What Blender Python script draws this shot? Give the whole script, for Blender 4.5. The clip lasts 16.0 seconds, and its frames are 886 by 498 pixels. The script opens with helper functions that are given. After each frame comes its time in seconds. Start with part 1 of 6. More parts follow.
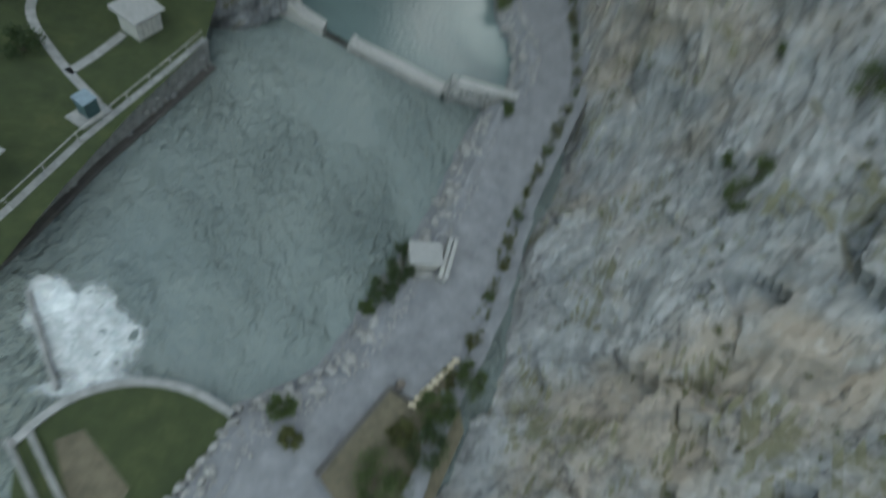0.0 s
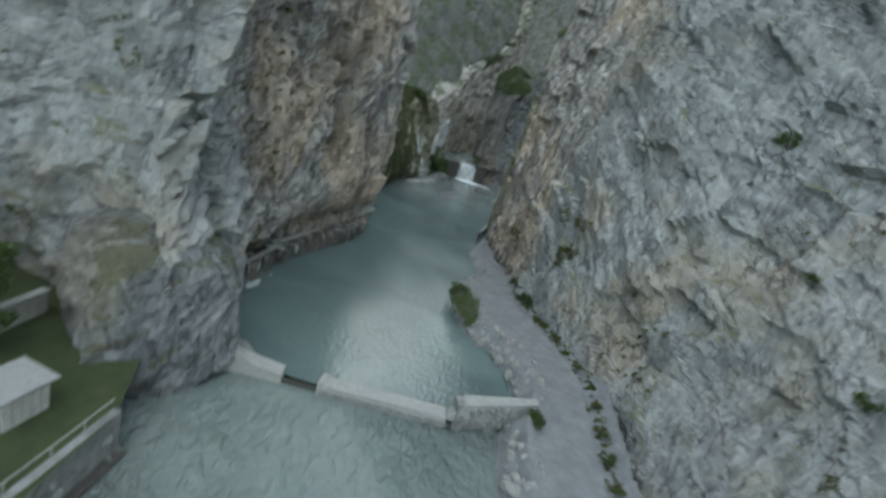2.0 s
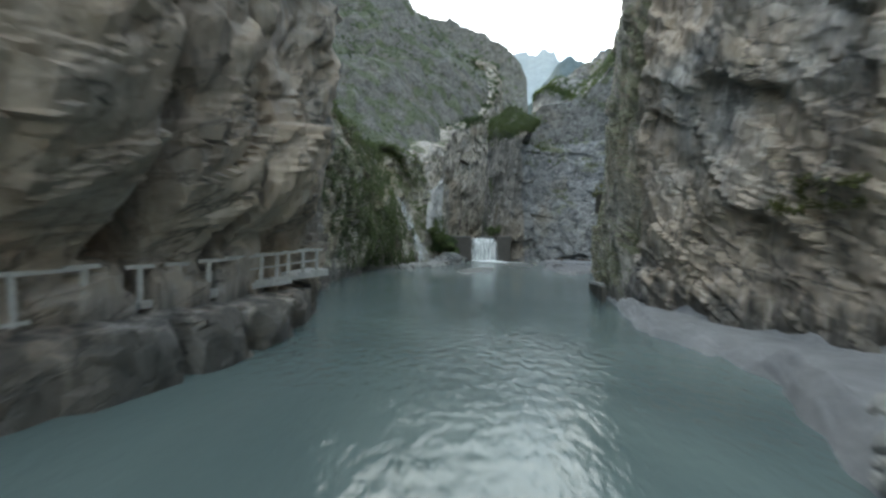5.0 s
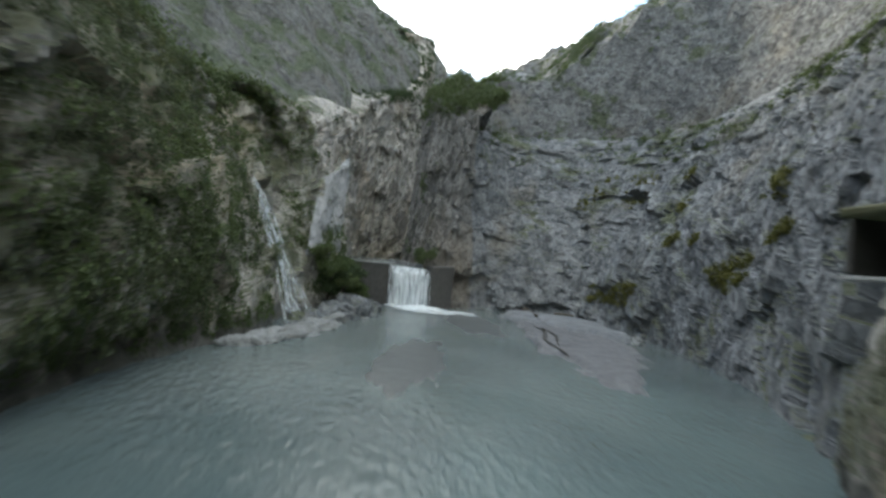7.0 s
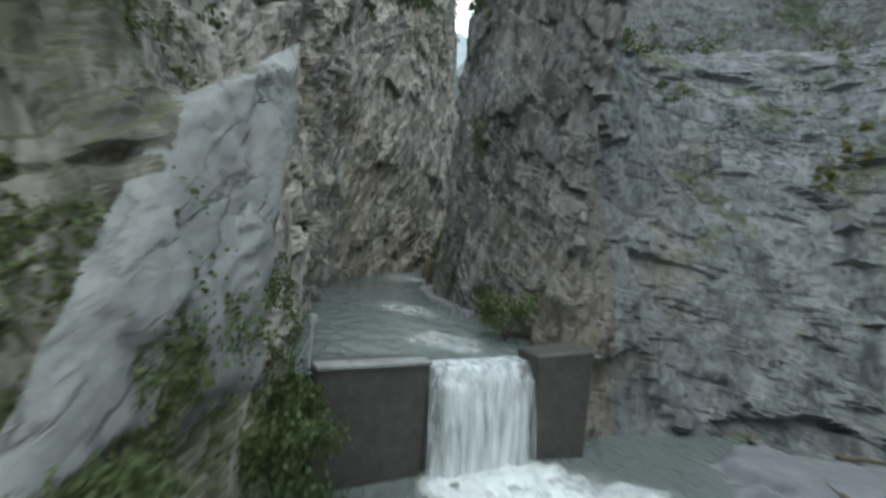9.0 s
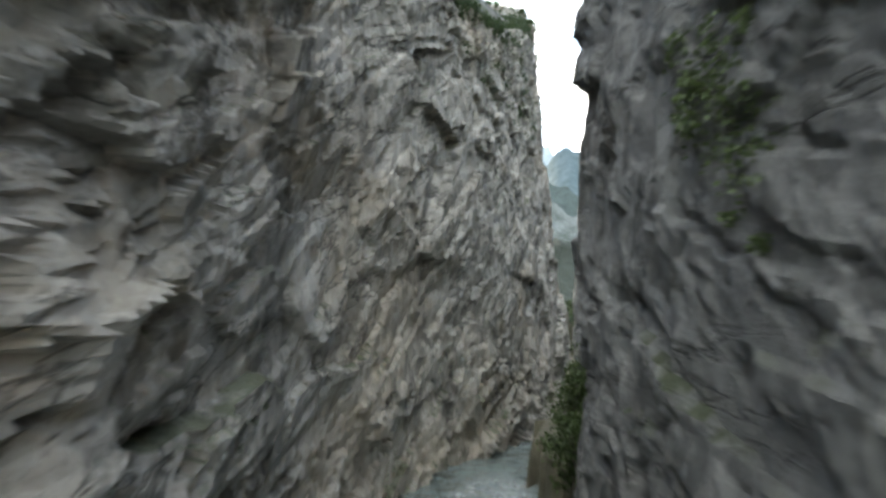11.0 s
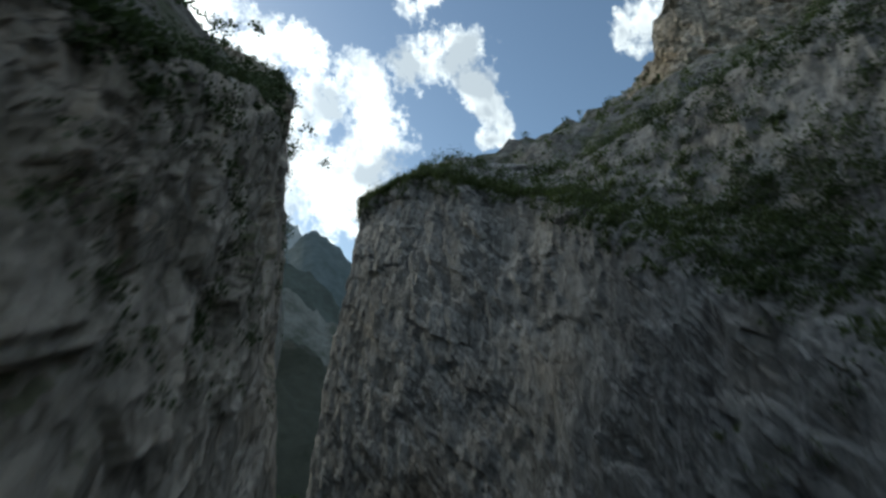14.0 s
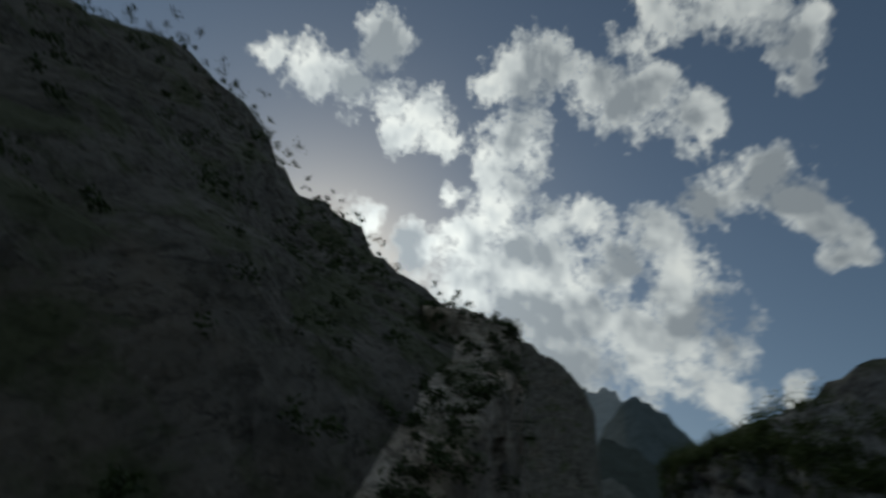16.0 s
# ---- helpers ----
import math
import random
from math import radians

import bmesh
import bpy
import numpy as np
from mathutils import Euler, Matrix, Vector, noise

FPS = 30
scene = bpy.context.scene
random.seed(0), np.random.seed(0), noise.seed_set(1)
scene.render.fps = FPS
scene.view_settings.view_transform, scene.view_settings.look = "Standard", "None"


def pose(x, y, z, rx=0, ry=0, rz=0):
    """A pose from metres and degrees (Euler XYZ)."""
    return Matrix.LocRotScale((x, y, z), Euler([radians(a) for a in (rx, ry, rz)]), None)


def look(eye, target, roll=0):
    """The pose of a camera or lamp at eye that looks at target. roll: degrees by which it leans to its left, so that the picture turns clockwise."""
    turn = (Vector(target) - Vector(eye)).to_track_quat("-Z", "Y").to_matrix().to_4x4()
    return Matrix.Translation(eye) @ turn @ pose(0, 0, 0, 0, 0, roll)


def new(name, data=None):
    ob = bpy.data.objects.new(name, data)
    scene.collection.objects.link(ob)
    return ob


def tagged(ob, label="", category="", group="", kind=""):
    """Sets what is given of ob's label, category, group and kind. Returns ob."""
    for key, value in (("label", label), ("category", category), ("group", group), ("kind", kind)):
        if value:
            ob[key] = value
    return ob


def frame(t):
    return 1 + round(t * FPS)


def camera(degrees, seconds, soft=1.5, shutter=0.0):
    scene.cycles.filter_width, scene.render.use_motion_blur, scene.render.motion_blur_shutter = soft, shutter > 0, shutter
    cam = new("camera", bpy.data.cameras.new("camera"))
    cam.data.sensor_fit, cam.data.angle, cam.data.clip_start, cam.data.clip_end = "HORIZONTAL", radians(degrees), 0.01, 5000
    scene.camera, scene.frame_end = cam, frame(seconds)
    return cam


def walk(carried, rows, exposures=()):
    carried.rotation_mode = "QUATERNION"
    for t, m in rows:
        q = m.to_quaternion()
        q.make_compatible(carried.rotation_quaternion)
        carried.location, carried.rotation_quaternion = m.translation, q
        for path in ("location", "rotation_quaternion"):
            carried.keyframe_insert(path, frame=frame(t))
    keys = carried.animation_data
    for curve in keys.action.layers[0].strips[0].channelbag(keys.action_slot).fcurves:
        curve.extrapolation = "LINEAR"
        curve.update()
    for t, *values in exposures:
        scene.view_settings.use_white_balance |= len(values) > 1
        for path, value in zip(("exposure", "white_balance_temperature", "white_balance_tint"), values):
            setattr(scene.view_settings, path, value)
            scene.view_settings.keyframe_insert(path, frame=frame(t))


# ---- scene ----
# ---- camera and its walk ----
cam = camera(85.0, 16.0, 2.6, 0.4)
PATH = [
    (0, (2.616, -1.396, 34.117), (3.135, -0.465, 32.425), 36.9),
    (0.2, (-1.927, -3.772, 32.002), (-1.229, -2.479, 30.645), 39.2),
    (0.4, (-1.033, -5.602, 31.351), (-0.423, -4.122, 30.152), 31.6),
    (0.5, (-0.412, -5.542, 31.258), (0.113, -4.012, 30.081), 26.5),
    (1, (-0.743, -3.004, 29.037), (-0.287, -1.287, 28.118), 26.9),
    (1.5, (-0.712, 1.593, 26.369), (-0.289, 3.326, 25.464), 28.8),
    (2, (-1.914, 6.208, 22.568), (-1.298, 8.019, 21.984), 16.6),
    (2.5, (1.066, 13.092, 17.038), (1.529, 14.999, 16.654), 5.2),
    (3, (2.345, 20.387, 12.234), (2.787, 22.292, 11.816), 0.2),
    (3.5, (4.061, 28.241, 7.046), (4.527, 30.180, 6.895), 3.9),
    (4, (6.027, 37.274, 4.620), (6.532, 39.208, 4.580), 3.6),
    (4.2, (6.456, 40.918, 4.067), (7.023, 42.835, 4.035), 0.8),
    (6.3, (16.829, 78.924, 5.597), (17.565, 80.784, 5.557), 7.4),
    (6.5, (18.232, 83.141, 5.659), (19.052, 84.965, 5.644), 7.3),
    (7, (21.337, 94.291, 6.800), (22.286, 96.051, 6.827), 6.7),
    (7.5, (25.097, 105.237, 8.930), (26.055, 106.992, 8.863), 6.9),
    (8, (28.426, 114.784, 10.435), (29.377, 116.538, 10.287), 7.3),
    (8.5, (31.669, 123.272, 11.220), (32.626, 125.022, 11.064), 6.3),
    (8.7, (32.653, 126.863, 10.900), (33.628, 128.604, 10.761), 6.2),
    (11, (46.175, 156.084, 13.152), (46.745, 157.972, 13.480), 1.7),
    (11.5, (47.521, 162.857, 14.187), (48.501, 164.555, 14.585), -0.0),
    (12, (49.221, 168.245, 15.973), (50.593, 169.637, 16.399), -5.6),
    (12.5, (51.408, 172.943, 18.079), (52.896, 174.152, 18.649), -7.0),
    (13, (54.336, 176.915, 21.806), (55.811, 178.101, 22.450), -7.6),
    (13.5, (57.282, 180.187, 26.780), (58.711, 181.428, 27.427), -1.9),
    (14, (61.002, 183.120, 33.006), (62.388, 184.393, 33.683), 1.2),
    (14.5, (65.550, 186.204, 39.867), (66.758, 187.604, 40.629), 5.7),
    (15, (68.300, 188.200, 45.600), (69.137, 189.681, 46.651), 15.4),
    (15.5, (69.600, 189.700, 48.900), (70.177, 191.199, 50.092), 16.8),
    (16, (70.500, 190.800, 51.000), (70.669, 192.431, 52.144), 11.6),
]
EXPOSURES = [(0, 1.5, 6650, -1), (0.7, 1.66, 6650, -1), (2.5, 1.86, 6700, 0), (4, 2.08, 6650, 0), (6.5, 2.15, 6950, 5), (8, 2.14, 6900, 1), (8.6, 2.22, 6900, 1), (10.8, 2.86, 6950, 5), (11.3, 2.5, 6950, 5), (12, 1.7, 6900, 3), (12.5, 1.22, 6700, 3), (13.5, 0.4, 6450, 0), (14.5, -0.12, 6250, 0), (15, -0.80, 6300, 0), (15.5, -1.08, 6400, 0), (16, -1.3, 6500, 1)]
walk(cam, [(t, look(eye, target, roll)) for t, eye, target, roll in PATH], EXPOSURES)

# ---- world, sun and exposure ----
SUN_AZ, SUN_EL = -8.0, 26.0
CLOUD_GLOW = 1.7
world = bpy.data.worlds.new("sky")
scene.world = world
world.use_nodes = True
wn = world.node_tree.nodes
sky = wn.new("ShaderNodeTexSky")
sky.sky_type = "NISHITA"
sky.sun_disc = False
sky.sun_elevation = radians(SUN_EL)
sky.sun_rotation = radians(SUN_AZ)
sky.air_density, sky.dust_density, sky.ozone_density = 1.0, 0.8, 1.0
world.node_tree.links.new(sky.outputs[0], wn["Background"].inputs[0])
wn["Background"].inputs[1].default_value = 0.13

sun_data = bpy.data.lights.new("sun", "SUN")
sun_data.energy, sun_data.angle, sun_data.color = 1.1, radians(10.0), (1.0, 0.94, 0.85)
sun = new("sun", sun_data)
sun_way = Vector((math.sin(radians(SUN_AZ)) * math.cos(radians(SUN_EL)), math.cos(radians(SUN_AZ)) * math.cos(radians(SUN_EL)), math.sin(radians(SUN_EL))))
sun.matrix_world = look(sun_way * 900, (0, 0, 0))


# ---- noise ----
def lattice(ix, iy, iz, seed):
    n = (ix * 374761393 + iy * 668265263 + iz * 2147483647 + seed * 1274126177) & 0xFFFFFFFF
    n = ((n ^ (n >> 13)) * 1274126177) & 0xFFFFFFFF
    n = ((n ^ (n >> 16)) * 2246822519) & 0xFFFFFFFF
    return ((n ^ (n >> 15)) & 0xFFFF) / 32767.5 - 1.0


def vnoise(p, seed=0):
    """Smooth value noise of the rows of p, about -1 to 1."""
    base = np.floor(p).astype(np.int64)
    f = p - base
    f = f * f * f * (f * (f * 6 - 15) + 10)
    total = np.zeros(len(p))
    for dx in (0, 1):
        wx = f[:, 0] if dx else 1 - f[:, 0]
        for dy in (0, 1):
            wy = f[:, 1] if dy else 1 - f[:, 1]
            for dz in (0, 1):
                wz = f[:, 2] if dz else 1 - f[:, 2]
                total += wx * wy * wz * lattice(base[:, 0] + dx, base[:, 1] + dy, base[:, 2] + dz, seed)
    return total


def fbm(p, octaves=4, seed=0, gain=0.5):
    total, amp = np.zeros(len(p)), 1.0
    for k in range(octaves):
        total += amp * vnoise(p * 2.03**k + 17.3 * k, seed + k)
        amp *= gain
    return total


def ridged(p, octaves=4, seed=0, gain=0.5):
    total, amp = np.zeros(len(p)), 1.0
    for k in range(octaves):
        total += amp * (1 - 2 * np.abs(vnoise(p * 2.03**k + 9.1 * k, seed + k)))
        amp *= gain
    return total


# ---- materials ----
def material(name, rough=0.9):
    m = bpy.data.materials.new(name)
    m.use_nodes = True
    n, l = m.node_tree.nodes, m.node_tree.links
    b = n["Principled BSDF"]
    b.inputs["Roughness"].default_value = rough
    return m, n, l, b


def coords(n, l, scale=(1, 1, 1), turn=(0, 0, 0)):
    tc, mp, sc = n.new("ShaderNodeTexCoord"), n.new("ShaderNodeMapping"), n.new("ShaderNodeMapping")
    mp.inputs["Rotation"].default_value = [radians(a) for a in turn]
    sc.inputs["Scale"].default_value = scale
    l.new(tc.outputs["Object"], mp.inputs["Vector"])
    l.new(mp.outputs["Vector"], sc.inputs["Vector"])
    return sc.outputs["Vector"]


def tex(n, l, vec, scale, detail=8, rough=0.6, kind="FBM", distort=0.0):
    t = n.new("ShaderNodeTexNoise")
    t.noise_type = kind
    t.inputs["Scale"].default_value, t.inputs["Detail"].default_value = scale, detail
    t.inputs["Roughness"].default_value, t.inputs["Distortion"].default_value = rough, distort
    l.new(vec, t.inputs["Vector"])
    return t.outputs[0]


def ramp(n, l, fac, stops):
    r = n.new("ShaderNodeValToRGB")
    e = r.color_ramp.elements
    while len(e) < len(stops):
        e.new(0.5)
    for el, (p, c) in zip(e, stops):
        el.position = p
        el.color = (*c, 1) if len(c) == 3 else c
    l.new(fac, r.inputs[0])
    return r.outputs[0]


def grey(v):
    return (v, v, v)


def mixc(n, l, fac, a, b, mode="MIX"):
    m = n.new("ShaderNodeMix")
    m.data_type, m.blend_type = "RGBA", mode
    for sock, v in ((0, fac), (6, a), (7, b)):
        if isinstance(v, (float, int)):
            m.inputs[sock].default_value = v
        elif isinstance(v, tuple):
            m.inputs[sock].default_value = (*v, 1)
        else:
            l.new(v, m.inputs[sock])
    return m.outputs[2]


def bump(n, l, b, height, dist, strength=1.0, after=None):
    u = n.new("ShaderNodeBump")
    u.inputs["Strength"].default_value, u.inputs["Distance"].default_value = strength, dist
    l.new(height, u.inputs["Height"])
    if after is not None:
        l.new(after, u.inputs["Normal"])
    l.new(u.outputs[0], b.inputs["Normal"])
    return u.outputs[0]


def maths(n, l, op, a, b=None):
    m = n.new("ShaderNodeMath")
    m.operation = op
    for sock, v in ((0, a), (1, b)):
        if v is None:
            continue
        if isinstance(v, (float, int)):
            m.inputs[sock].default_value = v
        else:
            l.new(v, m.inputs[sock])
    return m.outputs[0]


def crack_lines(n, l, vec, scale, width):
    """1 along thin wandering fissures, 0 elsewhere."""
    t = tex(n, l, vec, scale, 5, 0.55)
    return ramp(n, l, maths(n, l, "ABSOLUTE", maths(n, l, "SUBTRACT", t, 0.5)), [(0.0, grey(1)), (width, grey(0))])


def warped(n, l, vec, scale, amount):
    t = n.new("ShaderNodeTexNoise")
    t.inputs["Scale"].default_value, t.inputs["Detail"].default_value = scale, 4
    l.new(vec, t.inputs["Vector"])
    a, b = n.new("ShaderNodeVectorMath"), n.new("ShaderNodeVectorMath")
    a.operation, b.operation = "SCALE", "ADD"
    a.inputs["Scale"].default_value = amount
    l.new(t.outputs["Color"], a.inputs[0])
    l.new(a.outputs[0], b.inputs[0])
    l.new(vec, b.inputs[1])
    return b.outputs[0]


def broken_faces(n, l, vec, scale, tilt, base=None):
    """Shading normals of rock split into facets: each cell leans its own way. Also a random value of the cell."""
    v = n.new("ShaderNodeTexVoronoi")
    v.inputs["Scale"].default_value = scale
    l.new(vec, v.inputs["Vector"])
    a, b, c, d = (n.new("ShaderNodeVectorMath") for _ in range(4))
    a.operation, b.operation, c.operation, d.operation = "SUBTRACT", "SCALE", "ADD", "NORMALIZE"
    a.inputs[1].default_value = (0.5, 0.5, 0.5)
    b.inputs["Scale"].default_value = tilt
    l.new(v.outputs["Color"], a.inputs[0])
    l.new(a.outputs[0], b.inputs[0])
    l.new(b.outputs[0], c.inputs[0])
    if base is None:
        base = n.new("ShaderNodeNewGeometry").outputs["Normal"]
    l.new(base, c.inputs[1])
    l.new(c.outputs[0], d.inputs[0])
    sep = n.new("ShaderNodeSeparateColor")
    l.new(v.outputs["Color"], sep.inputs[0])
    return d.outputs[0], sep.outputs[0]


BEDDING = (-35.0, 17.5, 0.0)


def rock_material(name, dark, mid, light, warm, warm_at=0.55, moss_at=0.62, moss=(0.05, 0.058, 0.03), turn=BEDDING, streak_at=0.6, grain=(0.62, 0.62, 1.3), tilt=0.8, foot_dark_to=0.0, stain=0.5, seams=0.75):
    """Layered limestone: split faces along the bedding, dark seams, warm iron patches, water stains, moss; can darken
    the foot up to a height, for wet algae and overhang shade alike.
    """
    m, n, l, b = material(name, 0.92)
    deep = dark
    dark = tuple(0.75 * a + 0.25 * c for a, c in zip(dark, mid))
    light = tuple(0.75 * a + 0.25 * c for a, c in zip(light, mid))
    flat = coords(n, l)
    bed = warped(n, l, coords(n, l, (0.36, 0.36, 1.4), turn), 0.6, 0.8)
    split = warped(n, l, warped(n, l, coords(n, l, grain, turn), 0.5, 0.5), 2.5, 0.22)
    upright = warped(n, l, warped(n, l, coords(n, l, (1.0, 1.0, 0.42)), 0.4, 0.4), 2.5, 0.22)
    drip = coords(n, l, (1.0, 1.0, 0.09))
    big = tex(n, l, flat, 0.07, 5, 0.6)
    fine = tex(n, l, flat, 1.8, 9, 0.72)
    layers = tex(n, l, bed, 0.8, 10, 0.74)
    n1, r1 = broken_faces(n, l, split, 0.5, tilt * 0.45)
    n2, r2 = broken_faces(n, l, split, 1.5, tilt * 0.8, n1)
    n2, r3 = broken_faces(n, l, upright, 3.6, tilt * 0.8, n2)
    col = ramp(n, l, layers, [(0.32, dark), (0.47, mid), (0.62, light), (0.80, tuple(c * 1.12 for c in light))])
    col = mixc(n, l, 0.35, col, ramp(n, l, fine, [(0.30, tuple(c * 0.8 for c in dark)), (0.5, mid), (0.72, tuple(c * 1.1 for c in light))]))
    faces = maths(n, l, "ADD", maths(n, l, "MULTIPLY", r1, 0.42), maths(n, l, "ADD", maths(n, l, "MULTIPLY", r2, 0.33), maths(n, l, "MULTIPLY", r3, 0.25)))
    col = mixc(n, l, 0.5, col, ramp(n, l, faces, [(0.22, dark), (0.5, mid), (0.78, tuple(c * 1.12 for c in light))]))
    col = mixc(n, l, ramp(n, l, big, [(warm_at, grey(0)), (warm_at + 0.12, grey(0.7))]), col, mixc(n, l, layers, tuple(c * 1.1 for c in warm), tuple(c * 0.55 for c in warm)))
    streak = tex(n, l, drip, 0.38, 5, 0.55)
    col = mixc(n, l, ramp(n, l, streak, [(streak_at, grey(0)), (streak_at + 0.08, grey(stain))]), col, tuple(c * 0.55 for c in deep))
    pale = tex(n, l, drip, 0.8, 5, 0.55)
    col = mixc(n, l, ramp(n, l, pale, [(0.60, grey(0)), (0.70, grey(0.45))]), col, tuple(min(1, c * 1.3) for c in light))
    seam = crack_lines(n, l, bed, 0.7, 0.026)
    where = ramp(n, l, tex(n, l, flat, 0.22, 3, 0.5), [(0.44, grey(0)), (0.58, grey(seams))])
    joint = maths(n, l, "MULTIPLY", crack_lines(n, l, upright, 0.33, 0.020), ramp(n, l, tex(n, l, flat, 0.17, 3, 0.5), [(0.50, grey(0)), (0.62, grey(seams * 0.8))]))
    open_seam = maths(n, l, "MAXIMUM", maths(n, l, "MULTIPLY", seam, where), joint)
    # seam colour is darkened for the dirt and the shadow in open cracks
    col = mixc(n, l, open_seam, col, tuple(c * 0.35 for c in deep))
    moss_n = tex(n, l, flat, 0.16, 8, 0.66)
    geo, sep = n.new("ShaderNodeNewGeometry"), n.new("ShaderNodeSeparateXYZ")
    l.new(geo.outputs["Normal"], sep.inputs[0])
    up = maths(n, l, "MULTIPLY", sep.outputs["Z"], 0.24)
    grown = maths(n, l, "ADD", moss_n, up)
    col = mixc(n, l, ramp(n, l, grown, [(moss_at, grey(0)), (moss_at + 0.08, grey(0.85))]), col, mixc(n, l, fine, moss, tuple(c * 2.2 for c in moss)))
    # foot painted darker: wet algae at the waterline plus the shade under the overhang
    if foot_dark_to:
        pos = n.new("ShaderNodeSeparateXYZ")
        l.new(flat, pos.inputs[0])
        line = maths(n, l, "ADD", maths(n, l, "DIVIDE", pos.outputs["Z"], foot_dark_to), maths(n, l, "MULTIPLY", maths(n, l, "SUBTRACT", tex(n, l, drip, 0.8, 5, 0.6), 0.5), 2.6))
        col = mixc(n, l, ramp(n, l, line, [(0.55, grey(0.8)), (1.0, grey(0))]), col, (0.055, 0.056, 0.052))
    l.new(col, b.inputs["Base Color"])
    h = maths(n, l, "SUBTRACT", maths(n, l, "MULTIPLY", layers, 1.6), maths(n, l, "MULTIPLY", open_seam, 0.8))
    first = bump(n, l, b, h, 0.20, 0.7, n2)
    bump(n, l, b, fine, 0.22, 0.6, first)
    return m


ROCK_GREY = rock_material("grey_limestone", (0.13, 0.14, 0.145), (0.235, 0.247, 0.25), (0.34, 0.352, 0.352), (0.34, 0.29, 0.225), 0.50, 0.70, moss=(0.075, 0.076, 0.042), tilt=0.7)
ROCK_PIER = rock_material("grey_tan_limestone", (0.12, 0.12, 0.118), (0.31, 0.30, 0.285), (0.49, 0.47, 0.435), (0.50, 0.40, 0.30), 0.46, 0.78, streak_at=0.53, tilt=1.0, foot_dark_to=2.4, turn=(-18, 24, 0), grain=(1.0, 1.0, 0.5))
ROCK_MOSSY = rock_material("mossy_limestone", (0.15, 0.143, 0.125), (0.31, 0.295, 0.26), (0.44, 0.42, 0.38), (0.37, 0.315, 0.22), 0.50, 0.535, moss=(0.046, 0.052, 0.024), streak_at=0.55, tilt=0.8, foot_dark_to=1.6)
ROCK_TAN = rock_material("tan_limestone", (0.14, 0.131, 0.117), (0.32, 0.302, 0.27), (0.52, 0.49, 0.44), (0.44, 0.37, 0.285), 0.50, 0.70, tilt=1.1, streak_at=0.53)
ROCK_BLUE = rock_material("blue_grey_limestone", (0.125, 0.131, 0.133), (0.205, 0.211, 0.212), (0.305, 0.31, 0.308), (0.29, 0.262, 0.225), 0.54, 0.80, moss=(0.032, 0.042, 0.016), streak_at=0.60, tilt=0.75, turn=(-8, -22, 0), grain=(0.9, 0.9, 0.4))
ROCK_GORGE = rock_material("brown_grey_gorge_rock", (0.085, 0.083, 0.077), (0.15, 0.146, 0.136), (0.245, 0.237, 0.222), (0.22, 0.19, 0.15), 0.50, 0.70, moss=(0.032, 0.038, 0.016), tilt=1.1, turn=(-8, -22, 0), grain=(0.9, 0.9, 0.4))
# base colours lowered for scrub cover and for the slopes' backlit shade
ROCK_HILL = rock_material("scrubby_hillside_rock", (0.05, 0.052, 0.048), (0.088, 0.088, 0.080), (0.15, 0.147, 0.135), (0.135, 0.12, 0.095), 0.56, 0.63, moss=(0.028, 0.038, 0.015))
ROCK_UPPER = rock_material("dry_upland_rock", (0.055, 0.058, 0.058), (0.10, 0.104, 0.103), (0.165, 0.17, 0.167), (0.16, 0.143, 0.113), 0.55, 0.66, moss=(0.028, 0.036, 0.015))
ROCK_COVE = rock_material("dark_blue_grey_rock", (0.075, 0.083, 0.09), (0.165, 0.175, 0.182), (0.27, 0.28, 0.285), (0.25, 0.225, 0.18), 0.57, 0.66, moss=(0.045, 0.052, 0.022), tilt=0.9)
ROCK_CROWN = rock_material("pale_tan_crown_rock", (0.16, 0.15, 0.13), (0.30, 0.28, 0.245), (0.42, 0.395, 0.35), (0.42, 0.35, 0.26), 0.48, 0.66, moss=(0.035, 0.045, 0.018))
ROCK_BOULDER = rock_material("blue_grey_boulder_rock", (0.095, 0.102, 0.111), (0.17, 0.18, 0.19), (0.25, 0.26, 0.268), (0.25, 0.225, 0.18), 0.56, 0.66, moss=(0.045, 0.046, 0.024), tilt=1.0, streak_at=0.52)
ROCK_SLAB = rock_material("pale_slab_rock", (0.17, 0.174, 0.178), (0.265, 0.27, 0.27), (0.35, 0.354, 0.354), (0.34, 0.31, 0.27), 0.66, 0.70, streak_at=0.62, tilt=0.35)


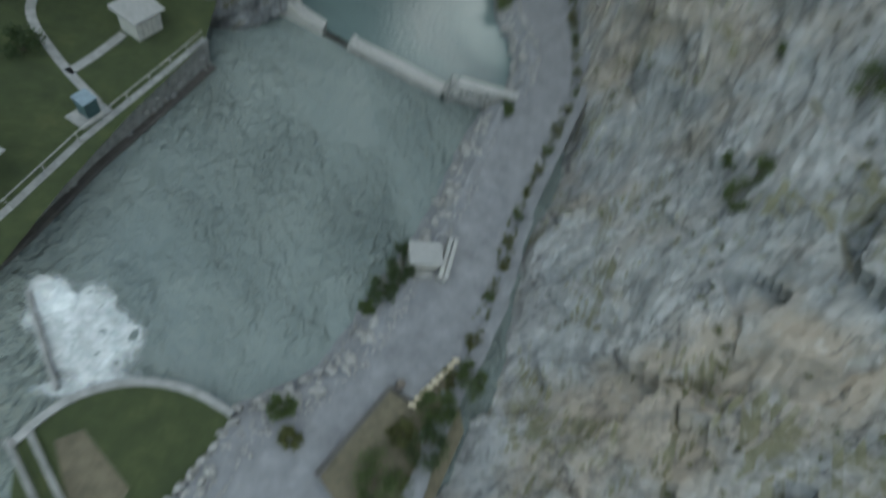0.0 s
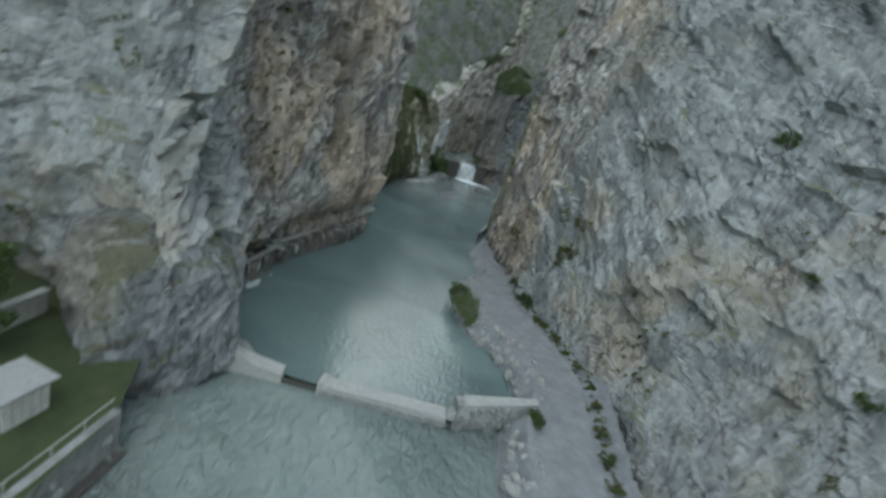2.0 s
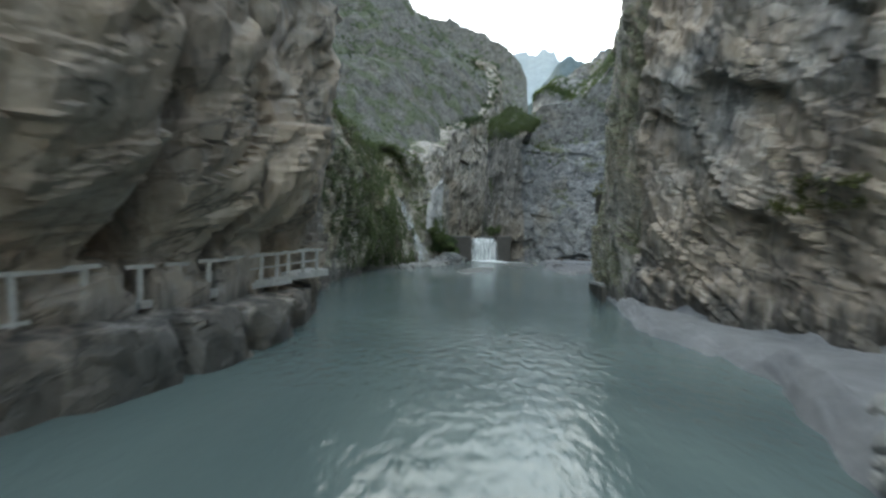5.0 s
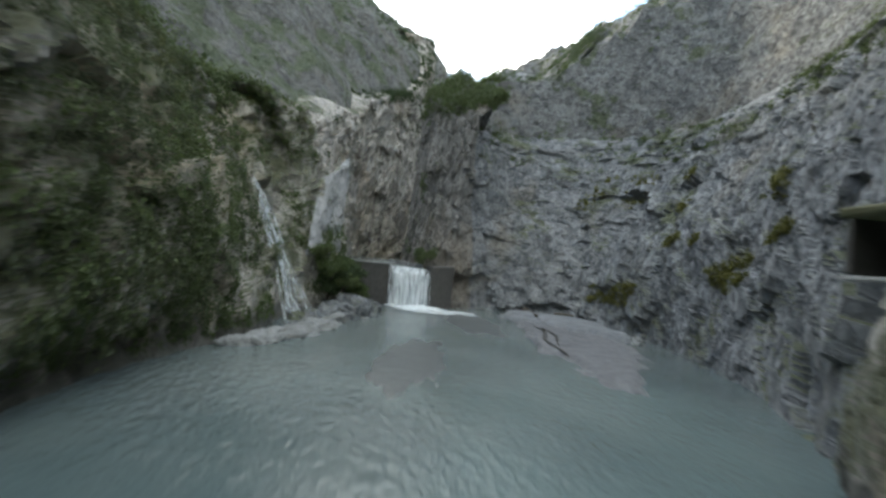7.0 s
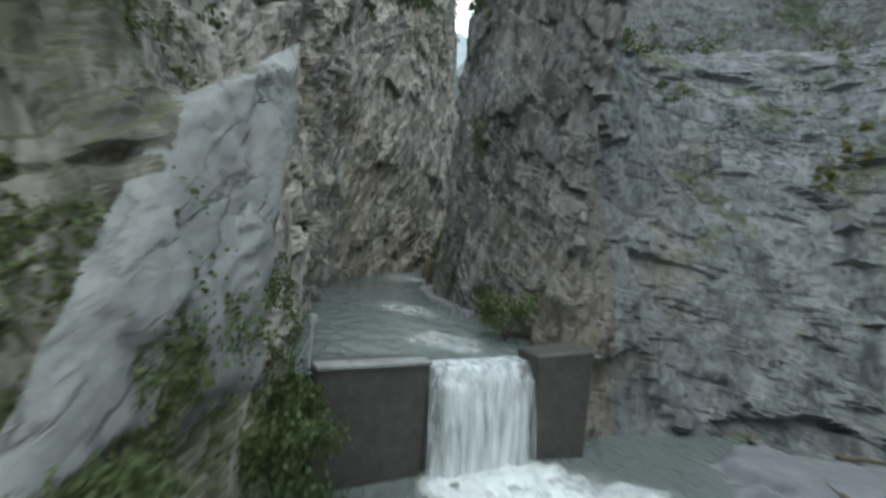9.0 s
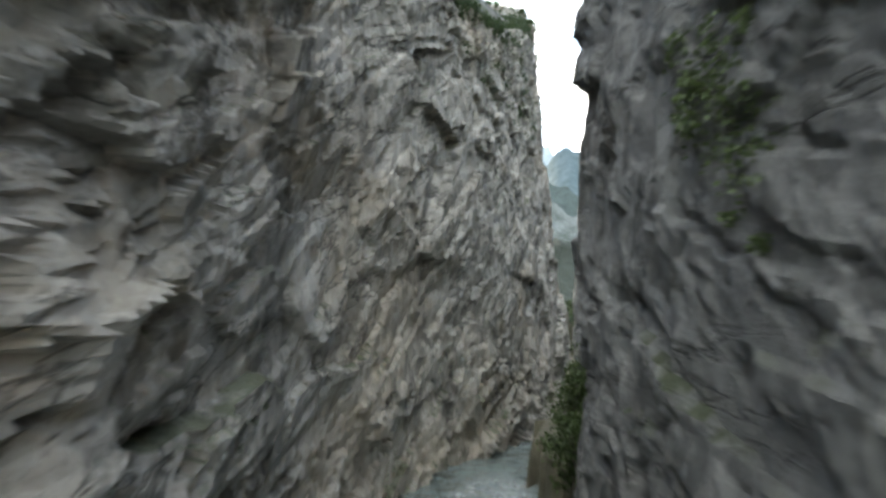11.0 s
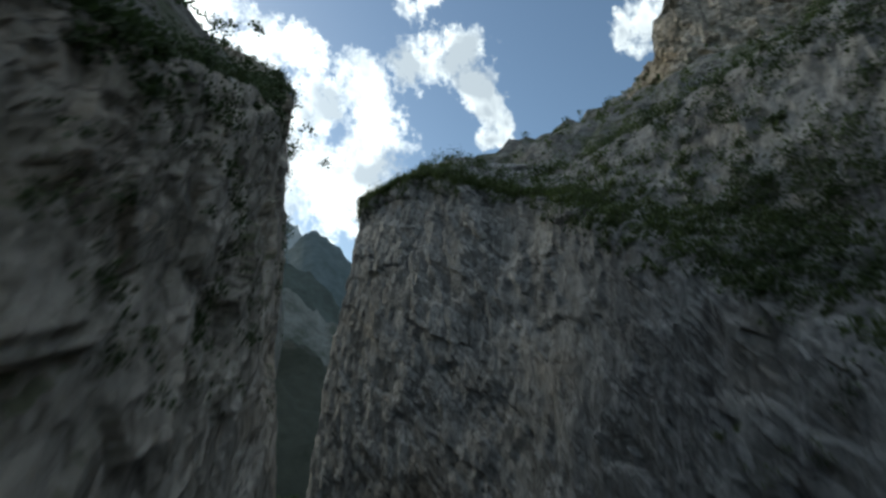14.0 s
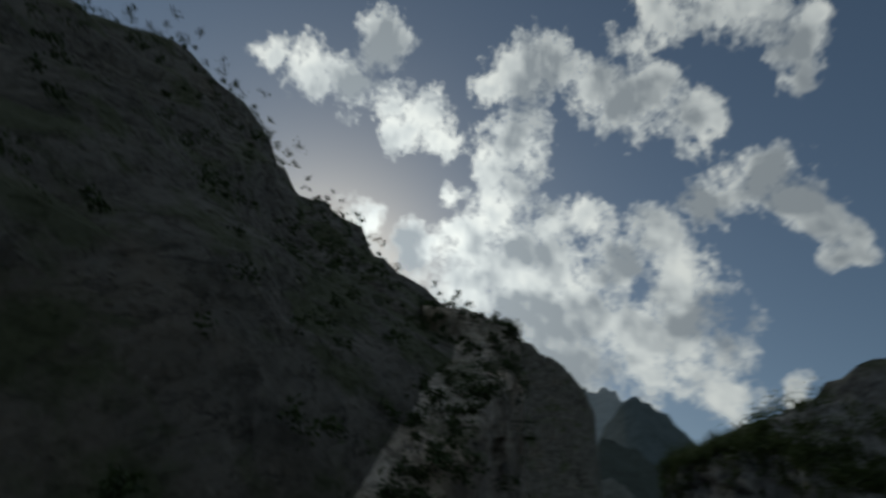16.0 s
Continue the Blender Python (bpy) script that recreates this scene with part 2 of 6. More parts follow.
def water_material(name, colour, deep, wave, rough=0.07, calm=0.15, fine=1.3, shallow=0.0):
    m, n, l, b = material(name, rough)
    flat = coords(n, l)
    blot = tex(n, l, flat, 0.07, 4, 0.5, distort=0.8)
    col = mixc(n, l, ramp(n, l, blot, [(0.35, grey(0)), (0.65, grey(1))]), deep, colour)
    if shallow:
        pos = n.new("ShaderNodeSeparateXYZ")
        l.new(flat, pos.inputs[0])
        bed = tex(n, l, coords(n, l, (1.0, 0.35, 1.0), (0, 0, 32)), 0.16, 6, 0.6, distort=0.4)
        near = maths(n, l, "MULTIPLY", maths(n, l, "SUBTRACT", pos.outputs["Y"], shallow), 0.022)
        f = ramp(n, l, maths(n, l, "ADD", near, maths(n, l, "MULTIPLY", maths(n, l, "SUBTRACT", bed, 0.5), 1.1)), [(0.0, grey(0)), (0.7, grey(0.6))])
        col = mixc(n, l, f, col, mixc(n, l, bed, (0.095, 0.105, 0.098), (0.165, 0.178, 0.168)))
    l.new(col, b.inputs["Base Color"])
    b.inputs["IOR"].default_value = 1.33
    w1 = tex(n, l, coords(n, l, (1.0, 0.6, 1.0), (0, 0, 25)), fine, 3, 0.45, distort=0.3)
    w2 = tex(n, l, flat, fine * 3.1, 2, 0.5, distort=0.2)
    patch = ramp(n, l, tex(n, l, coords(n, l, (1.0, 0.6, 1.0), (0, 0, -20)), 0.085, 4, 0.55), [(0.40, grey(calm)), (0.62, grey(1.0))])
    h = maths(n, l, "MULTIPLY", maths(n, l, "ADD", w1, maths(n, l, "MULTIPLY", w2, 0.25)), patch)
    if shallow:
        h = maths(n, l, "MULTIPLY", h, maths(n, l, "ADD", 1.0, maths(n, l, "MULTIPLY", maths(n, l, "MAXIMUM", near, 0.0), 4.0)))
    bump(n, l, b, h, wave, 1.0)
    return m


WATER_UPPER = water_material("milky_green_water", (0.115, 0.158, 0.155), (0.078, 0.110, 0.112), 0.08, 0.08, 0.3, 2.4, 100.0)
WATER_LOWER = water_material("rippled_green_water", (0.165, 0.195, 0.182), (0.125, 0.155, 0.15), 1.7, 0.07, 0.15, 1.5)


# ---- mesh helpers ----
def mesh_object(name, verts, faces, mat, parent=None, smooth=False):
    me = bpy.data.meshes.new(name)
    me.from_pydata(verts, [], faces)
    me.materials.append(mat)
    if smooth:
        me.polygons.foreach_set("use_smooth", [True] * len(me.polygons))
    me.update()
    ob = new(name, me)
    ob.parent = parent
    return ob


def grid_mesh(name, P, mat, smooth=True):
    """A sheet from an array (rows, columns, 3)."""
    r, c = P.shape[:2]
    idx = np.arange(r * c).reshape(r, c)
    quads = np.stack([idx[:-1, :-1], idx[:-1, 1:], idx[1:, 1:], idx[1:, :-1]], -1).reshape(-1, 4)
    me = bpy.data.meshes.new(name)
    me.vertices.add(r * c)
    me.vertices.foreach_set("co", P.reshape(-1).astype(np.float32))
    me.loops.add(quads.size)
    me.loops.foreach_set("vertex_index", quads.reshape(-1).astype(np.int32))
    me.polygons.add(len(quads))
    me.polygons.foreach_set("loop_start", np.arange(0, quads.size, 4, dtype=np.int32))
    me.polygons.foreach_set("use_smooth", np.full(len(quads), smooth))
    me.materials.append(mat)
    me.update(calc_edges=True)
    return new(name, me)


def resample(line, step):
    """Points every step metres along a smoothed polyline of rows, whose first two columns are the place."""
    line = np.array(line, float)
    d = np.r_[0, np.cumsum(np.hypot(*np.diff(line[:, :2], axis=0).T))]
    fine = np.arange(0, d[-1], 0.25)
    rows = np.stack([np.interp(fine, d, line[:, k]) for k in range(line.shape[1])], 1)
    w = np.hanning(27)[1:-1]
    w /= w.sum()
    pad = len(w) // 2
    ext = np.concatenate([2 * rows[:1] - rows[1:pad + 1][::-1], rows, 2 * rows[-1:] - rows[-pad - 1:-1][::-1]])
    rows = np.stack([np.convolve(ext[:, k], w, "valid") for k in range(rows.shape[1])], 1)
    d = np.r_[0, np.cumsum(np.hypot(*np.diff(rows[:, :2], axis=0).T))]
    at = np.linspace(0, d[-1], max(2, int(d[-1] / step)))
    return np.stack([np.interp(at, d, rows[:, k]) for k in range(rows.shape[1])], 1)


def facets(p, seed):
    """Broken faces of rock: every cell of a loose packing is a plane of its own tilt. About -1 to 1."""
    base = np.floor(p).astype(np.int64)
    best, out = np.full(len(p), 1e9), np.zeros(len(p))
    for dx in (-1, 0, 1):
        for dy in (-1, 0, 1):
            for dz in (-1, 0, 1):
                c = base + (dx, dy, dz)
                r = [lattice(c[:, 0], c[:, 1], c[:, 2], seed + k) for k in range(6)]
                v = p - (c + 0.5 + 0.42 * np.stack(r[:3], 1))
                d = (v * v).sum(1)
                near = d < best
                best = np.where(near, d, best)
                out = np.where(near, v[:, 0] * r[3] + v[:, 1] * r[4] + v[:, 2] * r[5] + 0.5 * r[0], out)
    return out


def smooth_rows(arr, width):
    w = np.hanning(width + 2)[1:-1]
    w /= w.sum()
    pad = len(w) // 2
    ext = np.concatenate([np.repeat(arr[:1], pad, 0), arr, np.repeat(arr[-1:], pad, 0)])
    return np.stack([np.convolve(ext[:, k], w, "valid") for k in range(arr.shape[1])], 1)


def wall_line(rows, side, step):
    s = resample(rows, step)
    t = np.gradient(s[:, :2], axis=0)
    t /= np.linalg.norm(t, axis=1)[:, None]
    nrm = smooth_rows(np.stack([t[:, 1], -t[:, 0]], 1) * side, int(5 / step) * 2 + 1)
    return s, nrm / np.linalg.norm(nrm, axis=1)[:, None]


def cliff_sheet(s, nrm, nv, back, base_z=-3.0):
    """A rock face along a line in plan. s: x, y, then how far back it stands at a middle height, that height, and the same at its rim.
    back: rows of how far behind and above the rim it goes on, one row a station."""
    n1, n2 = int(nv * 0.38), int(nv * 0.42)
    n3 = nv - n1 - n2
    v = np.r_[np.linspace(0, 1, n1, endpoint=False), np.linspace(1, 2, n2, endpoint=False), np.linspace(2, 5, n3)]
    o1, z1, o2, z2 = s[:, 2], s[:, 3], s[:, 4], s[:, 5]
    zero, one = np.zeros_like(o1), np.ones_like(o1)
    at = [0, 1, 2, 3, 4, 5]
    off = np.stack([np.interp(v, at, c) for c in np.stack([zero, o1, o2, o2 + back[:, 0], o2 + back[:, 2], o2 + back[:, 4]], 1)])
    hgt = np.stack([np.interp(v, at, c) for c in np.stack([base_z * one, z1, z2, z2 + back[:, 1], z2 + back[:, 3], z2 + back[:, 5]], 1)])
    k = np.hanning(11)[1:-1]
    k /= k.sum()
    for arr in (off, hgt):
        e = np.pad(arr, ((0, 0), (4, 4)), mode="reflect", reflect_type="odd")
        arr[:] = np.stack([np.convolve(r, k, "valid") for r in e])
    P = np.zeros((len(s), len(v), 3))
    P[..., :2] = s[:, None, :2] + nrm[:, None] * off[..., None]
    P[..., 2] = hgt
    return P


BED_N = np.array([-0.30, -0.55, 0.78])
BED_A = np.array([0.88, -0.48, 0.0])
BED_B = np.cross(BED_N, BED_A)


def beds(q, thick, run, seed):
    """Broken beds: blocks of rock between bedding planes, each standing out by its own amount and leaning its own way. About -1 to 1."""
    a, b, c = q @ BED_A / run, q @ BED_B / run, q @ BED_N / thick
    k = np.floor(c).astype(np.int64)
    a = a + 0.5 * lattice(k, 0 * k, 0 * k, seed + 1)
    i = np.floor(a).astype(np.int64)
    b = b + 0.5 * lattice(k, i, 0 * k, seed + 2)
    j = np.floor(b).astype(np.int64)
    r = [lattice(k, i, j, seed + 3 + m) for m in range(4)]
    u, v, w = a - i - 0.5, b - j - 0.5, c - k - 0.5
    edge = np.minimum(np.minimum(0.5 - np.abs(u), 0.5 - np.abs(v)) * run, (0.5 - np.abs(w)) * thick)
    return 0.6 * r[0] + 0.55 * (u * r[1] + v * r[2]) + 0.5 * w * (1 + 0.5 * r[3]) - 0.2 * np.exp(-edge / 0.18)


def roughen(P, amp, seed, side=1, keep_low=0.35, groove=0.4, flute=0.0, slick=0.0, rough_back=0.0):
    """Pushes a sheet in and out: buttresses, broken beds, split faces, clefts; flute: upright ribs; slick: how far it is plain slabs; rough_back: how far it stays broken behind its rim."""
    du, dv = np.gradient(P, axis=0), np.gradient(P, axis=1)
    N = np.cross(du, dv)
    N /= np.linalg.norm(N, axis=2)[..., None] + 1e-9
    N = N.reshape(-1, 3) * -side
    q = P.reshape(-1, 3)
    spread = lambda v: np.repeat(np.broadcast_to(v, (P.shape[0],)), P.shape[1])
    warp = np.stack([fbm(q * 0.07, 3, seed + 40 + i) for i in range(3)], 1) * 1.3
    w = q + warp
    big = fbm(q * np.array([0.05, 0.05, 0.035]), 2, seed)
    frame_q = np.stack([w @ BED_A, w @ BED_B, w @ BED_N], 1)
    crag = facets(frame_q * np.array([0.15, 0.15, 0.26]), seed + 19)
    block = facets(frame_q * np.array([0.42, 0.42, 0.85]), seed + 29)
    chip = facets(frame_q * np.array([0.85, 0.85, 1.3]), seed + 33)
    worn = np.clip(0.42 + 0.75 * fbm(q * 0.055, 3, seed + 45), 0.08, 1.0)
    worn = worn * (1 - spread(slick))
    d = 0.9 * big + 1.2 * crag + (0.20 + 0.35 * worn) * (1 - 0.6 * spread(slick)) * block + worn * (0.20 * chip + 0.09 * facets(frame_q * np.array([2.1, 2.1, 3.0]), seed + 37))
    d = d + 0.40 * beds(w, 3.1, 9.5, seed + 61) + 0.20 * beds(w, 1.25, 4.4, seed + 71)
    rib = facets((w + 0.6 * warp) * np.array([0.55, 0.55, 0.13]), seed + 81) + 0.5 * facets(w * np.array([1.1, 1.1, 0.3]), seed + 91)
    d = d * (1 - 0.45 * spread(flute)) + 0.5 * spread(flute) * rib
    low = np.clip((q[:, 2] + 3.0) / 5.0, keep_low, 1.0)
    split = np.abs(vnoise((q + 1.3 * warp) * np.array([0.24, 0.24, 0.055]), seed + 51)) + 0.25 * np.clip(vnoise(q * 0.11, seed + 53), 0, 1)
    d = d - spread(groove) * np.exp(-((split / 0.10) ** 2))
    calm = 1 - 0.75 * (1 - spread(rough_back)) * np.tile(np.clip((np.arange(P.shape[1]) / P.shape[1] - 0.79) / 0.05, 0, 1), P.shape[0])
    q = q + N * (d * spread(amp) * low * calm)[:, None]
    return q.reshape(P.shape)


def hillside(name, s, nrm, rim, set_back, steep, slope, far, cell, seed, mat, cap=400.0):
    """Rising ground behind a rim. s, nrm: the wall's line; rim: places where it begins; steep: extra climb of its first metres."""
    lo, hi = rim[:, :2].min(0) - far, rim[:, :2].max(0) + far
    X, Y = np.meshgrid(np.arange(lo[0], hi[0], cell), np.arange(lo[1], hi[1], cell), indexing="ij")
    q = np.stack([X.ravel(), Y.ravel()], 1)
    near, dist, z, reach = np.zeros(len(q), int), np.full(len(q), 1e9), np.full(len(q), 1e9), np.full(len(q), 1e9)
    for k in range(0, len(rim), 3):
        d = np.hypot(q[:, 0] - s[k, 0], q[:, 1] - s[k, 1])
        m = d < dist
        near[m], dist[m] = k, d[m]
        d = np.hypot(q[:, 0] - rim[k, 0], q[:, 1] - rim[k, 1])
        reach = np.minimum(reach, d)
        z = np.minimum(z, rim[k, 2] + slope[k] * d + steep[k] * np.minimum(d, 24))
    ahead = ((q - s[near, :2]) * nrm[near]).sum(1)
    lump = np.stack([q[:, 0], q[:, 1], 0 * dist], 1)
    z = z - 2.2 + np.clip(reach / 14, 0, 1) * (4.0 * fbm(lump * 0.03, 4, seed) + 1.8 * ridged(lump * 0.12, 3, seed + 5) + 1.6 * facets(lump * 0.13 + 0.5, seed + 11) + 0.7 * facets(lump * 0.3 + 0.5, seed + 12))
    z = np.minimum(z, cap) - 2.4 * np.clip(set_back[near] + 1.0 - ahead, 0, None)
    ok = ((ahead > 0.8 * np.maximum(set_back[near], 0.04 * dist)) & (reach < far)).reshape(X.shape)
    P = np.stack([X, Y, z.reshape(X.shape)], -1)
    idx = np.arange(X.size).reshape(X.shape)
    good = ok[:-1, :-1] & ok[1:, :-1] & ok[1:, 1:] & ok[:-1, 1:]
    quads = np.stack([idx[:-1, :-1], idx[1:, :-1], idx[1:, 1:], idx[:-1, 1:]], -1)[good]
    used, inv = np.unique(quads, return_inverse=True)
    ob = mesh_object(name, P.reshape(-1, 3)[used].tolist(), inv.reshape(-1, 4).tolist(), mat, smooth=False)
    return ob, P.reshape(-1, 3)[used]

# ---- rock walls of the gorge ----
LEFT_POOL = [
    (-85, 5, 12, 10, 34, 35), (-52, 36, 7, 12, 24, 45), (-32, 46, 3, 12, 14, 50), (-20, 43, 3, 10, 12, 48), (-13, 37.5, 3, 8, 13, 42),
    (-8.5, 33.8, 3, 7, 14, 38), (-5.6, 38, 2, 8, 12, 42), (-5.2, 44, 1, 8, 9, 48), (-6, 49.5, -1, 9, 5, 52), (-4, 55, -1, 10, 4, 55),
    (-1.5, 61, -1.5, 9, 3, 58), (3.5, 67.5, -1, 9, 3, 58), (8, 74, -0.5, 10, 3, 55), (11, 81, 0, 12, 2, 50), (10.5, 90, 2, 10, 5, 38), (12.5, 101, 2, 12, 7, 30),
]
LEFT_FALLS = [
    (18, 115, 1.5, 12, 8, 24), (23, 124, 2, 10, 9, 21), (29, 133, 5, 10, 11, 20), (33, 138, 6.5, 10, 12, 20), (37, 140, 5, 6, 11, 20),
    (38, 145, 2.5, 8, 7, 20), (39, 151, 1, 8, 5, 20), (41, 160, 0.6, 12, 1.2, 25), (44, 169, 0.4, 12, -0.4, 27),
]
LEFT_TAN = [
    (47.5, 177, 0, 16, -0.2, 32), (56.5, 185.5, 0.5, 18, 1.6, 37.5), (65.5, 192.5, 1.5, 20, 3.5, 41.5), (79, 206, 3.5, 22, 6.5, 53.5), (92, 225.5, 5.5, 24, 9.5, 70),
    # last three stations: wall added out of view to keep sun off the dome
    (93.5, 236, 5.5, 24, 10.5, 75), (95, 262, 4, 30, 9, 82), (92, 300, 4, 30, 9, 86), (70, 345, 4, 30, 9, 86),
]
RIGHT_POOL = [
    (4, -70, 12, 12, 42, 45), (8, -30, 12, 12, 42, 45), (10, -2, 12, 12, 40, 45), (16, 8, 12, 12, 38, 45), (19, 20.5, 12, 13, 32, 45), (22.5, 27, 9, 11, 26, 45),
    (25.5, 34, 6, 10, 20, 45), (26.3, 41, 4, 9, 15, 48), (26.8, 48, 3, 9, 11, 50), (27.5, 56, 2.5, 12, 7, 52), (29, 66, 1.5, 14, 5, 52), (30.5, 76, 1, 14, 4, 50),
    (32, 86, 0.5, 15, 3, 48), (36, 94, 0.5, 15, 3, 45), (40.5, 101, 0.5, 15, 3, 42),
]
RIGHT_COVE = [
    (47, 106, 3, 12, 9, 38), (56, 113, 4, 12, 13, 36), (63, 123, 4, 12, 16, 34), (67, 133, 5, 12, 18, 32), (68, 142, 6, 10, 18, 28),
    (62, 148, 5, 10, 14, 26), (56, 150, 3, 10, 7, 26), (51.8, 149.5, 2, 8, 5, 26), (52.0, 155, 1, 8, 4, 28), (52.5, 163.1, 0.6, 10, 1.8, 31), (53.4, 170.3, 1.1, 13, 1.9, 34),
]
RIGHT_DOME = [
    (58.8, 174.3, 3.4, 13, 5.4, 32), (64, 181, 6, 13, 8, 29), (72, 187, 8, 14, 10, 30), (80, 192, 7, 16, 9, 36), (88, 198, 4, 18, 6, 44), (97, 208, 1, 24, 4, 55),
    (98.4, 225, 0, 28, 2.5, 64), (99.0, 241, 0, 30, 4, 65), (109, 253, 2, 30, 11, 66), (150, 262, 4, 30, 20, 66),
]
STEP = 0.45
NV = 225


def back_rows(s, low, tall_from=None):
    """What stands behind the rim: a short bank, or from a place on along the wall a ledge with an upper cliff."""
    rows = np.tile(np.array(low, float), (len(s), 1))
    if tall_from is not None:
        w = (np.clip((s[:, 0] - tall_from) / 18, 0, 1) * np.clip((99 - s[:, 0]) / 13, 0, 1) * (s[:, 1] > 160))[:, None]
        rows = rows * (1 - w) + np.array([7.0, 3.5, 13.0, 19.0, 18.0, 23.0]) * w
    return rows


def thinned(s, nrm, sparse):
    """Keeps every third station where nothing looks at the rock closely."""
    keep = ~sparse | (np.arange(len(s)) % 3 == 0)
    return s[keep], nrm[keep]


def thickened(s, nrm, close):
    """Three stations for each one where the camera passes close."""
    i = np.arange(len(s))
    at = np.unique(np.r_[i, (i[:-1] + 1 / 3)[close[:-1]], (i[:-1] + 2 / 3)[close[:-1]]])
    return np.stack([np.interp(at, i, c) for c in s.T], 1), np.stack([np.interp(at, i, c) for c in nrm.T], 1)


ls, ln = wall_line(LEFT_POOL + LEFT_FALLS + LEFT_TAN, -1, STEP)
ls, ln = thinned(ls, ln, (ls[:, 0] < -34) | (ls[:, 1] > 246))
ls, ln = thickened(ls, ln, (ls[:, 1] > 166) & (ls[:, 1] < 200))
rs, rn = wall_line(RIGHT_POOL + RIGHT_COVE + RIGHT_DOME, 1, STEP)
rs, rn = thinned(rs, rn, (rs[:, 1] < -14) | (rs[:, 0] > 108))
rs, rn = thickened(rs, rn, (rs[:, 1] > 152) & (rs[:, 1] < 177) & (rs[:, 0] < 62))
left = roughen(cliff_sheet(ls, ln, NV, back_rows(ls, (1, 0.6, 4, 1.6, 9, 1.2))), np.where(ls[:, 1] > 150, 0.48, np.where((ls[:, 1] > 42) & (ls[:, 1] < 95) & (ls[:, 0] > -12), 0.95, 0.75)), 3, side=-1, groove=np.where((ls[:, 1] > 42) & (ls[:, 1] < 97) & (ls[:, 0] > -12), 3.4, 0.6), slick=np.interp(ls[:, 1], [154, 160, 200, 206], [0.0, -1.1, -1.1, 0.0]))
right_back = back_rows(rs, (1, 0.8, 3, 2.4, 5, 4), 64)
right = roughen(cliff_sheet(rs, rn, NV, right_back), np.interp(rs[:, 1], [146, 150, 158, 161, 170, 174], [0.72, 0.58, 0.58, 0.52, 0.52, 0.58]), 60, side=1, groove=np.interp(rs[:, 1], [148, 153, 172, 178], [0.3, 1.0, 1.0, 0.3]), flute=np.interp(rs[:, 1], [48, 52, 102, 106, 150, 154], [0, 0.25, 0.25, 0, 0, 0.9]), slick=np.interp(rs[:, 1], [30, 50, 64, 80, 149, 153, 173, 178], [0.75, 0.6, 0.6, 0.2, 0.2, -1.3, -1.3, 0.0]), rough_back=np.interp(rs[:, 1], [176, 186], [0, 0.8]))


def undercut(P, s, nrm, y0, y1, z, thick, depth):
    """Hollows a rock sheet out along a stretch of its line, round a height."""
    along = np.clip((s[:, 1] - y0) / 3, 0, 1) * np.clip((y1 - s[:, 1]) / 3, 0, 1) * (s[:, 0] > -12)
    hollow = np.exp(-(((P[..., 2] - z) / thick) ** 2)) * along[:, None] * depth
    P[..., :2] += nrm[:, None] * hollow[..., None]


undercut(left, ls, ln, 45, 84, 3.6, 1.6, 2.2)
on = (ls[:, 1] > 48) & (ls[:, 1] < 83) & (ls[:, 0] > -12)
depth = ((left[..., :2] - ls[:, None, :2]) * ln[:, None]).sum(-1)
want = np.where((left[..., 2] > 1.8) & (left[..., 2] < 4.6), np.maximum(depth, 1.7), np.where(left[..., 2] < 1.8, np.clip(depth, -0.2, 0.9), depth))
left[..., :2] += ln[:, None] * ((want - depth) * on[:, None])[..., None]
undercut(left, ls, ln, 46, 55, 1.2, 1.6, 1.5)
undercut(left, ls, ln, 111, 126, 1.0, 1.5, 1.2)
left_set = ls[:, 4]
left_rim = np.c_[ls[:, :2] + ln * left_set[:, None], ls[:, 5]]
right_set = rs[:, 4] + right_back[:, 4] - 3
right_rim = np.c_[rs[:, :2] + rn * right_set[:, None], rs[:, 5] + right_back[:, 5] - 3]
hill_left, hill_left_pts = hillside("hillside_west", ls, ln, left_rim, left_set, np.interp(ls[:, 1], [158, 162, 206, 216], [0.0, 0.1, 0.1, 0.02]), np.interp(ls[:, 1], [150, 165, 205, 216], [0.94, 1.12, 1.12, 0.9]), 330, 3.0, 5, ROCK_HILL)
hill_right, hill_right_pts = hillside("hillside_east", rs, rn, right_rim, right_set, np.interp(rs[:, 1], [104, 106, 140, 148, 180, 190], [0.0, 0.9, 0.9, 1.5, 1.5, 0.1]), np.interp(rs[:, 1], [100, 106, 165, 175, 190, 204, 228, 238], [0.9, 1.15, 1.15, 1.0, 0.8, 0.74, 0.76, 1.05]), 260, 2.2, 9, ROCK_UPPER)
tagged(hill_left, "steep scrubby limestone hillside above the gorge", "hillside", kind="structure")
tagged(hill_right, "steep scrubby limestone hillside with bare rock", "hillside", kind="structure")


def cut(P, x, y):
    return int(np.argmin(np.hypot(P[:, 10, 0] - x, P[:, 10, 1] - y)))


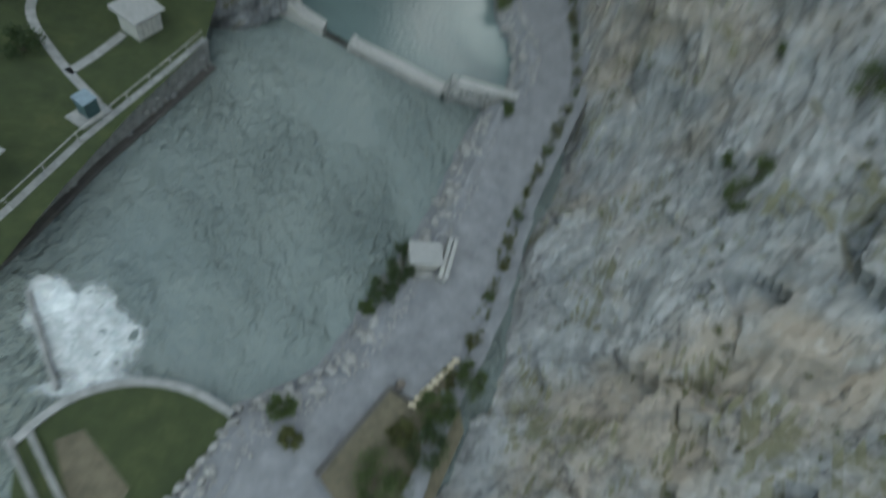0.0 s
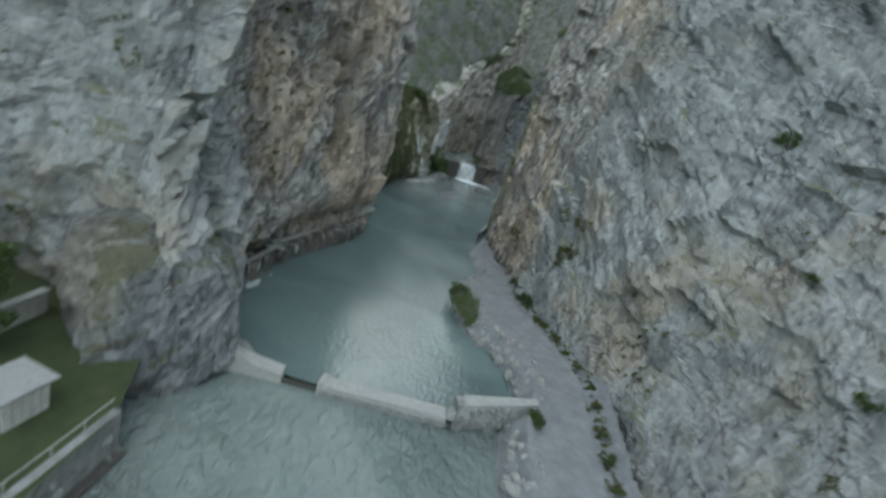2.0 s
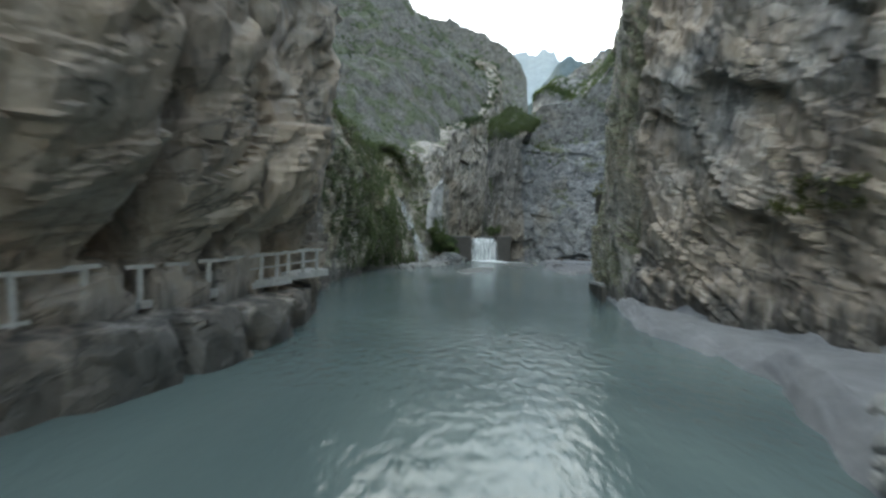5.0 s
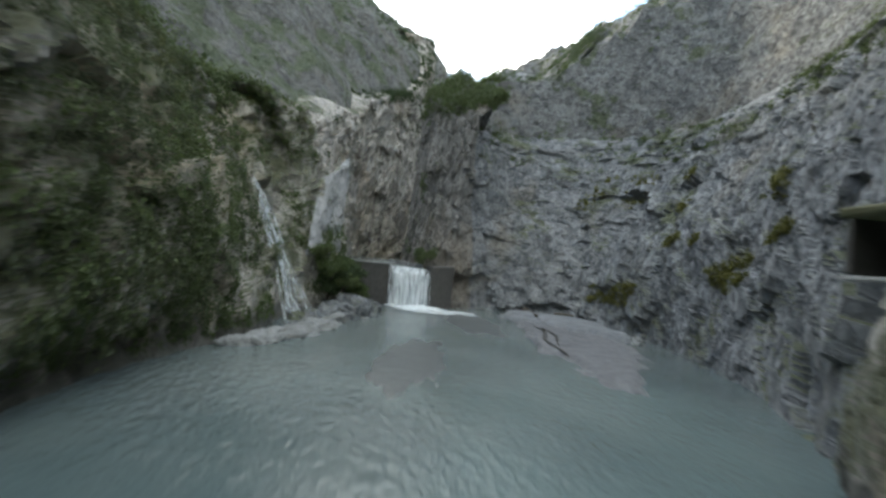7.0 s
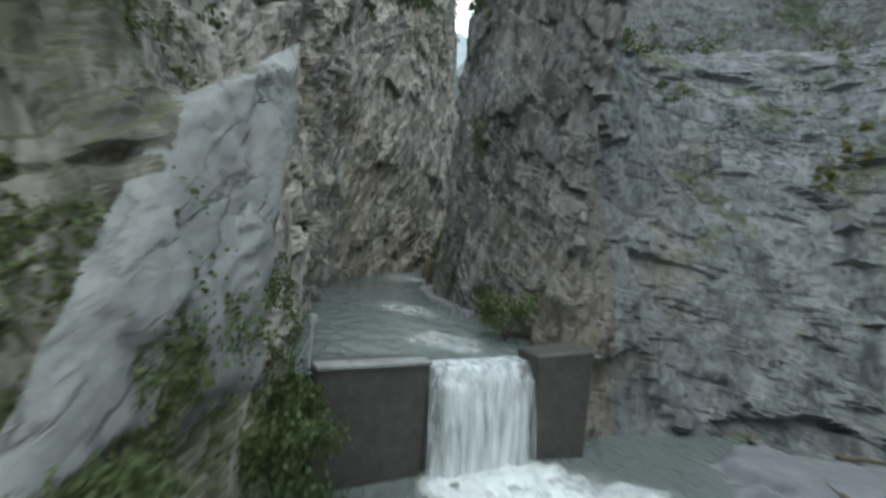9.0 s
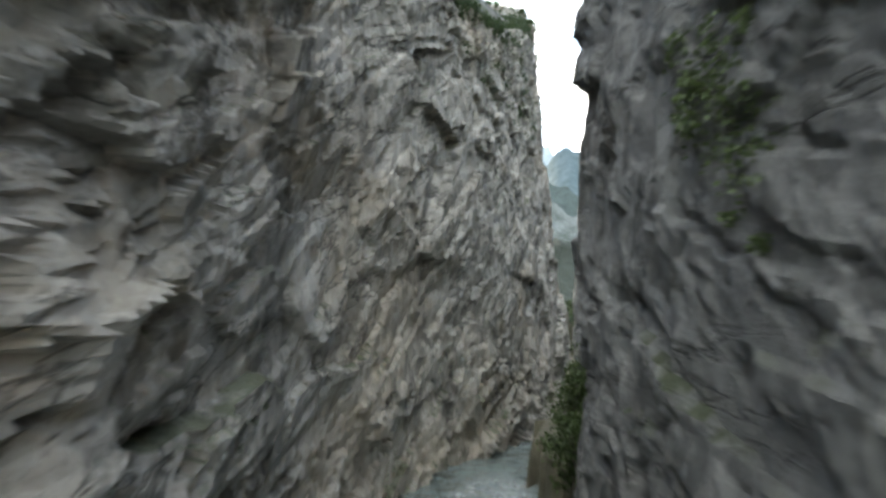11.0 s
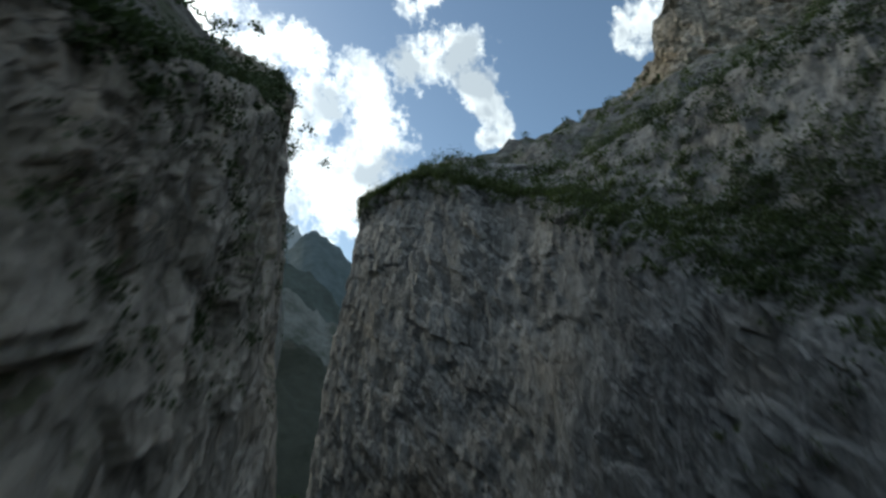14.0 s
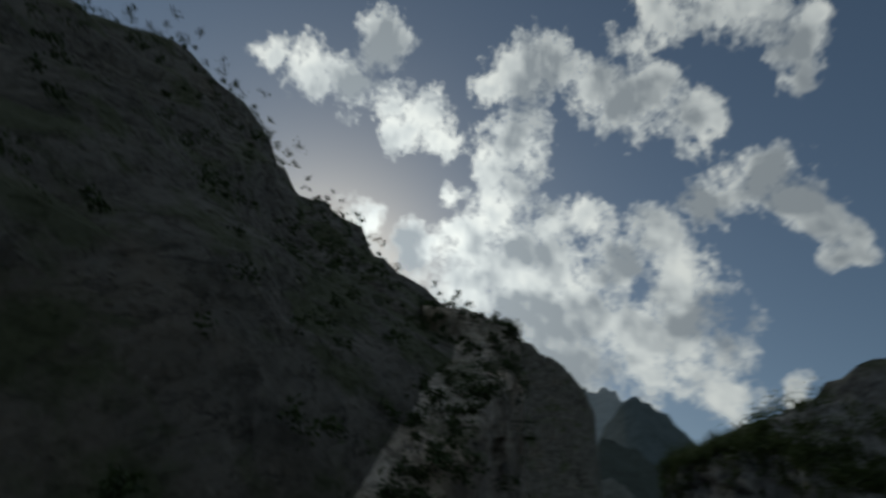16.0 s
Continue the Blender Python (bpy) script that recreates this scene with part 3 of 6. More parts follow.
def crag(name, at, size, turn, mat, label, seed, amp=1.0, fine=5):
    """A great block of bedded rock standing free of the wall behind it."""
    bm = bmesh.new()
    made = bmesh.ops.create_icosphere(bm, subdivisions=fine, radius=1.0)["verts"]
    q = np.array([v.co for v in made])
    full = q / np.maximum(np.abs(q).max(1), 0.62)[:, None] ** 0.45
    a = radians(turn)
    w = full * np.array(size)
    w = np.stack([w[:, 0] * math.cos(a) - w[:, 1] * math.sin(a), w[:, 0] * math.sin(a) + w[:, 1] * math.cos(a), w[:, 2]], 1) + np.array(at)
    f = np.stack([w @ BED_A, w @ BED_B, w @ BED_N], 1)
    k = 7.0 / max(size)
    d = (1.0 * facets(f * 0.2 * k, seed) + 0.35 * facets(f * k * np.array([0.45, 0.45, 0.9]), seed + 5) + 0.28 * beds(w, 1.2 / k, 4.0 / k, seed + 9) + 0.08 * facets(f * 1.2 * k, seed + 13)) / k
    out = q * np.array([1, 1, 0.6])
    w = w + out * (amp * d)[:, None]
    for v, c in zip(made, w):
        v.co = c
    me = bpy.data.meshes.new(name)
    bm.to_mesh(me)
    bm.free()
    me.materials.append(mat)
    return tagged(new(name, me), label, "rock")


crag("boulder", (-10.4, 41.8, 0.0), (5.4, 6.8, 10.0), 28, ROCK_BOULDER, "huge grey limestone boulder leaning on a cliff beside a lawn", 410, 0.55, 6)
crag("rock_spur", (36.6, 140.4, -0.2), (4.6, 2.0, 1.7), 48, ROCK_COVE, "dark layered rock spur with bushes at the pool's edge", 430, 1.9, 5)
crag("rock_ledge", (33.6, 136.9, -0.2), (4.6, 1.5, 0.8), 42, ROCK_COVE, "low dark rock ledge under a waterfall", 440, 1.8, 5)
bs, bn = wall_line([(165, 135, 1, 96, 6, 140), (152, 158, 1, 96, 6, 140), (145, 178, 1, 96, 6, 140), (143, 191, 1, 94, 5, 133), (143, 202, 1, 92, 3, 119), (148, 210, 2, 90, 5, 107), (165, 222, 2, 88, 5, 114)], 1, 0.8)
buttress = roughen(cliff_sheet(bs, bn, 110, back_rows(bs, (2, 1.2, 8, 4, 22, 9)), 60.0), 0.9, 90, side=1, groove=0.5)
tagged(grid_mesh("cliff_east_6", buttress, ROCK_CROWN, False), "pale tan limestone buttress high above the gorge", "cliff", kind="structure")
lc = [0, cut(left, -6, 46), cut(left, 12, 97), cut(left, 38, 146), len(left) - 1]
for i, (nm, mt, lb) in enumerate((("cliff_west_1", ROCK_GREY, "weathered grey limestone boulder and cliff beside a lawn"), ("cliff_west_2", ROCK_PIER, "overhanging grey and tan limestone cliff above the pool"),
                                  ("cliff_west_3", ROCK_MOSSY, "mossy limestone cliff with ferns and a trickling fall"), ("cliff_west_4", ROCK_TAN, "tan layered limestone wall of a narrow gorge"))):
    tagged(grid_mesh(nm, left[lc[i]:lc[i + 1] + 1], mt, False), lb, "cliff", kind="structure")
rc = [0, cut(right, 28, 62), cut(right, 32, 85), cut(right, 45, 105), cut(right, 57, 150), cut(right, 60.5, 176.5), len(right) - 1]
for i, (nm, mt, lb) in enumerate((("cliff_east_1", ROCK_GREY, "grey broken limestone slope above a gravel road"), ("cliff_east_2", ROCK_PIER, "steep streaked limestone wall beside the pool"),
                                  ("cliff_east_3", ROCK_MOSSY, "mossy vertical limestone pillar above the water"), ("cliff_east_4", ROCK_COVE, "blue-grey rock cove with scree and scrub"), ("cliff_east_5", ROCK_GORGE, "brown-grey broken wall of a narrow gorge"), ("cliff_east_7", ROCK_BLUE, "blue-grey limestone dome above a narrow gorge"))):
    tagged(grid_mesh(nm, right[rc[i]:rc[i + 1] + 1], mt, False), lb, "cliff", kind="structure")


# ---- ground, water ----
def fan(name, line, z, mat, lift=0.0):
    """A flat sheet inside an outline."""
    bm = bmesh.new()
    f = bm.faces.new([bm.verts.new((x, y, z)) for x, y in line])
    if f.normal.z < 0:
        f.normal_flip()
    bmesh.ops.triangulate(bm, faces=bm.faces[:])
    me = bpy.data.meshes.new(name)
    bm.to_mesh(me)
    bm.free()
    me.materials.append(mat)
    return new(name, me)


GRAVEL, gn, gl, gb = material("grey_gravel", 0.95)
gv = coords(gn, gl)
gl.new(ramp(gn, gl, tex(gn, gl, gv, 0.7, 9, 0.7), [(0.3, (0.118, 0.124, 0.131)), (0.55, (0.172, 0.180, 0.189)), (0.75, (0.235, 0.242, 0.25))]), gb.inputs["Base Color"])
bump(gn, gl, gb, tex(gn, gl, gv, 9, 6, 0.7), 0.05, 0.8)
GRASS_GROUND, gn, gl, gb = material("mown_grass", 0.95)
gv = coords(gn, gl)
gl.new(ramp(gn, gl, tex(gn, gl, gv, 0.6, 9, 0.7), [(0.3, (0.022, 0.033, 0.011)), (0.55, (0.036, 0.050, 0.016)), (0.75, (0.06, 0.068, 0.024))]), gb.inputs["Base Color"])
bump(gn, gl, gb, tex(gn, gl, gv, 14, 6, 0.7), 0.06, 0.9)
CONCRETE, gn, gl, gb = material("weathered_concrete", 0.85)
gv = coords(gn, gl)
gl.new(ramp(gn, gl, tex(gn, gl, gv, 1.1, 9, 0.7), [(0.3, (0.14, 0.145, 0.14)), (0.55, (0.24, 0.245, 0.24)), (0.75, (0.33, 0.33, 0.32))]), gb.inputs["Base Color"])
bump(gn, gl, gb, tex(gn, gl, gv, 6, 8, 0.7), 0.03, 0.7)

tagged(fan("ground", [(-2500, -2500), (2500, -2500), (2500, 2500), (-2500, 2500)], -3.2, ROCK_HILL), "rocky valley ground under the water and banks", "ground", kind="structure")

tagged(fan("water_lower", [(-60, -60), (40, -60), (40, 34), (20, 35.0), (11.5, 34.8), (-0.3, 38.3), (-12, 41)], -0.35, WATER_LOWER), "rippled grey-green river pool below a low weir", "water", kind="structure")
tagged(fan("water_upper", [(-12, 41.2), (-0.3, 38.6), (2.6, 37.6), (11.5, 35.2), (20, 35.4), (45, 60), (75, 110), (75, 155), (40, 155), (0, 110), (-15, 60)], 0.0, WATER_UPPER), "calm milky blue-green water held by a low weir", "water", kind="structure")
tagged(fan("water_stream", [(38, 150.2), (55, 150.2), (58, 168), (85, 195), (104, 230), (104, 246), (88, 246), (75, 225), (44, 178)], 4.7, WATER_LOWER), "shallow stream running above a concrete sill", "water", kind="structure")
tagged(fan("lawn", [(-60, 10), (-13.9, 9), (-12.8, 15), (-11.2, 21.5), (-8.6, 30), (-9, 36), (-20, 48), (-60, 50)], 2.4, GRASS_GROUND), "mown garden lawn behind a river wall", "lawn", kind="structure")


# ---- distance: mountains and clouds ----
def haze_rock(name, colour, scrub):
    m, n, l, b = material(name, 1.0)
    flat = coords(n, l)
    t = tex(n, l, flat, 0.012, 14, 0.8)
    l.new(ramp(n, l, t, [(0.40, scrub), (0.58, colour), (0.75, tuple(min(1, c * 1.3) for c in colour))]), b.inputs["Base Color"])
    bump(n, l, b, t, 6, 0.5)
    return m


def mountain(name, skyline, r0, r1, z0, mat, label, seed, rough=0.022):
    """A mountain face seen from the gorge: skyline rows of bearing to the right of north and height angle, in degrees."""
    sk = np.array(skyline, float)
    az = np.radians(np.linspace(sk[0, 0], sk[-1, 0], 150))
    top = (r1) * np.tan(np.radians(np.interp(np.degrees(az), sk[:, 0], sk[:, 1])))
    crest = 0.007 * r1 * ridged(np.stack([az * 34, 0 * az, 0 * az], 1), 4, seed)
    v = np.linspace(0, 1, 60)
    R = r0 + (r1 - r0) * v[None]
    Z = z0 + (top[:, None] - z0) * v[None] ** 1.15 + crest[:, None] * v[None] ** 6
    P = np.stack([60 + np.sin(az)[:, None] * R, 180 + np.cos(az)[:, None] * R, Z], -1)
    q = P.reshape(-1, 3)
    d = ridged(q * (7.6 / r1), 5, seed + 3) * rough * (r1 - r0) * np.clip(np.tile(v, len(az)) * 3, 0, 1) * np.clip((1.02 - np.tile(v, len(az))) * 8, 0.0, 1)
    P[..., 2] += d.reshape(P.shape[:2]) * 0.6
    P[..., :2] += (d.reshape(P.shape[:2]) * 0.6)[..., None] * np.stack([np.cos(az), np.sin(az)], -1)[:, None]
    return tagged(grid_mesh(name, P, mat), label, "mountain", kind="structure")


# haze is put into the base colours of the two farthest mountains
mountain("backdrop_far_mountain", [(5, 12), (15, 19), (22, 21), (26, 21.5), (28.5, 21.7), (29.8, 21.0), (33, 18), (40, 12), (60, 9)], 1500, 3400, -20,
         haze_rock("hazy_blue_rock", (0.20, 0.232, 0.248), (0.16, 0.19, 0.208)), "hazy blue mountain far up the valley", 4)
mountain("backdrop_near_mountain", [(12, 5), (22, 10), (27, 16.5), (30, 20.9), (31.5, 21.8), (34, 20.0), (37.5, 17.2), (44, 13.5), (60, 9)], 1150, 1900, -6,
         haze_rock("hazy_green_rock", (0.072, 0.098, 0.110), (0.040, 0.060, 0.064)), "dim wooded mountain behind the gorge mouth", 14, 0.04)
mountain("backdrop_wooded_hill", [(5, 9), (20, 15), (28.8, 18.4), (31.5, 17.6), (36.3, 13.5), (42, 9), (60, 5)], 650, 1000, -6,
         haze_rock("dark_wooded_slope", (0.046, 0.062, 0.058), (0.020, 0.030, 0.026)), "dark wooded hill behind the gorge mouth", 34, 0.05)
mountain("backdrop_rock_spur", [(5, 10), (20, 16), (29, 17.1), (32.6, 15.2), (36.3, 13.2), (42, 8), (60, 3)], 330, 500, -6,
         haze_rock("pale_spur_rock", (0.15, 0.16, 0.16), (0.04, 0.05, 0.04)), "pale broken rock spur behind the gorge mouth", 24, 0.07)
mountain("backdrop_wooded_spur", [(5, 10), (20, 14), (30.4, 13.9), (33.2, 12.3), (35.9, 10.3), (42, 6), (60, 2)], 200, 320, -6,
         haze_rock("wooded_spur", (0.030, 0.036, 0.027), (0.010, 0.015, 0.008)), "dark brushy slope below a pale rock spur", 44, 0.07)
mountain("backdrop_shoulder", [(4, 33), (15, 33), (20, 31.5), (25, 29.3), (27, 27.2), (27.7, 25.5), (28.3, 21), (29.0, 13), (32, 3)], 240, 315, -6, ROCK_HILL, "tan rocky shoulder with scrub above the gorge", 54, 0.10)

# puffs of each cloud: bearing to the left of north, height angle and radius, in degrees
CLOUD_WISP = [(27.8, 47.8, 1.7), (21.7, 48.6, 2.5), (14.7, 49.6, 2.6), (12.9, 54.7, 2.6), (6.9, 49.5, 3.0), (1.6, 49.4, 3.0), (-2.9, 47.0, 2.4)]
CLOUD_COLUMN = [(-13.4, 47.9, 3.4), (-14.7, 43.4, 3.4), (-11.7, 40.2, 2.5), (-5.7, 40.9, 1.5), (5.6, 35.6, 2.6)]
CLOUD_HIGH = [(-9.5, 53.5, 2.2), (-14.9, 55.9, 3.0), (-20.8, 56.8, 2.9), (-27.6, 54.2, 3.3), (-33.6, 51.9, 3.2), (-38.6, 52.4, 2.7), (-42.5, 49.6, 2.3), (-44.3, 47.5, 1.7), (-34.0, 57.9, 2.2), (-41.6, 59.4, 3.2), (-48.9, 58.5, 3.0), (-54.9, 56.6, 2.8), (-56.4, 52.5, 2.0), (-59.7, 53.7, 1.5), (-55.5, 49.2, 1.5)]
CLOUD_MAIN = [(-2.6, 33.7, 3.0), (-9.4, 36.5, 3.8), (-9.9, 30.2, 3.7), (-15.9, 34.2, 4.5), (-21.1, 39.5, 3.2), (-22.6, 34.6, 3.2), (-20.6, 28.7, 6.4), (-27.0, 28.3, 5.5), (-28.5, 32.8, 3.1), (-27.6, 40.5, 2.3), (-30.8, 35.9, 2.7), (-36.7, 37.3, 3.3), (-36.7, 32.4, 5.0), (-38.1, 27.0, 5.2), (-32.1, 25.4, 5.5), (-38.9, 22.7, 2.8), (-24.3, 23.2, 4.6)]
CLOUD_CURL = [(-44.6, 39.8, 3.0), (-48.2, 41.1, 2.9), (-51.2, 38.9, 2.4), (-53.2, 36.6, 2.1), (-54.8, 34.0, 1.7), (-54.8, 32.2, 1.0), (-40.6, 20.3, 2.5), (-45.9, 20.9, 1.3)]
CLOUD_EAST = [(-79.0, 53.0, 3.5), (-84.0, 52.3, 3.1), (-77.1, 49.3, 1.8), (-75.1, 42.3, 2.4), (-72.0, 41.9, 1.6), (-78.9, 44.0, 1.8), (5.4, 47.3, 2.5), (-0.2, 47.6, 2.2), (-3.3, 45.4, 1.7)]


def cloud_dome():
    """Broken cumulus on a far dome: density falls off from loose puffs, frayed by noise; the rest of the sky goes on with like clouds."""
    az, el = np.meshgrid(np.radians(np.r_[np.linspace(-180, -102, 60, endpoint=False), np.linspace(-102, 60, 400, endpoint=False), np.linspace(60, 180, 90)]), np.radians(np.linspace(2, 89, 150)), indexing="ij")
    D = np.stack([-np.sin(az) * np.cos(el), np.cos(az) * np.cos(el), np.sin(el)], -1)
    q = D.reshape(-1, 3)
    warp = np.stack([fbm(q * 9, 3, 300 + i) for i in range(3)], 1)
    w = q + 0.018 * warp + 0.014 * np.stack([fbm(q * 34, 3, 310 + i) for i in range(3)], 1)
    w /= np.linalg.norm(w, axis=1)[:, None]
    dens = np.full(len(q), -9.0)
    for a, e, r in CLOUD_WISP + CLOUD_COLUMN + CLOUD_HIGH + CLOUD_MAIN + CLOUD_CURL + CLOUD_EAST:
        a, e, r = radians(a), radians(e), radians(1.32 * r)
        c = np.array([-math.sin(a) * math.cos(e), math.cos(a) * math.cos(e), math.sin(e)])
        ang = np.arccos(np.clip(w @ c, -1, 1))
        dens = np.maximum(dens, 1 - ang / r)
    # glowing clouds out of view are added to whiten the light
    rest = fbm(q * np.array([3.2, 3.2, 5.0]), 4, 320) * 0.9 + 0.15
    seen = ((np.degrees(az) < 60) & (np.degrees(az) > -105) & (np.degrees(el) < 75)).ravel()
    dens = np.where(seen, dens, np.maximum(dens, rest))
    dens = dens + 0.30 * fbm(q * 17, 5, 340, 0.66) + 0.02
    shade = 0.30 + 0.45 * fbm((q + np.array([0, 0, 0.02])) * 12, 5, 360, 0.6) + 0.45 * np.clip(dens, 0, 1)
    ob = grid_mesh("backdrop_clouds", np.array([69.0, 189.0, 46.0]) + 4300 * D, CLOUD)
    for nm, val in (("puff", dens), ("lining", shade), ("near_sun", np.exp(-(np.arccos(np.clip(q @ np.array(sun_way), -1, 1)) / radians(27)) ** 2))):
        at = ob.data.attributes.new(nm, "FLOAT", "POINT")
        at.data.foreach_set("value", val.astype(np.float32))
    return tagged(ob, "broken white cumulus clouds in a blue sky", "cloud", kind="structure")


CLOUD, n, l, b = material("sunlit_cloud", 1.0)
da, ta = n.new("ShaderNodeAttribute"), n.new("ShaderNodeAttribute")
da.attribute_name, ta.attribute_name = "puff", "lining"
frayed = maths(n, l, "ADD", da.outputs["Fac"], maths(n, l, "MULTIPLY", maths(n, l, "SUBTRACT", tex(n, l, coords(n, l), 0.02, 6, 0.65), 0.5), 1.0))
em, tr, mx = n.new("ShaderNodeEmission"), n.new("ShaderNodeBsdfTransparent"), n.new("ShaderNodeMixShader")
l.new(ramp(n, l, ta.outputs["Fac"], [(0.15, (1.0, 1.0, 1.0)), (0.45, (0.78, 0.80, 0.83)), (0.9, (0.36, 0.39, 0.44))]), em.inputs["Color"])
na = n.new("ShaderNodeAttribute")
na.attribute_name = "near_sun"
l.new(maths(n, l, "MULTIPLY", maths(n, l, "ADD", maths(n, l, "MULTIPLY", na.outputs["Fac"], 0.9), 0.85), CLOUD_GLOW), em.inputs["Strength"])
l.new(ramp(n, l, frayed, [(0.06, grey(0)), (0.58, grey(0.97))]), mx.inputs[0])
l.new(tr.outputs[0], mx.inputs[1])
l.new(em.outputs[0], mx.inputs[2])
l.new(mx.outputs[0], n["Material Output"].inputs["Surface"])
cloud_dome()


# ---- banks and road ----
WATER_EDGE = [(-14, -60), (-6, -20), (-1.5, 0.5), (0.5, 3.5), (3, 4.5), (5, 5.9), (7.2, 10.3), (9.3, 14.7), (12.3, 20.9), (14.7, 29.2), (16.6, 34), (18.9, 37), (19.6, 39.6), (20.2, 43.4), (17.8, 48.6), (18, 54.8), (19.6, 61.3), (25.4, 67.6), (26.2, 75.4), (31.6, 84.8), (36.4, 94.2), (39.4, 98.7)]
CLIFF_FOOT = [(10, -60), (10, -20), (11, -6), (12, -2), (13, 2), (14.5, 5), (17, 10), (19, 16), (20.5, 22), (24, 30), (26.5, 36), (27.5, 39), (28, 42), (28.2, 46), (28.5, 51), (29, 57), (30, 64), (31, 71), (32, 78), (33.5, 86), (37.5, 95), (40, 99)]
ROAD_HEIGHT = [1.0, 1.0, 1.0, 1.0, 1.0, 1.05, 1.1, 1.2, 1.4, 1.6, 1.9, 1.9, 1.85, 1.75, 1.5, 1.2, 0.9, 0.7, 0.6, 0.55, 0.5, 0.4]


def bank_sheet():
    e = resample([(*w, *c, h) for w, c, h in zip(WATER_EDGE, CLIFF_FOOT, ROAD_HEIGHT)], 0.5)
    u = np.r_[np.linspace(-0.12, 0.30, 34), np.linspace(0.31, 1.0, 50)]
    P = np.zeros((len(e), len(u), 3))
    P[..., :2] = e[:, None, :2] * (1 - u[None, :, None]) + e[:, None, 2:4] * u[None, :, None]
    wide = np.hypot(*(e[:, 2:4] - e[:, :2]).T)[:, None]
    d = u[None] * wide
    q = P.reshape(-1, 3)
    lump = (0.30 * fbm(q * 0.9, 4, 71) + 0.35 * np.abs(fbm(q * 0.35, 3, 77))).reshape(d.shape)
    rise = np.clip((d + 0.25) / 1.7, -1.2, 1)
    road = np.clip((d - 1.4) / 1.0, 0, 1) * np.clip((0.86 - u[None]) / 0.08, 0, 1)
    P[..., 2] = rise * e[:, 4:5] * 0.98 + lump * (1 - 0.93 * road) * np.clip((d + 1) / 1.2, 0, 1) - 0.1 + np.clip(u[None] - 0.88, 0, 1) * 9
    return P


BANK = bank_sheet()
tagged(grid_mesh("road", BANK[:, ::-1], GRAVEL), "grey gravel road with a stony bank along the river", "road", kind="structure")


# ---- helpers for things ----
def part(name, bm, mat, parent=None, label=""):
    me = bpy.data.meshes.new(name)
    bmesh.ops.recalc_face_normals(bm, faces=bm.faces[:])
    bm.to_mesh(me)
    bm.free()
    me.materials.append(mat)
    ob = new(name, me)
    ob.parent = parent
    return tagged(ob, label)


def thing(name, label, category, at=(0, 0, 0), turn=0.0, group="", kind=""):
    ob = tagged(new(name), label, category, group, kind)
    ob.matrix_world = pose(*at, 0, 0, turn)
    return ob


def box(bm, lo, hi, bevel=0.0, jitter=0.0):
    """A box between two corners, with softened and slightly uneven edges."""
    made = bmesh.ops.create_cube(bm, size=1.0)["verts"]
    for v in made:
        v.co = Vector([lo[k] + (v.co[k] + 0.5) * (hi[k] - lo[k]) + random.uniform(-jitter, jitter) for k in range(3)])
    if bevel:
        edges = list({e for v in made for e in v.link_edges})
        bmesh.ops.bevel(bm, geom=edges, offset=bevel, segments=1, affect="EDGES")
    return bm


def prism(bm, line, z0, z1, bevel=0.0):
    """An upright block over an outline; z1 may be one height or one for every corner."""
    tops = z1 if isinstance(z1, (list, tuple)) else [z1] * len(line)
    lo = [bm.verts.new((x, y, z0)) for x, y in line]
    hi = [bm.verts.new((x, y, z)) for (x, y), z in zip(line, tops)]
    k = len(line)
    faces = [bm.faces.new(hi), bm.faces.new(lo[::-1])] + [bm.faces.new((lo[i], lo[(i + 1) % k], hi[(i + 1) % k], hi[i])) for i in range(k)]
    if bevel:
        bmesh.ops.bevel(bm, geom=[e for e in faces[0].edges], offset=bevel, segments=1, affect="EDGES")
    return bm


def beam(bm, a, b, w, h=None, sides=4):
    """A straight bar from a to b."""
    a, b = Vector(a), Vector(b)
    h = w if h is None else h
    q = (b - a).to_track_quat("Z", "Y")
    ring = [(math.cos(2 * math.pi * (k + 0.5) / sides), math.sin(2 * math.pi * (k + 0.5) / sides)) for k in range(sides)]
    s = 1 / math.cos(math.pi / sides) / 2
    lo = [bm.verts.new(a + q @ Vector((x * w * s, y * h * s, 0))) for x, y in ring]
    hi = [bm.verts.new(b + q @ Vector((x * w * s, y * h * s, 0))) for x, y in ring]
    bm.faces.new(lo[::-1]), bm.faces.new(hi)
    for k in range(sides):
        bm.faces.new((lo[k], lo[(k + 1) % sides], hi[(k + 1) % sides], hi[k]))
    return bm


def tube(bm, pts, radii, sides=7):
    """A bent, tapered limb through points."""
    rings = []
    for k, (p, r) in enumerate(zip(pts, radii)):
        way = Vector(pts[min(k + 1, len(pts) - 1)]) - Vector(pts[max(k - 1, 0)])
        q = way.to_track_quat("Z", "Y")
        rings.append([bm.verts.new(Vector(p) + q @ Vector((r * math.cos(2 * math.pi * i / sides), r * math.sin(2 * math.pi * i / sides), 0))) for i in range(sides)])
    for a, b in zip(rings, rings[1:]):
        for i in range(sides):
            bm.faces.new((a[i], a[(i + 1) % sides], b[(i + 1) % sides], b[i]))
    bm.faces.new(rings[-1])
    return bm


def stone(bm, at, size, seed):
    """A lumpy broken stone."""
    rng = random.Random(seed)
    made = bmesh.ops.create_icosphere(bm, subdivisions=1, radius=1.0)["verts"]
    turn = Euler([rng.uniform(0, 6.3) for _ in range(3)]).to_matrix()
    for v in made:
        v.co *= rng.uniform(0.75, 1.15)
        c = turn @ Vector((v.co.x * size[0], v.co.y * size[1], v.co.z * size[2]))
        v.co = Vector(at) + c
    return bm


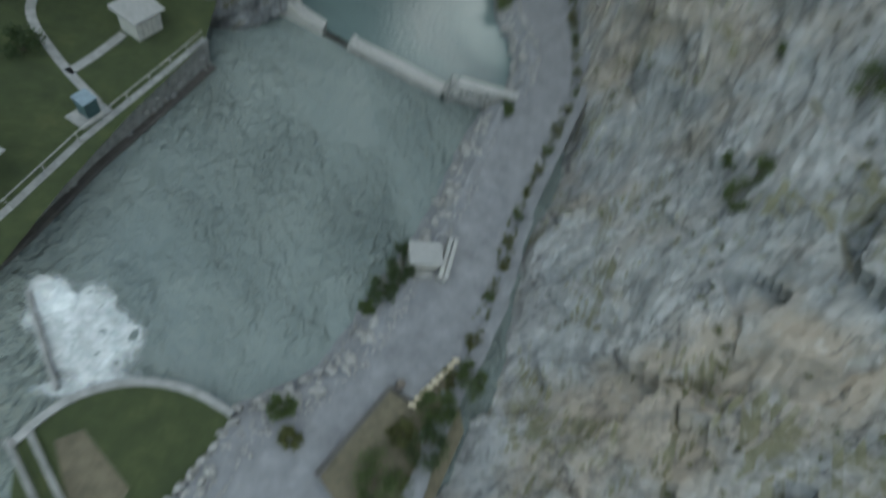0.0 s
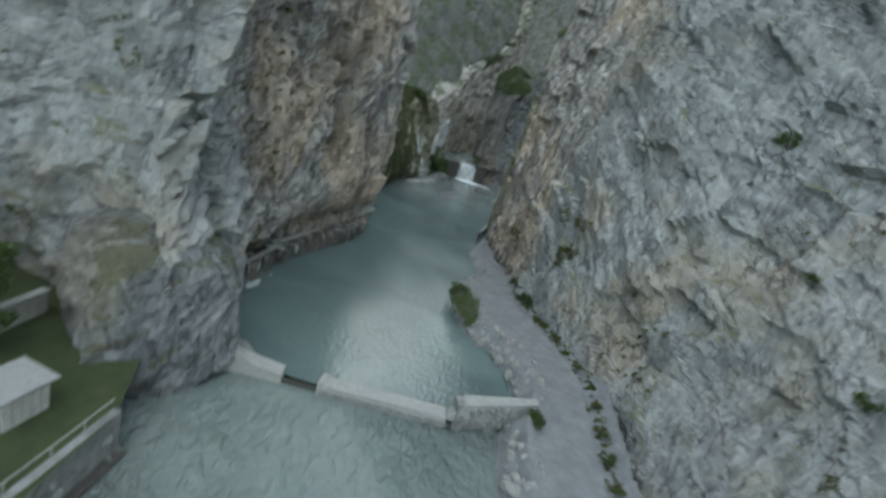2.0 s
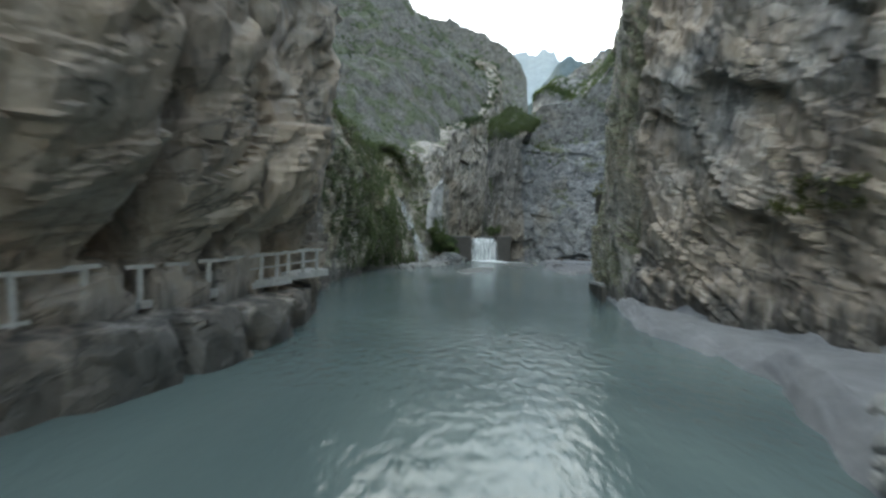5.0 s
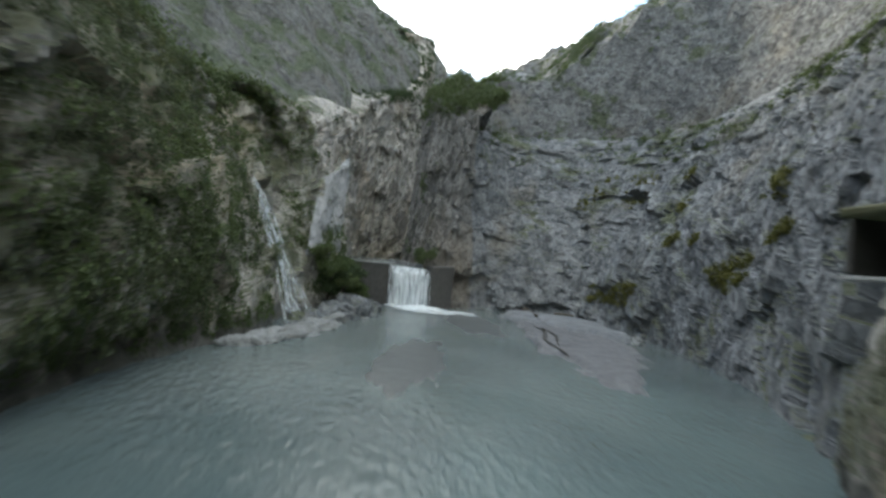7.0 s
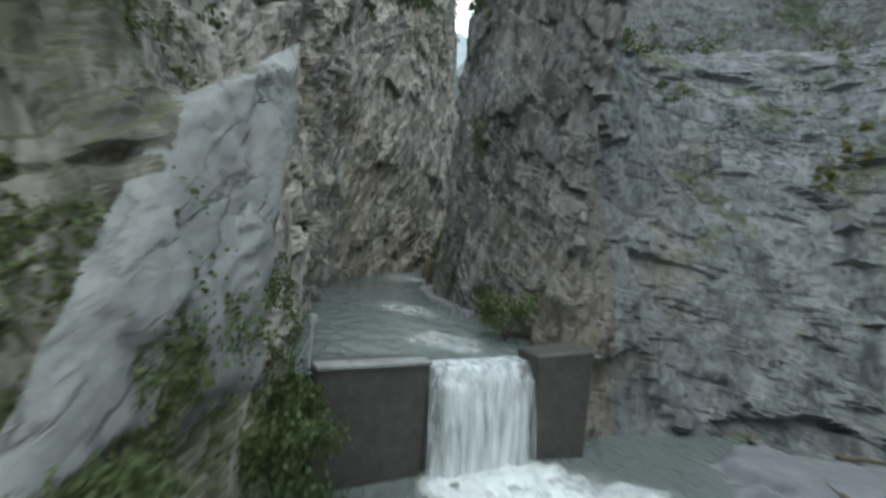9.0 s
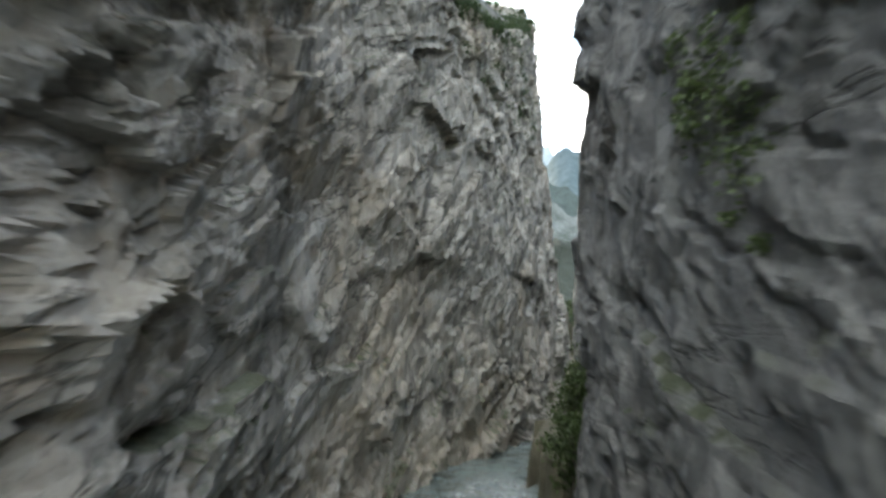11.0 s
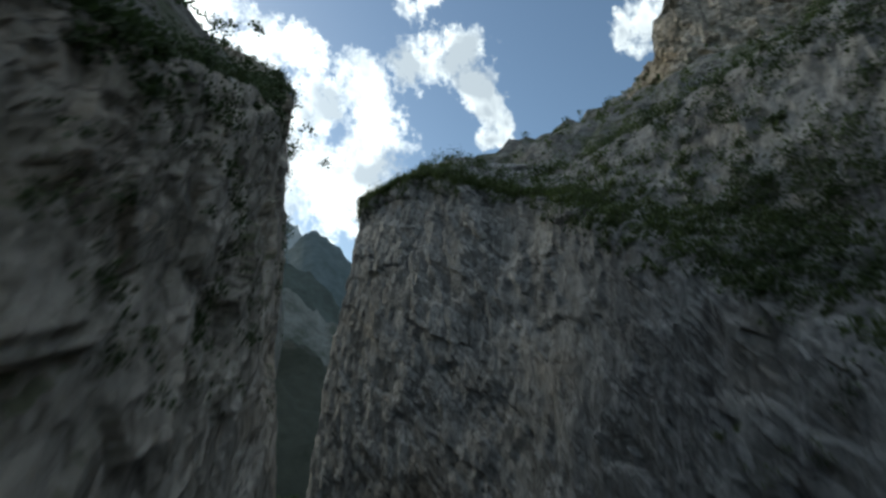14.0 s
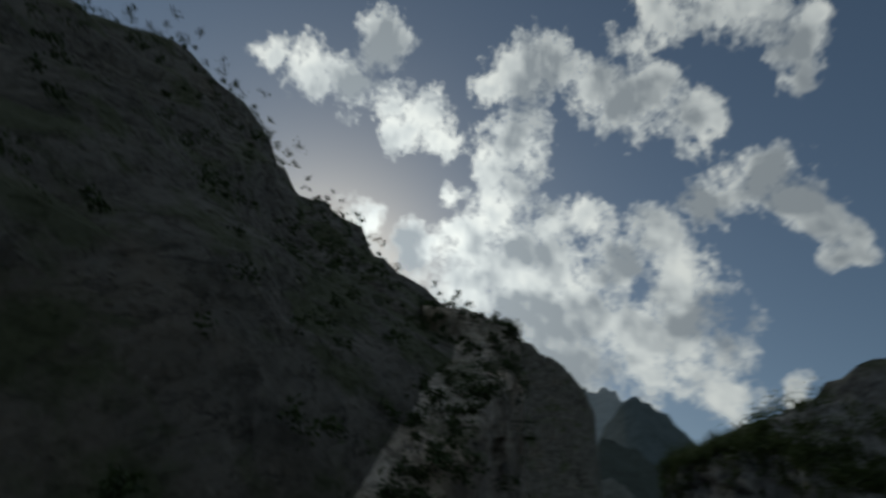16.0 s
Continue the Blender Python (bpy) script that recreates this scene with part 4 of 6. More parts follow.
def plain(name, colour, rough=0.8, scale=2.0, vary=0.35, relief=0.02, metal=0.0):
    """A worn material of one colour with grain and stains."""
    m, n, l, b = material(name, rough)
    v = coords(n, l)
    t, s = tex(n, l, v, scale, 9, 0.7), tex(n, l, v, scale * 0.2, 4, 0.6)
    c = ramp(n, l, t, [(0.28, tuple(x * (1 - vary) for x in colour)), (0.5, colour), (0.74, tuple(min(1, x * (1 + vary)) for x in colour))])
    c = mixc(n, l, ramp(n, l, s, [(0.52, grey(0)), (0.68, grey(0.5))]), c, tuple(x * (1 - 1.3 * vary) for x in colour))
    l.new(c, b.inputs["Base Color"])
    b.inputs["Metallic"].default_value = metal
    bump(n, l, b, t, relief, 0.8)
    return m


PALE_CONCRETE = plain("pale_weir_concrete", (0.285, 0.289, 0.278), 0.85, 3, 0.22, 0.03)
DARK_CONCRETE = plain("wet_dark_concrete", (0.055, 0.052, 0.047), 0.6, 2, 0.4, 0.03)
RUBBLE = plain("mortared_rubble", (0.20, 0.205, 0.20), 0.9, 1.6, 0.45, 0.10)
STONE = plain("pale_bank_stone", (0.25, 0.25, 0.24), 0.9, 2.5, 0.35, 0.05)
PLASTER = plain("weathered_white_plaster", (0.30, 0.305, 0.285), 0.9, 1.5, 0.2, 0.01)
ROOF_TILE = plain("grey_cement_roof", (0.235, 0.24, 0.235), 0.8, 4, 0.18, 0.02)
BLUE_PAINT = plain("faded_blue_roof_sheet", (0.15, 0.205, 0.24), 0.6, 3, 0.25, 0.005)
TEAL_PAINT = plain("dark_teal_painted_boards", (0.035, 0.075, 0.08), 0.6, 3, 0.3, 0.005)
WOOD_GREY = plain("weathered_grey_timber", (0.42, 0.42, 0.40), 0.85, 5, 0.3, 0.02)
RUST = plain("dark_rusty_iron", (0.10, 0.085, 0.07), 0.7, 4, 0.35, 0.01)
BARK = plain("grey_brown_bark", (0.10, 0.085, 0.065), 0.95, 6, 0.4, 0.03)
YELLOW_STONE = plain("pale_yellow_block", (0.52, 0.46, 0.34), 0.85, 3, 0.25, 0.03)
DIRT = plain("bare_brown_earth", (0.10, 0.09, 0.06), 0.95, 1.5, 0.35, 0.05)
BAR = plain("grey_bar_gravel", (0.120, 0.122, 0.126), 0.85, 1.6, 0.45, 0.05)
SILT = plain("wet_grey_silt", (0.100, 0.108, 0.106), 0.3, 1.2, 0.3, 0.03)
WIRE = plain("dull_cable", (0.30, 0.30, 0.29), 0.5, 3, 0.2, 0.0)


def leaf_material(name, colour):
    m, n, l, b = material(name, 0.65)
    geo = n.new("ShaderNodeNewGeometry")
    tint = ramp(n, l, geo.outputs["Random Per Island"], [(0.0, tuple(c * 0.75 for c in colour)), (0.5, colour), (1.0, tuple(c * 1.35 for c in colour))])
    l.new(tint, b.inputs["Base Color"])
    through_leaf, both = n.new("ShaderNodeBsdfTranslucent"), n.new("ShaderNodeMixShader")
    both.inputs[0].default_value = 0.35
    l.new(tint, through_leaf.inputs["Color"])
    l.new(b.outputs[0], both.inputs[1])
    l.new(through_leaf.outputs[0], both.inputs[2])
    l.new(both.outputs[0], n["Material Output"].inputs["Surface"])
    return m


LEAF_DARK = leaf_material("dark_green_leaves", (0.040, 0.065, 0.022))
LEAF_MID = leaf_material("green_leaves", (0.060, 0.090, 0.026))
LEAF_FRESH = leaf_material("fresh_green_leaves", (0.085, 0.115, 0.042))
LEAF_AIRY = leaf_material("light_green_leaves", (0.105, 0.14, 0.048))
LEAF_OLIVE = leaf_material("olive_leaves", (0.085, 0.095, 0.030))
LEAF_YELLOW = leaf_material("yellow_green_leaves", (0.13, 0.13, 0.030))
LEAF_GREY = leaf_material("grey_green_leaves", (0.088, 0.108, 0.055))
RNG = np.random.default_rng(11)


def leaf_cloud(centres, radii, count, size, flat=0.75, rng=None, loose=1.0):
    """Leaves as small folded quads, in loose sprays round each centre. Returns corner places and faces."""
    rng = rng or RNG
    centres, radii = np.asarray(centres, float), np.asarray(radii, float)
    k = len(centres)
    sprays = 7
    sub = rng.normal(size=(k, sprays, 3))
    sub /= np.linalg.norm(sub, axis=2)[..., None]
    sub *= loose * rng.uniform(0.2, 0.68, (k, sprays, 1)) * radii[:, None, None]
    sub[..., 2] *= flat
    pick = rng.integers(0, sprays, (k, count))
    at = centres[:, None] + np.take_along_axis(sub, pick[..., None], 1)
    off = rng.normal(size=(k, count, 3)) * 0.21 * loose * radii[:, None, None]
    off[..., 2] *= flat
    at = (at + off).reshape(-1, 3)
    m = len(at)
    a = rng.normal(size=(m, 3))
    a /= np.linalg.norm(a, axis=1)[:, None]
    b = np.cross(a, rng.normal(size=(m, 3)))
    b /= np.linalg.norm(b, axis=1)[:, None]
    s = size * rng.uniform(0.6, 1.5, (m, 1))
    corners = np.stack([at - a * s * 0.5, at + b * s * 0.32, at + a * s * 0.5, at - b * s * 0.32], 1)
    return corners.reshape(-1, 3), np.arange(4 * m).reshape(-1, 4)


def leaf_object(name, corners, quads, mat, parent=None):
    me = bpy.data.meshes.new(name)
    me.vertices.add(len(corners))
    me.vertices.foreach_set("co", corners.reshape(-1).astype(np.float32))
    me.loops.add(quads.size)
    me.loops.foreach_set("vertex_index", quads.reshape(-1).astype(np.int32))
    me.polygons.add(len(quads))
    me.polygons.foreach_set("loop_start", np.arange(0, quads.size, 4, dtype=np.int32))
    me.materials.append(mat)
    me.update(calc_edges=True)
    ob = new(name, me)
    ob.parent = parent
    return ob


def tree(name, at, height, spread, mat, label, seed, leaves=3200, leaf=0.22, lean=(0.0, 0.0), low=0.3, category="tree", group=""):
    """A tree or tall shrub: tapered trunk, limbs, and a crown of leaf sprays at the limbs' ends."""
    rng = random.Random(seed)
    t = thing(name, label, category, at, group=group)
    bm = bmesh.new()
    bend = [Vector((lean[0] * f + rng.uniform(-0.04, 0.04) * height * f, lean[1] * f + rng.uniform(-0.04, 0.04) * height * f, height * f)) for f in (0, 0.3, 0.6, 0.95)]
    bend[0].z = -0.5
    r = 0.028 * height + 0.03
    tube(bm, bend, [r * 1.3, r, r * 0.65, r * 0.15])
    part("trunk", bm, BARK, t)
    ends = [bend[3]]
    for k in range(9):
        bm = bmesh.new()
        f = low + (0.9 - low) * k / 8
        root = bend[1].lerp(bend[3], min(1, max(0, (f - 0.3) / 0.65)))
        a = k * 2.4 + rng.uniform(-0.5, 0.5)
        reach = spread * (0.55 + 0.45 * math.sin(math.pi * min(1, 0.25 + f * 0.75))) * rng.uniform(0.6, 1.0)
        tip = root + Vector((math.cos(a) * reach, math.sin(a) * reach, reach * rng.uniform(0.15, 0.5)))
        tube(bm, [root, root.lerp(tip, 0.5) + Vector((0, 0, 0.06 * reach)), tip], [r * 0.4, r * 0.25, r * 0.06], 5)
        part("limb", bm, BARK, t)
        ends += [tip, root.lerp(tip, 0.6)]
    g = np.random.default_rng(seed)
    c = np.array([list(e) for e in ends])
    rad = np.full(len(c), spread * 0.38) * g.uniform(0.7, 1.3, len(c))
    corners, quads = leaf_cloud(c, rad, max(20, leaves // len(c)), leaf, 0.85, g, 1.45)
    leaf_object("crown", corners, quads, mat, t)
    return t


def bush(name, at, radius, mat, label, seed, leaves=900, leaf=0.14, tall=0.9):
    """A low shrub: thin stems from one root and leaf sprays."""
    rng = random.Random(seed)
    g = np.random.default_rng(seed)
    t = thing(name, label, "bush", at)
    tips = []
    for k in range(8):
        bm = bmesh.new()
        a = 6.28 * k / 8 + rng.uniform(-0.4, 0.4)
        tip = Vector((math.cos(a) * radius * rng.uniform(0.3, 0.9), math.sin(a) * radius * rng.uniform(0.3, 0.9), radius * tall * rng.uniform(0.4, 1.3)))
        tube(bm, [(0, 0, -0.3), tip * 0.5 + Vector((0, 0, 0.1 * radius)), tip], [0.035, 0.025, 0.008], 4)
        part("stem", bm, BARK, t)
        tips.append(list(tip))
    corners, quads = leaf_cloud(tips, g.uniform(0.35, 0.6, 8) * radius, leaves // 8, leaf, 0.85, g, 1.3)
    leaf_object("foliage", corners, quads, mat, t)
    return t


def nearest(P, x, y, z):
    """The point of a rock sheet nearest to a place."""
    d = (P[..., 0] - x) ** 2 + (P[..., 1] - y) ** 2 + (P[..., 2] - z) ** 2
    i, j = np.unravel_index(np.argmin(d), d.shape)
    return P[i, j]


def sheet_points(P, mask, count, seed):
    """Random points of a rock sheet where a test of the places holds."""
    q = P.reshape(-1, 3)
    q = q[mask(q)]
    g = np.random.default_rng(seed)
    return q[g.integers(0, len(q), count)] if len(q) else q


def scrub(name, pts, r0, r1, leaves, leaf, mat, label, seed, flat=0.8, lift=0.35):
    """Scrub too thick to count, as one object."""
    g = np.random.default_rng(seed)
    pts = np.array(pts, float)
    rad = g.uniform(r0, r1, len(pts))
    pts = pts + np.stack([0 * rad, 0 * rad, rad * lift], 1)
    corners, quads = leaf_cloud(pts, rad, leaves, leaf, flat, g)
    return tagged(leaf_object(name, corners, quads, mat), label, "scrub", kind="stuff")


# ---- weir ----
weir = thing("weir", "low pale concrete weir wall across a river with a gap", "weir")
part("west_arm", prism(bmesh.new(), [(-7.5, 39.3), (-3.6, 38.75), (-2.6, 38.5), (-0.35, 37.85), (-0.1, 39.2), (-2.5, 39.95), (-3.2, 40.2), (-7.5, 41.6)], -2.2, [1.7, 1.5, 0.62, 0.42, 0.42, 0.6, 1.5, 1.7], 0.07), PALE_CONCRETE, weir)
part("west_shoulder", prism(bmesh.new(), [(-7.5, 39.5), (-4.3, 39.0), (-3.9, 40.2), (-7.5, 41.3)], -2.0, [2.1, 1.95, 1.95, 2.1], 0.08), PALE_CONCRETE, weir)
part("middle_arm", prism(bmesh.new(), [(2.5, 36.95), (4.6, 36.42), (7.1, 35.68), (9.4, 35.08), (11.75, 34.4), (12.1, 35.7), (9.7, 36.33), (7.45, 36.98), (5.0, 37.66), (2.88, 38.25)], -2.2, [0.52, 0.46, 0.50, 0.45, 0.5, 0.5, 0.47, 0.5, 0.46, 0.52], 0.09), PALE_CONCRETE, weir)
part("wet_face", prism(bmesh.new(), [(2.4, 36.85), (7.05, 35.58), (11.8, 34.3), (11.9, 34.5), (7.2, 35.9), (2.6, 37.1)], -2.2, 0.08, 0.06), RUBBLE, weir, "damp stained footing under the weir")
part("middle_end", prism(bmesh.new(), [(2.2, 37.0), (2.75, 36.85), (3.1, 38.15), (2.6, 38.3)], -2.2, 0.72, 0.08), PALE_CONCRETE, weir)
part("east_cap", prism(bmesh.new(), [(11.75, 34.35), (12.9, 34.15), (19.3, 34.75), (19.5, 35.6), (13.2, 35.45), (12.15, 35.7)], 0.4, [0.5, 2.0, 2.1, 2.1, 2.0, 0.5], 0.07), PALE_CONCRETE, weir)
for k in range(70):
    f = random.random()
    at = (12.7 + 5.9 * f + random.uniform(-0.1, 0.1), 34.12 + 0.55 * f + random.uniform(-0.1, 0.04), random.uniform(-0.9, 1.75) * (0.35 + 0.65 * min(1, 4 * f + 0.3)))
    bm = bmesh.new()
    stone(bm, at, [random.uniform(0.2, 0.42), random.uniform(0.12, 0.22), random.uniform(0.16, 0.32)], k)
    part("facing_stone", bm, RUBBLE, weir)
part("rubble_core", prism(bmesh.new(), [(12.3, 34.2), (19.0, 34.8), (19.1, 35.4), (12.4, 35.5)], -2.2, 1.75), RUBBLE, weir)
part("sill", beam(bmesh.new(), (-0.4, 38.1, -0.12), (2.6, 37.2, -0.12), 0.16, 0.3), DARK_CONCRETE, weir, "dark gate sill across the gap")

# ---- garden wall, hut, locker, paths ----
garden_wall = thing("river_wall", "old stone river wall with a concrete coping", "wall")
WALL = [(-16.6, 8.0), (-14.9, 13.0), (-13.2, 18.6), (-11.6, 22.8), (-10.0, 27.0), (-8.7, 30.6)]
for k, ((x0, y0), (x1, y1)) in enumerate(zip(WALL, WALL[1:])):
    d = Vector((x1 - x0, y1 - y0, 0)).normalized()
    nx, ny = d.y, -d.x
    part("masonry", prism(bmesh.new(), [(x0 - 0.6 * nx, y0 - 0.6 * ny), (x0 + 0.25 * nx, y0 + 0.25 * ny), (x1 + 0.25 * nx, y1 + 0.25 * ny), (x1 - 0.6 * nx, y1 - 0.6 * ny)], -2.5, 2.2), RUBBLE, garden_wall)
    part("coping", prism(bmesh.new(), [(x0 - 0.2 * nx, y0 - 0.2 * ny), (x0 + 0.3 * nx, y0 + 0.3 * ny), (x1 + 0.3 * nx, y1 + 0.3 * ny), (x1 - 0.2 * nx, y1 - 0.2 * ny)], 2.2, 2.42, 0.04), RUBBLE, garden_wall)
    part("footing", prism(bmesh.new(), [(x0, y0), (x0 + 0.8 * nx, y0 + 0.8 * ny), (x1 + 0.8 * nx, y1 + 0.8 * ny), (x1, y1)], -2.5, -0.1, 0.1), DARK_CONCRETE, garden_wall, "dark footing block standing out at the waterline")
    part("guard_wire", beam(bmesh.new(), (x0 - 0.2 * nx, y0 - 0.2 * ny, 2.95), (x1 - 0.2 * nx, y1 - 0.2 * ny, 2.95), 0.05), WIRE, garden_wall)
    for f in (0.0, 0.5):
        px, py = x0 + (x1 - x0) * f - 0.2 * nx, y0 + (y1 - y0) * f - 0.2 * ny
        part("guard_post", beam(bmesh.new(), (px, py, 2.4), (px, py, 3.0), 0.05), WIRE, garden_wall)
for k in range(40):
    f = random.random() * (len(WALL) - 1.001)
    i, g = int(f), f % 1
    x, y = WALL[i][0] + (WALL[i + 1][0] - WALL[i][0]) * g, WALL[i][1] + (WALL[i + 1][1] - WALL[i][1]) * g
    bm = bmesh.new()
    stone(bm, (x + 0.28, y - 0.1, random.uniform(-0.5, 1.6)), [random.uniform(0.2, 0.4), random.uniform(0.2, 0.4), random.uniform(0.1, 0.22)], 500 + k)
    part("face_stone", bm, RUBBLE, garden_wall)

hut = thing("garden_hut", "small pale plastered hut with a shallow cement roof", "hut", (-12.95, 29.75, 2.4), 63)
part("walls", box(bmesh.new(), (-1.15, -0.85, -0.3), (1.15, 0.85, 1.75), 0.03), PLASTER, hut)
bm = bmesh.new()
prism(bm, [(-1.45, -1.15), (1.45, -1.15), (1.45, 1.15), (-1.45, 1.15)], 1.75, [1.86, 1.86, 2.12, 2.12], 0.03)
part("roof", bm, ROOF_TILE, hut, "pale grey sloping roof slab")
for k in range(5):
    part("board", box(bmesh.new(), (-1.1 + 0.45 * k, -0.88, -0.25), (-0.69 + 0.45 * k, -0.84, 1.72), 0.008), WOOD_GREY, hut)
locker = thing("garden_locker", "small dark teal locker with a faded blue roof", "locker", (-13.4, 20.9, 2.4), 63)
part("cabinet", box(bmesh.new(), (-0.5, -0.42, 0.1), (0.5, 0.42, 1.45), 0.02), TEAL_PAINT, locker)
part("roof", prism(bmesh.new(), [(-0.54, -0.47), (0.54, -0.47), (0.54, 0.47), (-0.54, 0.47)], 1.45, [1.5, 1.5, 1.68, 1.68], 0.02), BLUE_PAINT, locker, "faded blue sheet roof")
part("pad", box(bmesh.new(), (-1.3, -0.75, -0.2), (1.1, 0.75, 0.1), 0.03), CONCRETE, locker)
for nm, line in (("garden_path", [(-13.3, 21.9), (-15.8, 23.8), (-19.6, 27.6), (-20.4, 29.2), (-20.0, 31.5)]), ("garden_path", [(-15.8, 23.8), (-14.6, 26.4), (-13.9, 28.7)])):
    p = resample([(x, y) for x, y in line], 0.6)
    t = np.gradient(p, axis=0)
    t /= np.linalg.norm(t, axis=1)[:, None]
    side = np.stack([-t[:, 1], t[:, 0]], 1) * 0.30
    rows = np.stack([np.c_[p + side * f, np.full(len(p), 2.405 + h)] for f, h in ((-1.05, -0.1), (-1, 0.04), (1, 0.04), (1.05, -0.1))], 1)
    tagged(grid_mesh(nm, rows, CONCRETE, False), "narrow pale concrete garden path across a lawn", "path", group="garden paths", kind="structure")
house = thing("house", "low house with pale flat roofs beside the lawn", "house", (-19.6, 13.2, 2.4), 70)
part("walls", box(bmesh.new(), (-2.6, -2.0, -0.5), (2.6, 2.0, 2.5), 0.04), PLASTER, house)
part("roof", box(bmesh.new(), (-2.9, -2.3, 2.5), (2.9, 2.3, 2.75), 0.05), ROOF_TILE, house)
part("porch_roof", box(bmesh.new(), (1.6, -3.2, 2.0), (3.6, -2.3, 2.15), 0.03), ROOF_TILE, house)
part("window", box(bmesh.new(), (0.2, -2.05, 1.0), (1.2, -1.98, 1.9), 0.01), TEAL_PAINT, house)
for at, turn, ln_ in (((-23.0, 32.5, 2.4), 60, 5.0), ((-17.0, 36.6, 2.4), 70, 6.5), ((-18.6, 34.2, 2.4), 8, 3.0)):
    w = thing("terrace_wall", "crumbling whitewashed terrace wall under trees", "wall", at, turn, "terrace walls")
    part("masonry", box(bmesh.new(), (-ln_ / 2, -0.25, -0.5), (ln_ / 2, 0.25, 1.5), 0.08, 0.06), PLASTER, w)
    part("coping", box(bmesh.new(), (-ln_ / 2 - 0.1, -0.32, 1.5), (ln_ / 2 + 0.1, 0.32, 1.62), 0.03, 0.03), CONCRETE, w)

# ---- spillway, islet lawn ----
FOAM, n, l, b = material("white_water", 0.5)
fv = coords(n, l, (1, 1, 1))
ft = tex(n, l, fv, 1.6, 8, 0.7, distort=1.0)
l.new(ramp(n, l, ft, [(0.3, (0.42, 0.50, 0.50)), (0.55, (0.78, 0.82, 0.82)), (0.8, (0.9, 0.92, 0.92))]), b.inputs["Base Color"])
edge = n.new("ShaderNodeAttribute")
edge.attribute_name = "thin"
gone = maths(n, l, "ADD", tex(n, l, fv, 1.1, 8, 0.75, distort=0.8), edge.outputs["Fac"])
l.new(ramp(n, l, gone, [(0.30, grey(0)), (1.15, grey(0.92))]), b.inputs["Alpha"])
bump(n, l, b, ft, 0.15, 1.0)
FALLING, n, l, b = material("falling_water", 0.35)
fv = coords(n, l, (1.0, 1.0, 0.05))
ft = tex(n, l, fv, 2.4, 5, 0.6)
l.new(ramp(n, l, ft, [(0.3, (0.50, 0.56, 0.58)), (0.65, (0.74, 0.78, 0.80))]), b.inputs["Base Color"])
edge = n.new("ShaderNodeAttribute")
edge.attribute_name = "thin"
gone = maths(n, l, "ADD", ft, edge.outputs["Fac"])
l.new(ramp(n, l, gone, [(0.26, grey(0)), (0.80, grey(0.78))]), b.inputs["Alpha"])
bump(n, l, b, ft, 0.08, 0.9)


def foam_patch(name, cx, cy, rx, ry, turn, z, label, seed, lump=0.12, strength=0.45, cell=0.25):
    """Broken white water on the surface: a lumpy sheet that thins out to its edge."""
    g = np.mgrid[-1:1:complex(0, int(2 * rx / cell)), -1:1:complex(0, int(2 * ry / cell))]
    u, v = g
    a = radians(turn)
    X, Y = cx + u * rx * math.cos(a) - v * ry * math.sin(a), cy + u * rx * math.sin(a) + v * ry * math.cos(a)
    q = np.stack([X.ravel(), Y.ravel(), 0 * X.ravel()], 1)
    near = np.clip(1 - np.hypot(u, v) + 0.34 * fbm(q * 0.55, 4, seed + 9, 0.6).reshape(X.shape) * np.clip(1.2 - np.hypot(u, v), 0, 1), 0, 1) * np.clip(5 * (1 - np.maximum(np.abs(u), np.abs(v))), 0, 1)
    z = z + lump * near * (0.6 + fbm(q * 1.3, 3, seed).reshape(X.shape)) + 0.02
    ob = grid_mesh(name, np.stack([X, Y, z], -1), FOAM)
    at = ob.data.attributes.new("thin", "FLOAT", "POINT")
    at.data.foreach_set("value", (np.clip(near * 2.2, 0, 1) * (strength + 0.55) - 0.55).ravel().astype(np.float32))
    return tagged(ob, label, "white water", kind="stuff")


foam_patch("spillway_foam", -9.2, 6.6, 5.6, 3.2, -38, -0.33, "churning white water spreading from a spillway", 801, 0.25, 0.28)
foam_patch("spillway_foam", -11.9, 8.4, 2.4, 1.6, -45, -0.31, "churning white water spreading from a spillway", 802, 0.3, 0.6)
foam_patch("spillway_foam", -7.8, 3.8, 4.0, 0.9, 12, -0.33, "churning white water spreading from a spillway", 803, 0.15, 0.3)
spill_wall = thing("spillway_wall", "thin wet concrete dividing wall in white water", "wall")
part("blade", beam(bmesh.new(), (-13.1, 8.6, -0.25), (-9.6, 3.2, -0.25), 0.22, 1.2), CONCRETE, spill_wall)
ISLET = [(-10.2, 0.2), (-9.4, 1.9), (-8.2, 3.0), (-6.3, 3.9), (-4.6, 4.1), (-2.8, 3.9), (-1.0, 3.2), (0.2, 2.5), (-1.0, 0.2), (-2.2, -2.2), (-5, -4.5), (-9, -4.0)]
tagged(fan("lawn_islet", ISLET, 0.55, GRASS_GROUND), "small rounded lawn behind a curved river wall", "lawn", kind="structure")
islet_wall = thing("curved_wall", "curved concrete river wall round a small lawn", "wall")
p = resample([(x, y) for x, y in ISLET[:8]], 0.8)
t = np.gradient(p, axis=0)
t /= np.linalg.norm(t, axis=1)[:, None]
out = np.stack([-t[:, 1], t[:, 0]], 1)
for k in range(0, len(p) - 1):
    q = [p[k] - out[k] * 0.1, p[k + 1] - out[k + 1] * 0.1, p[k + 1] + out[k + 1] * 0.38, p[k] + out[k] * 0.38]
    part("kerb", prism(bmesh.new(), [tuple(v) for v in q], -2, 0.72, 0.03), CONCRETE, islet_wall)
edge_wall = thing("edge_wall", "rough pale stone edging beside a lawn", "wall")
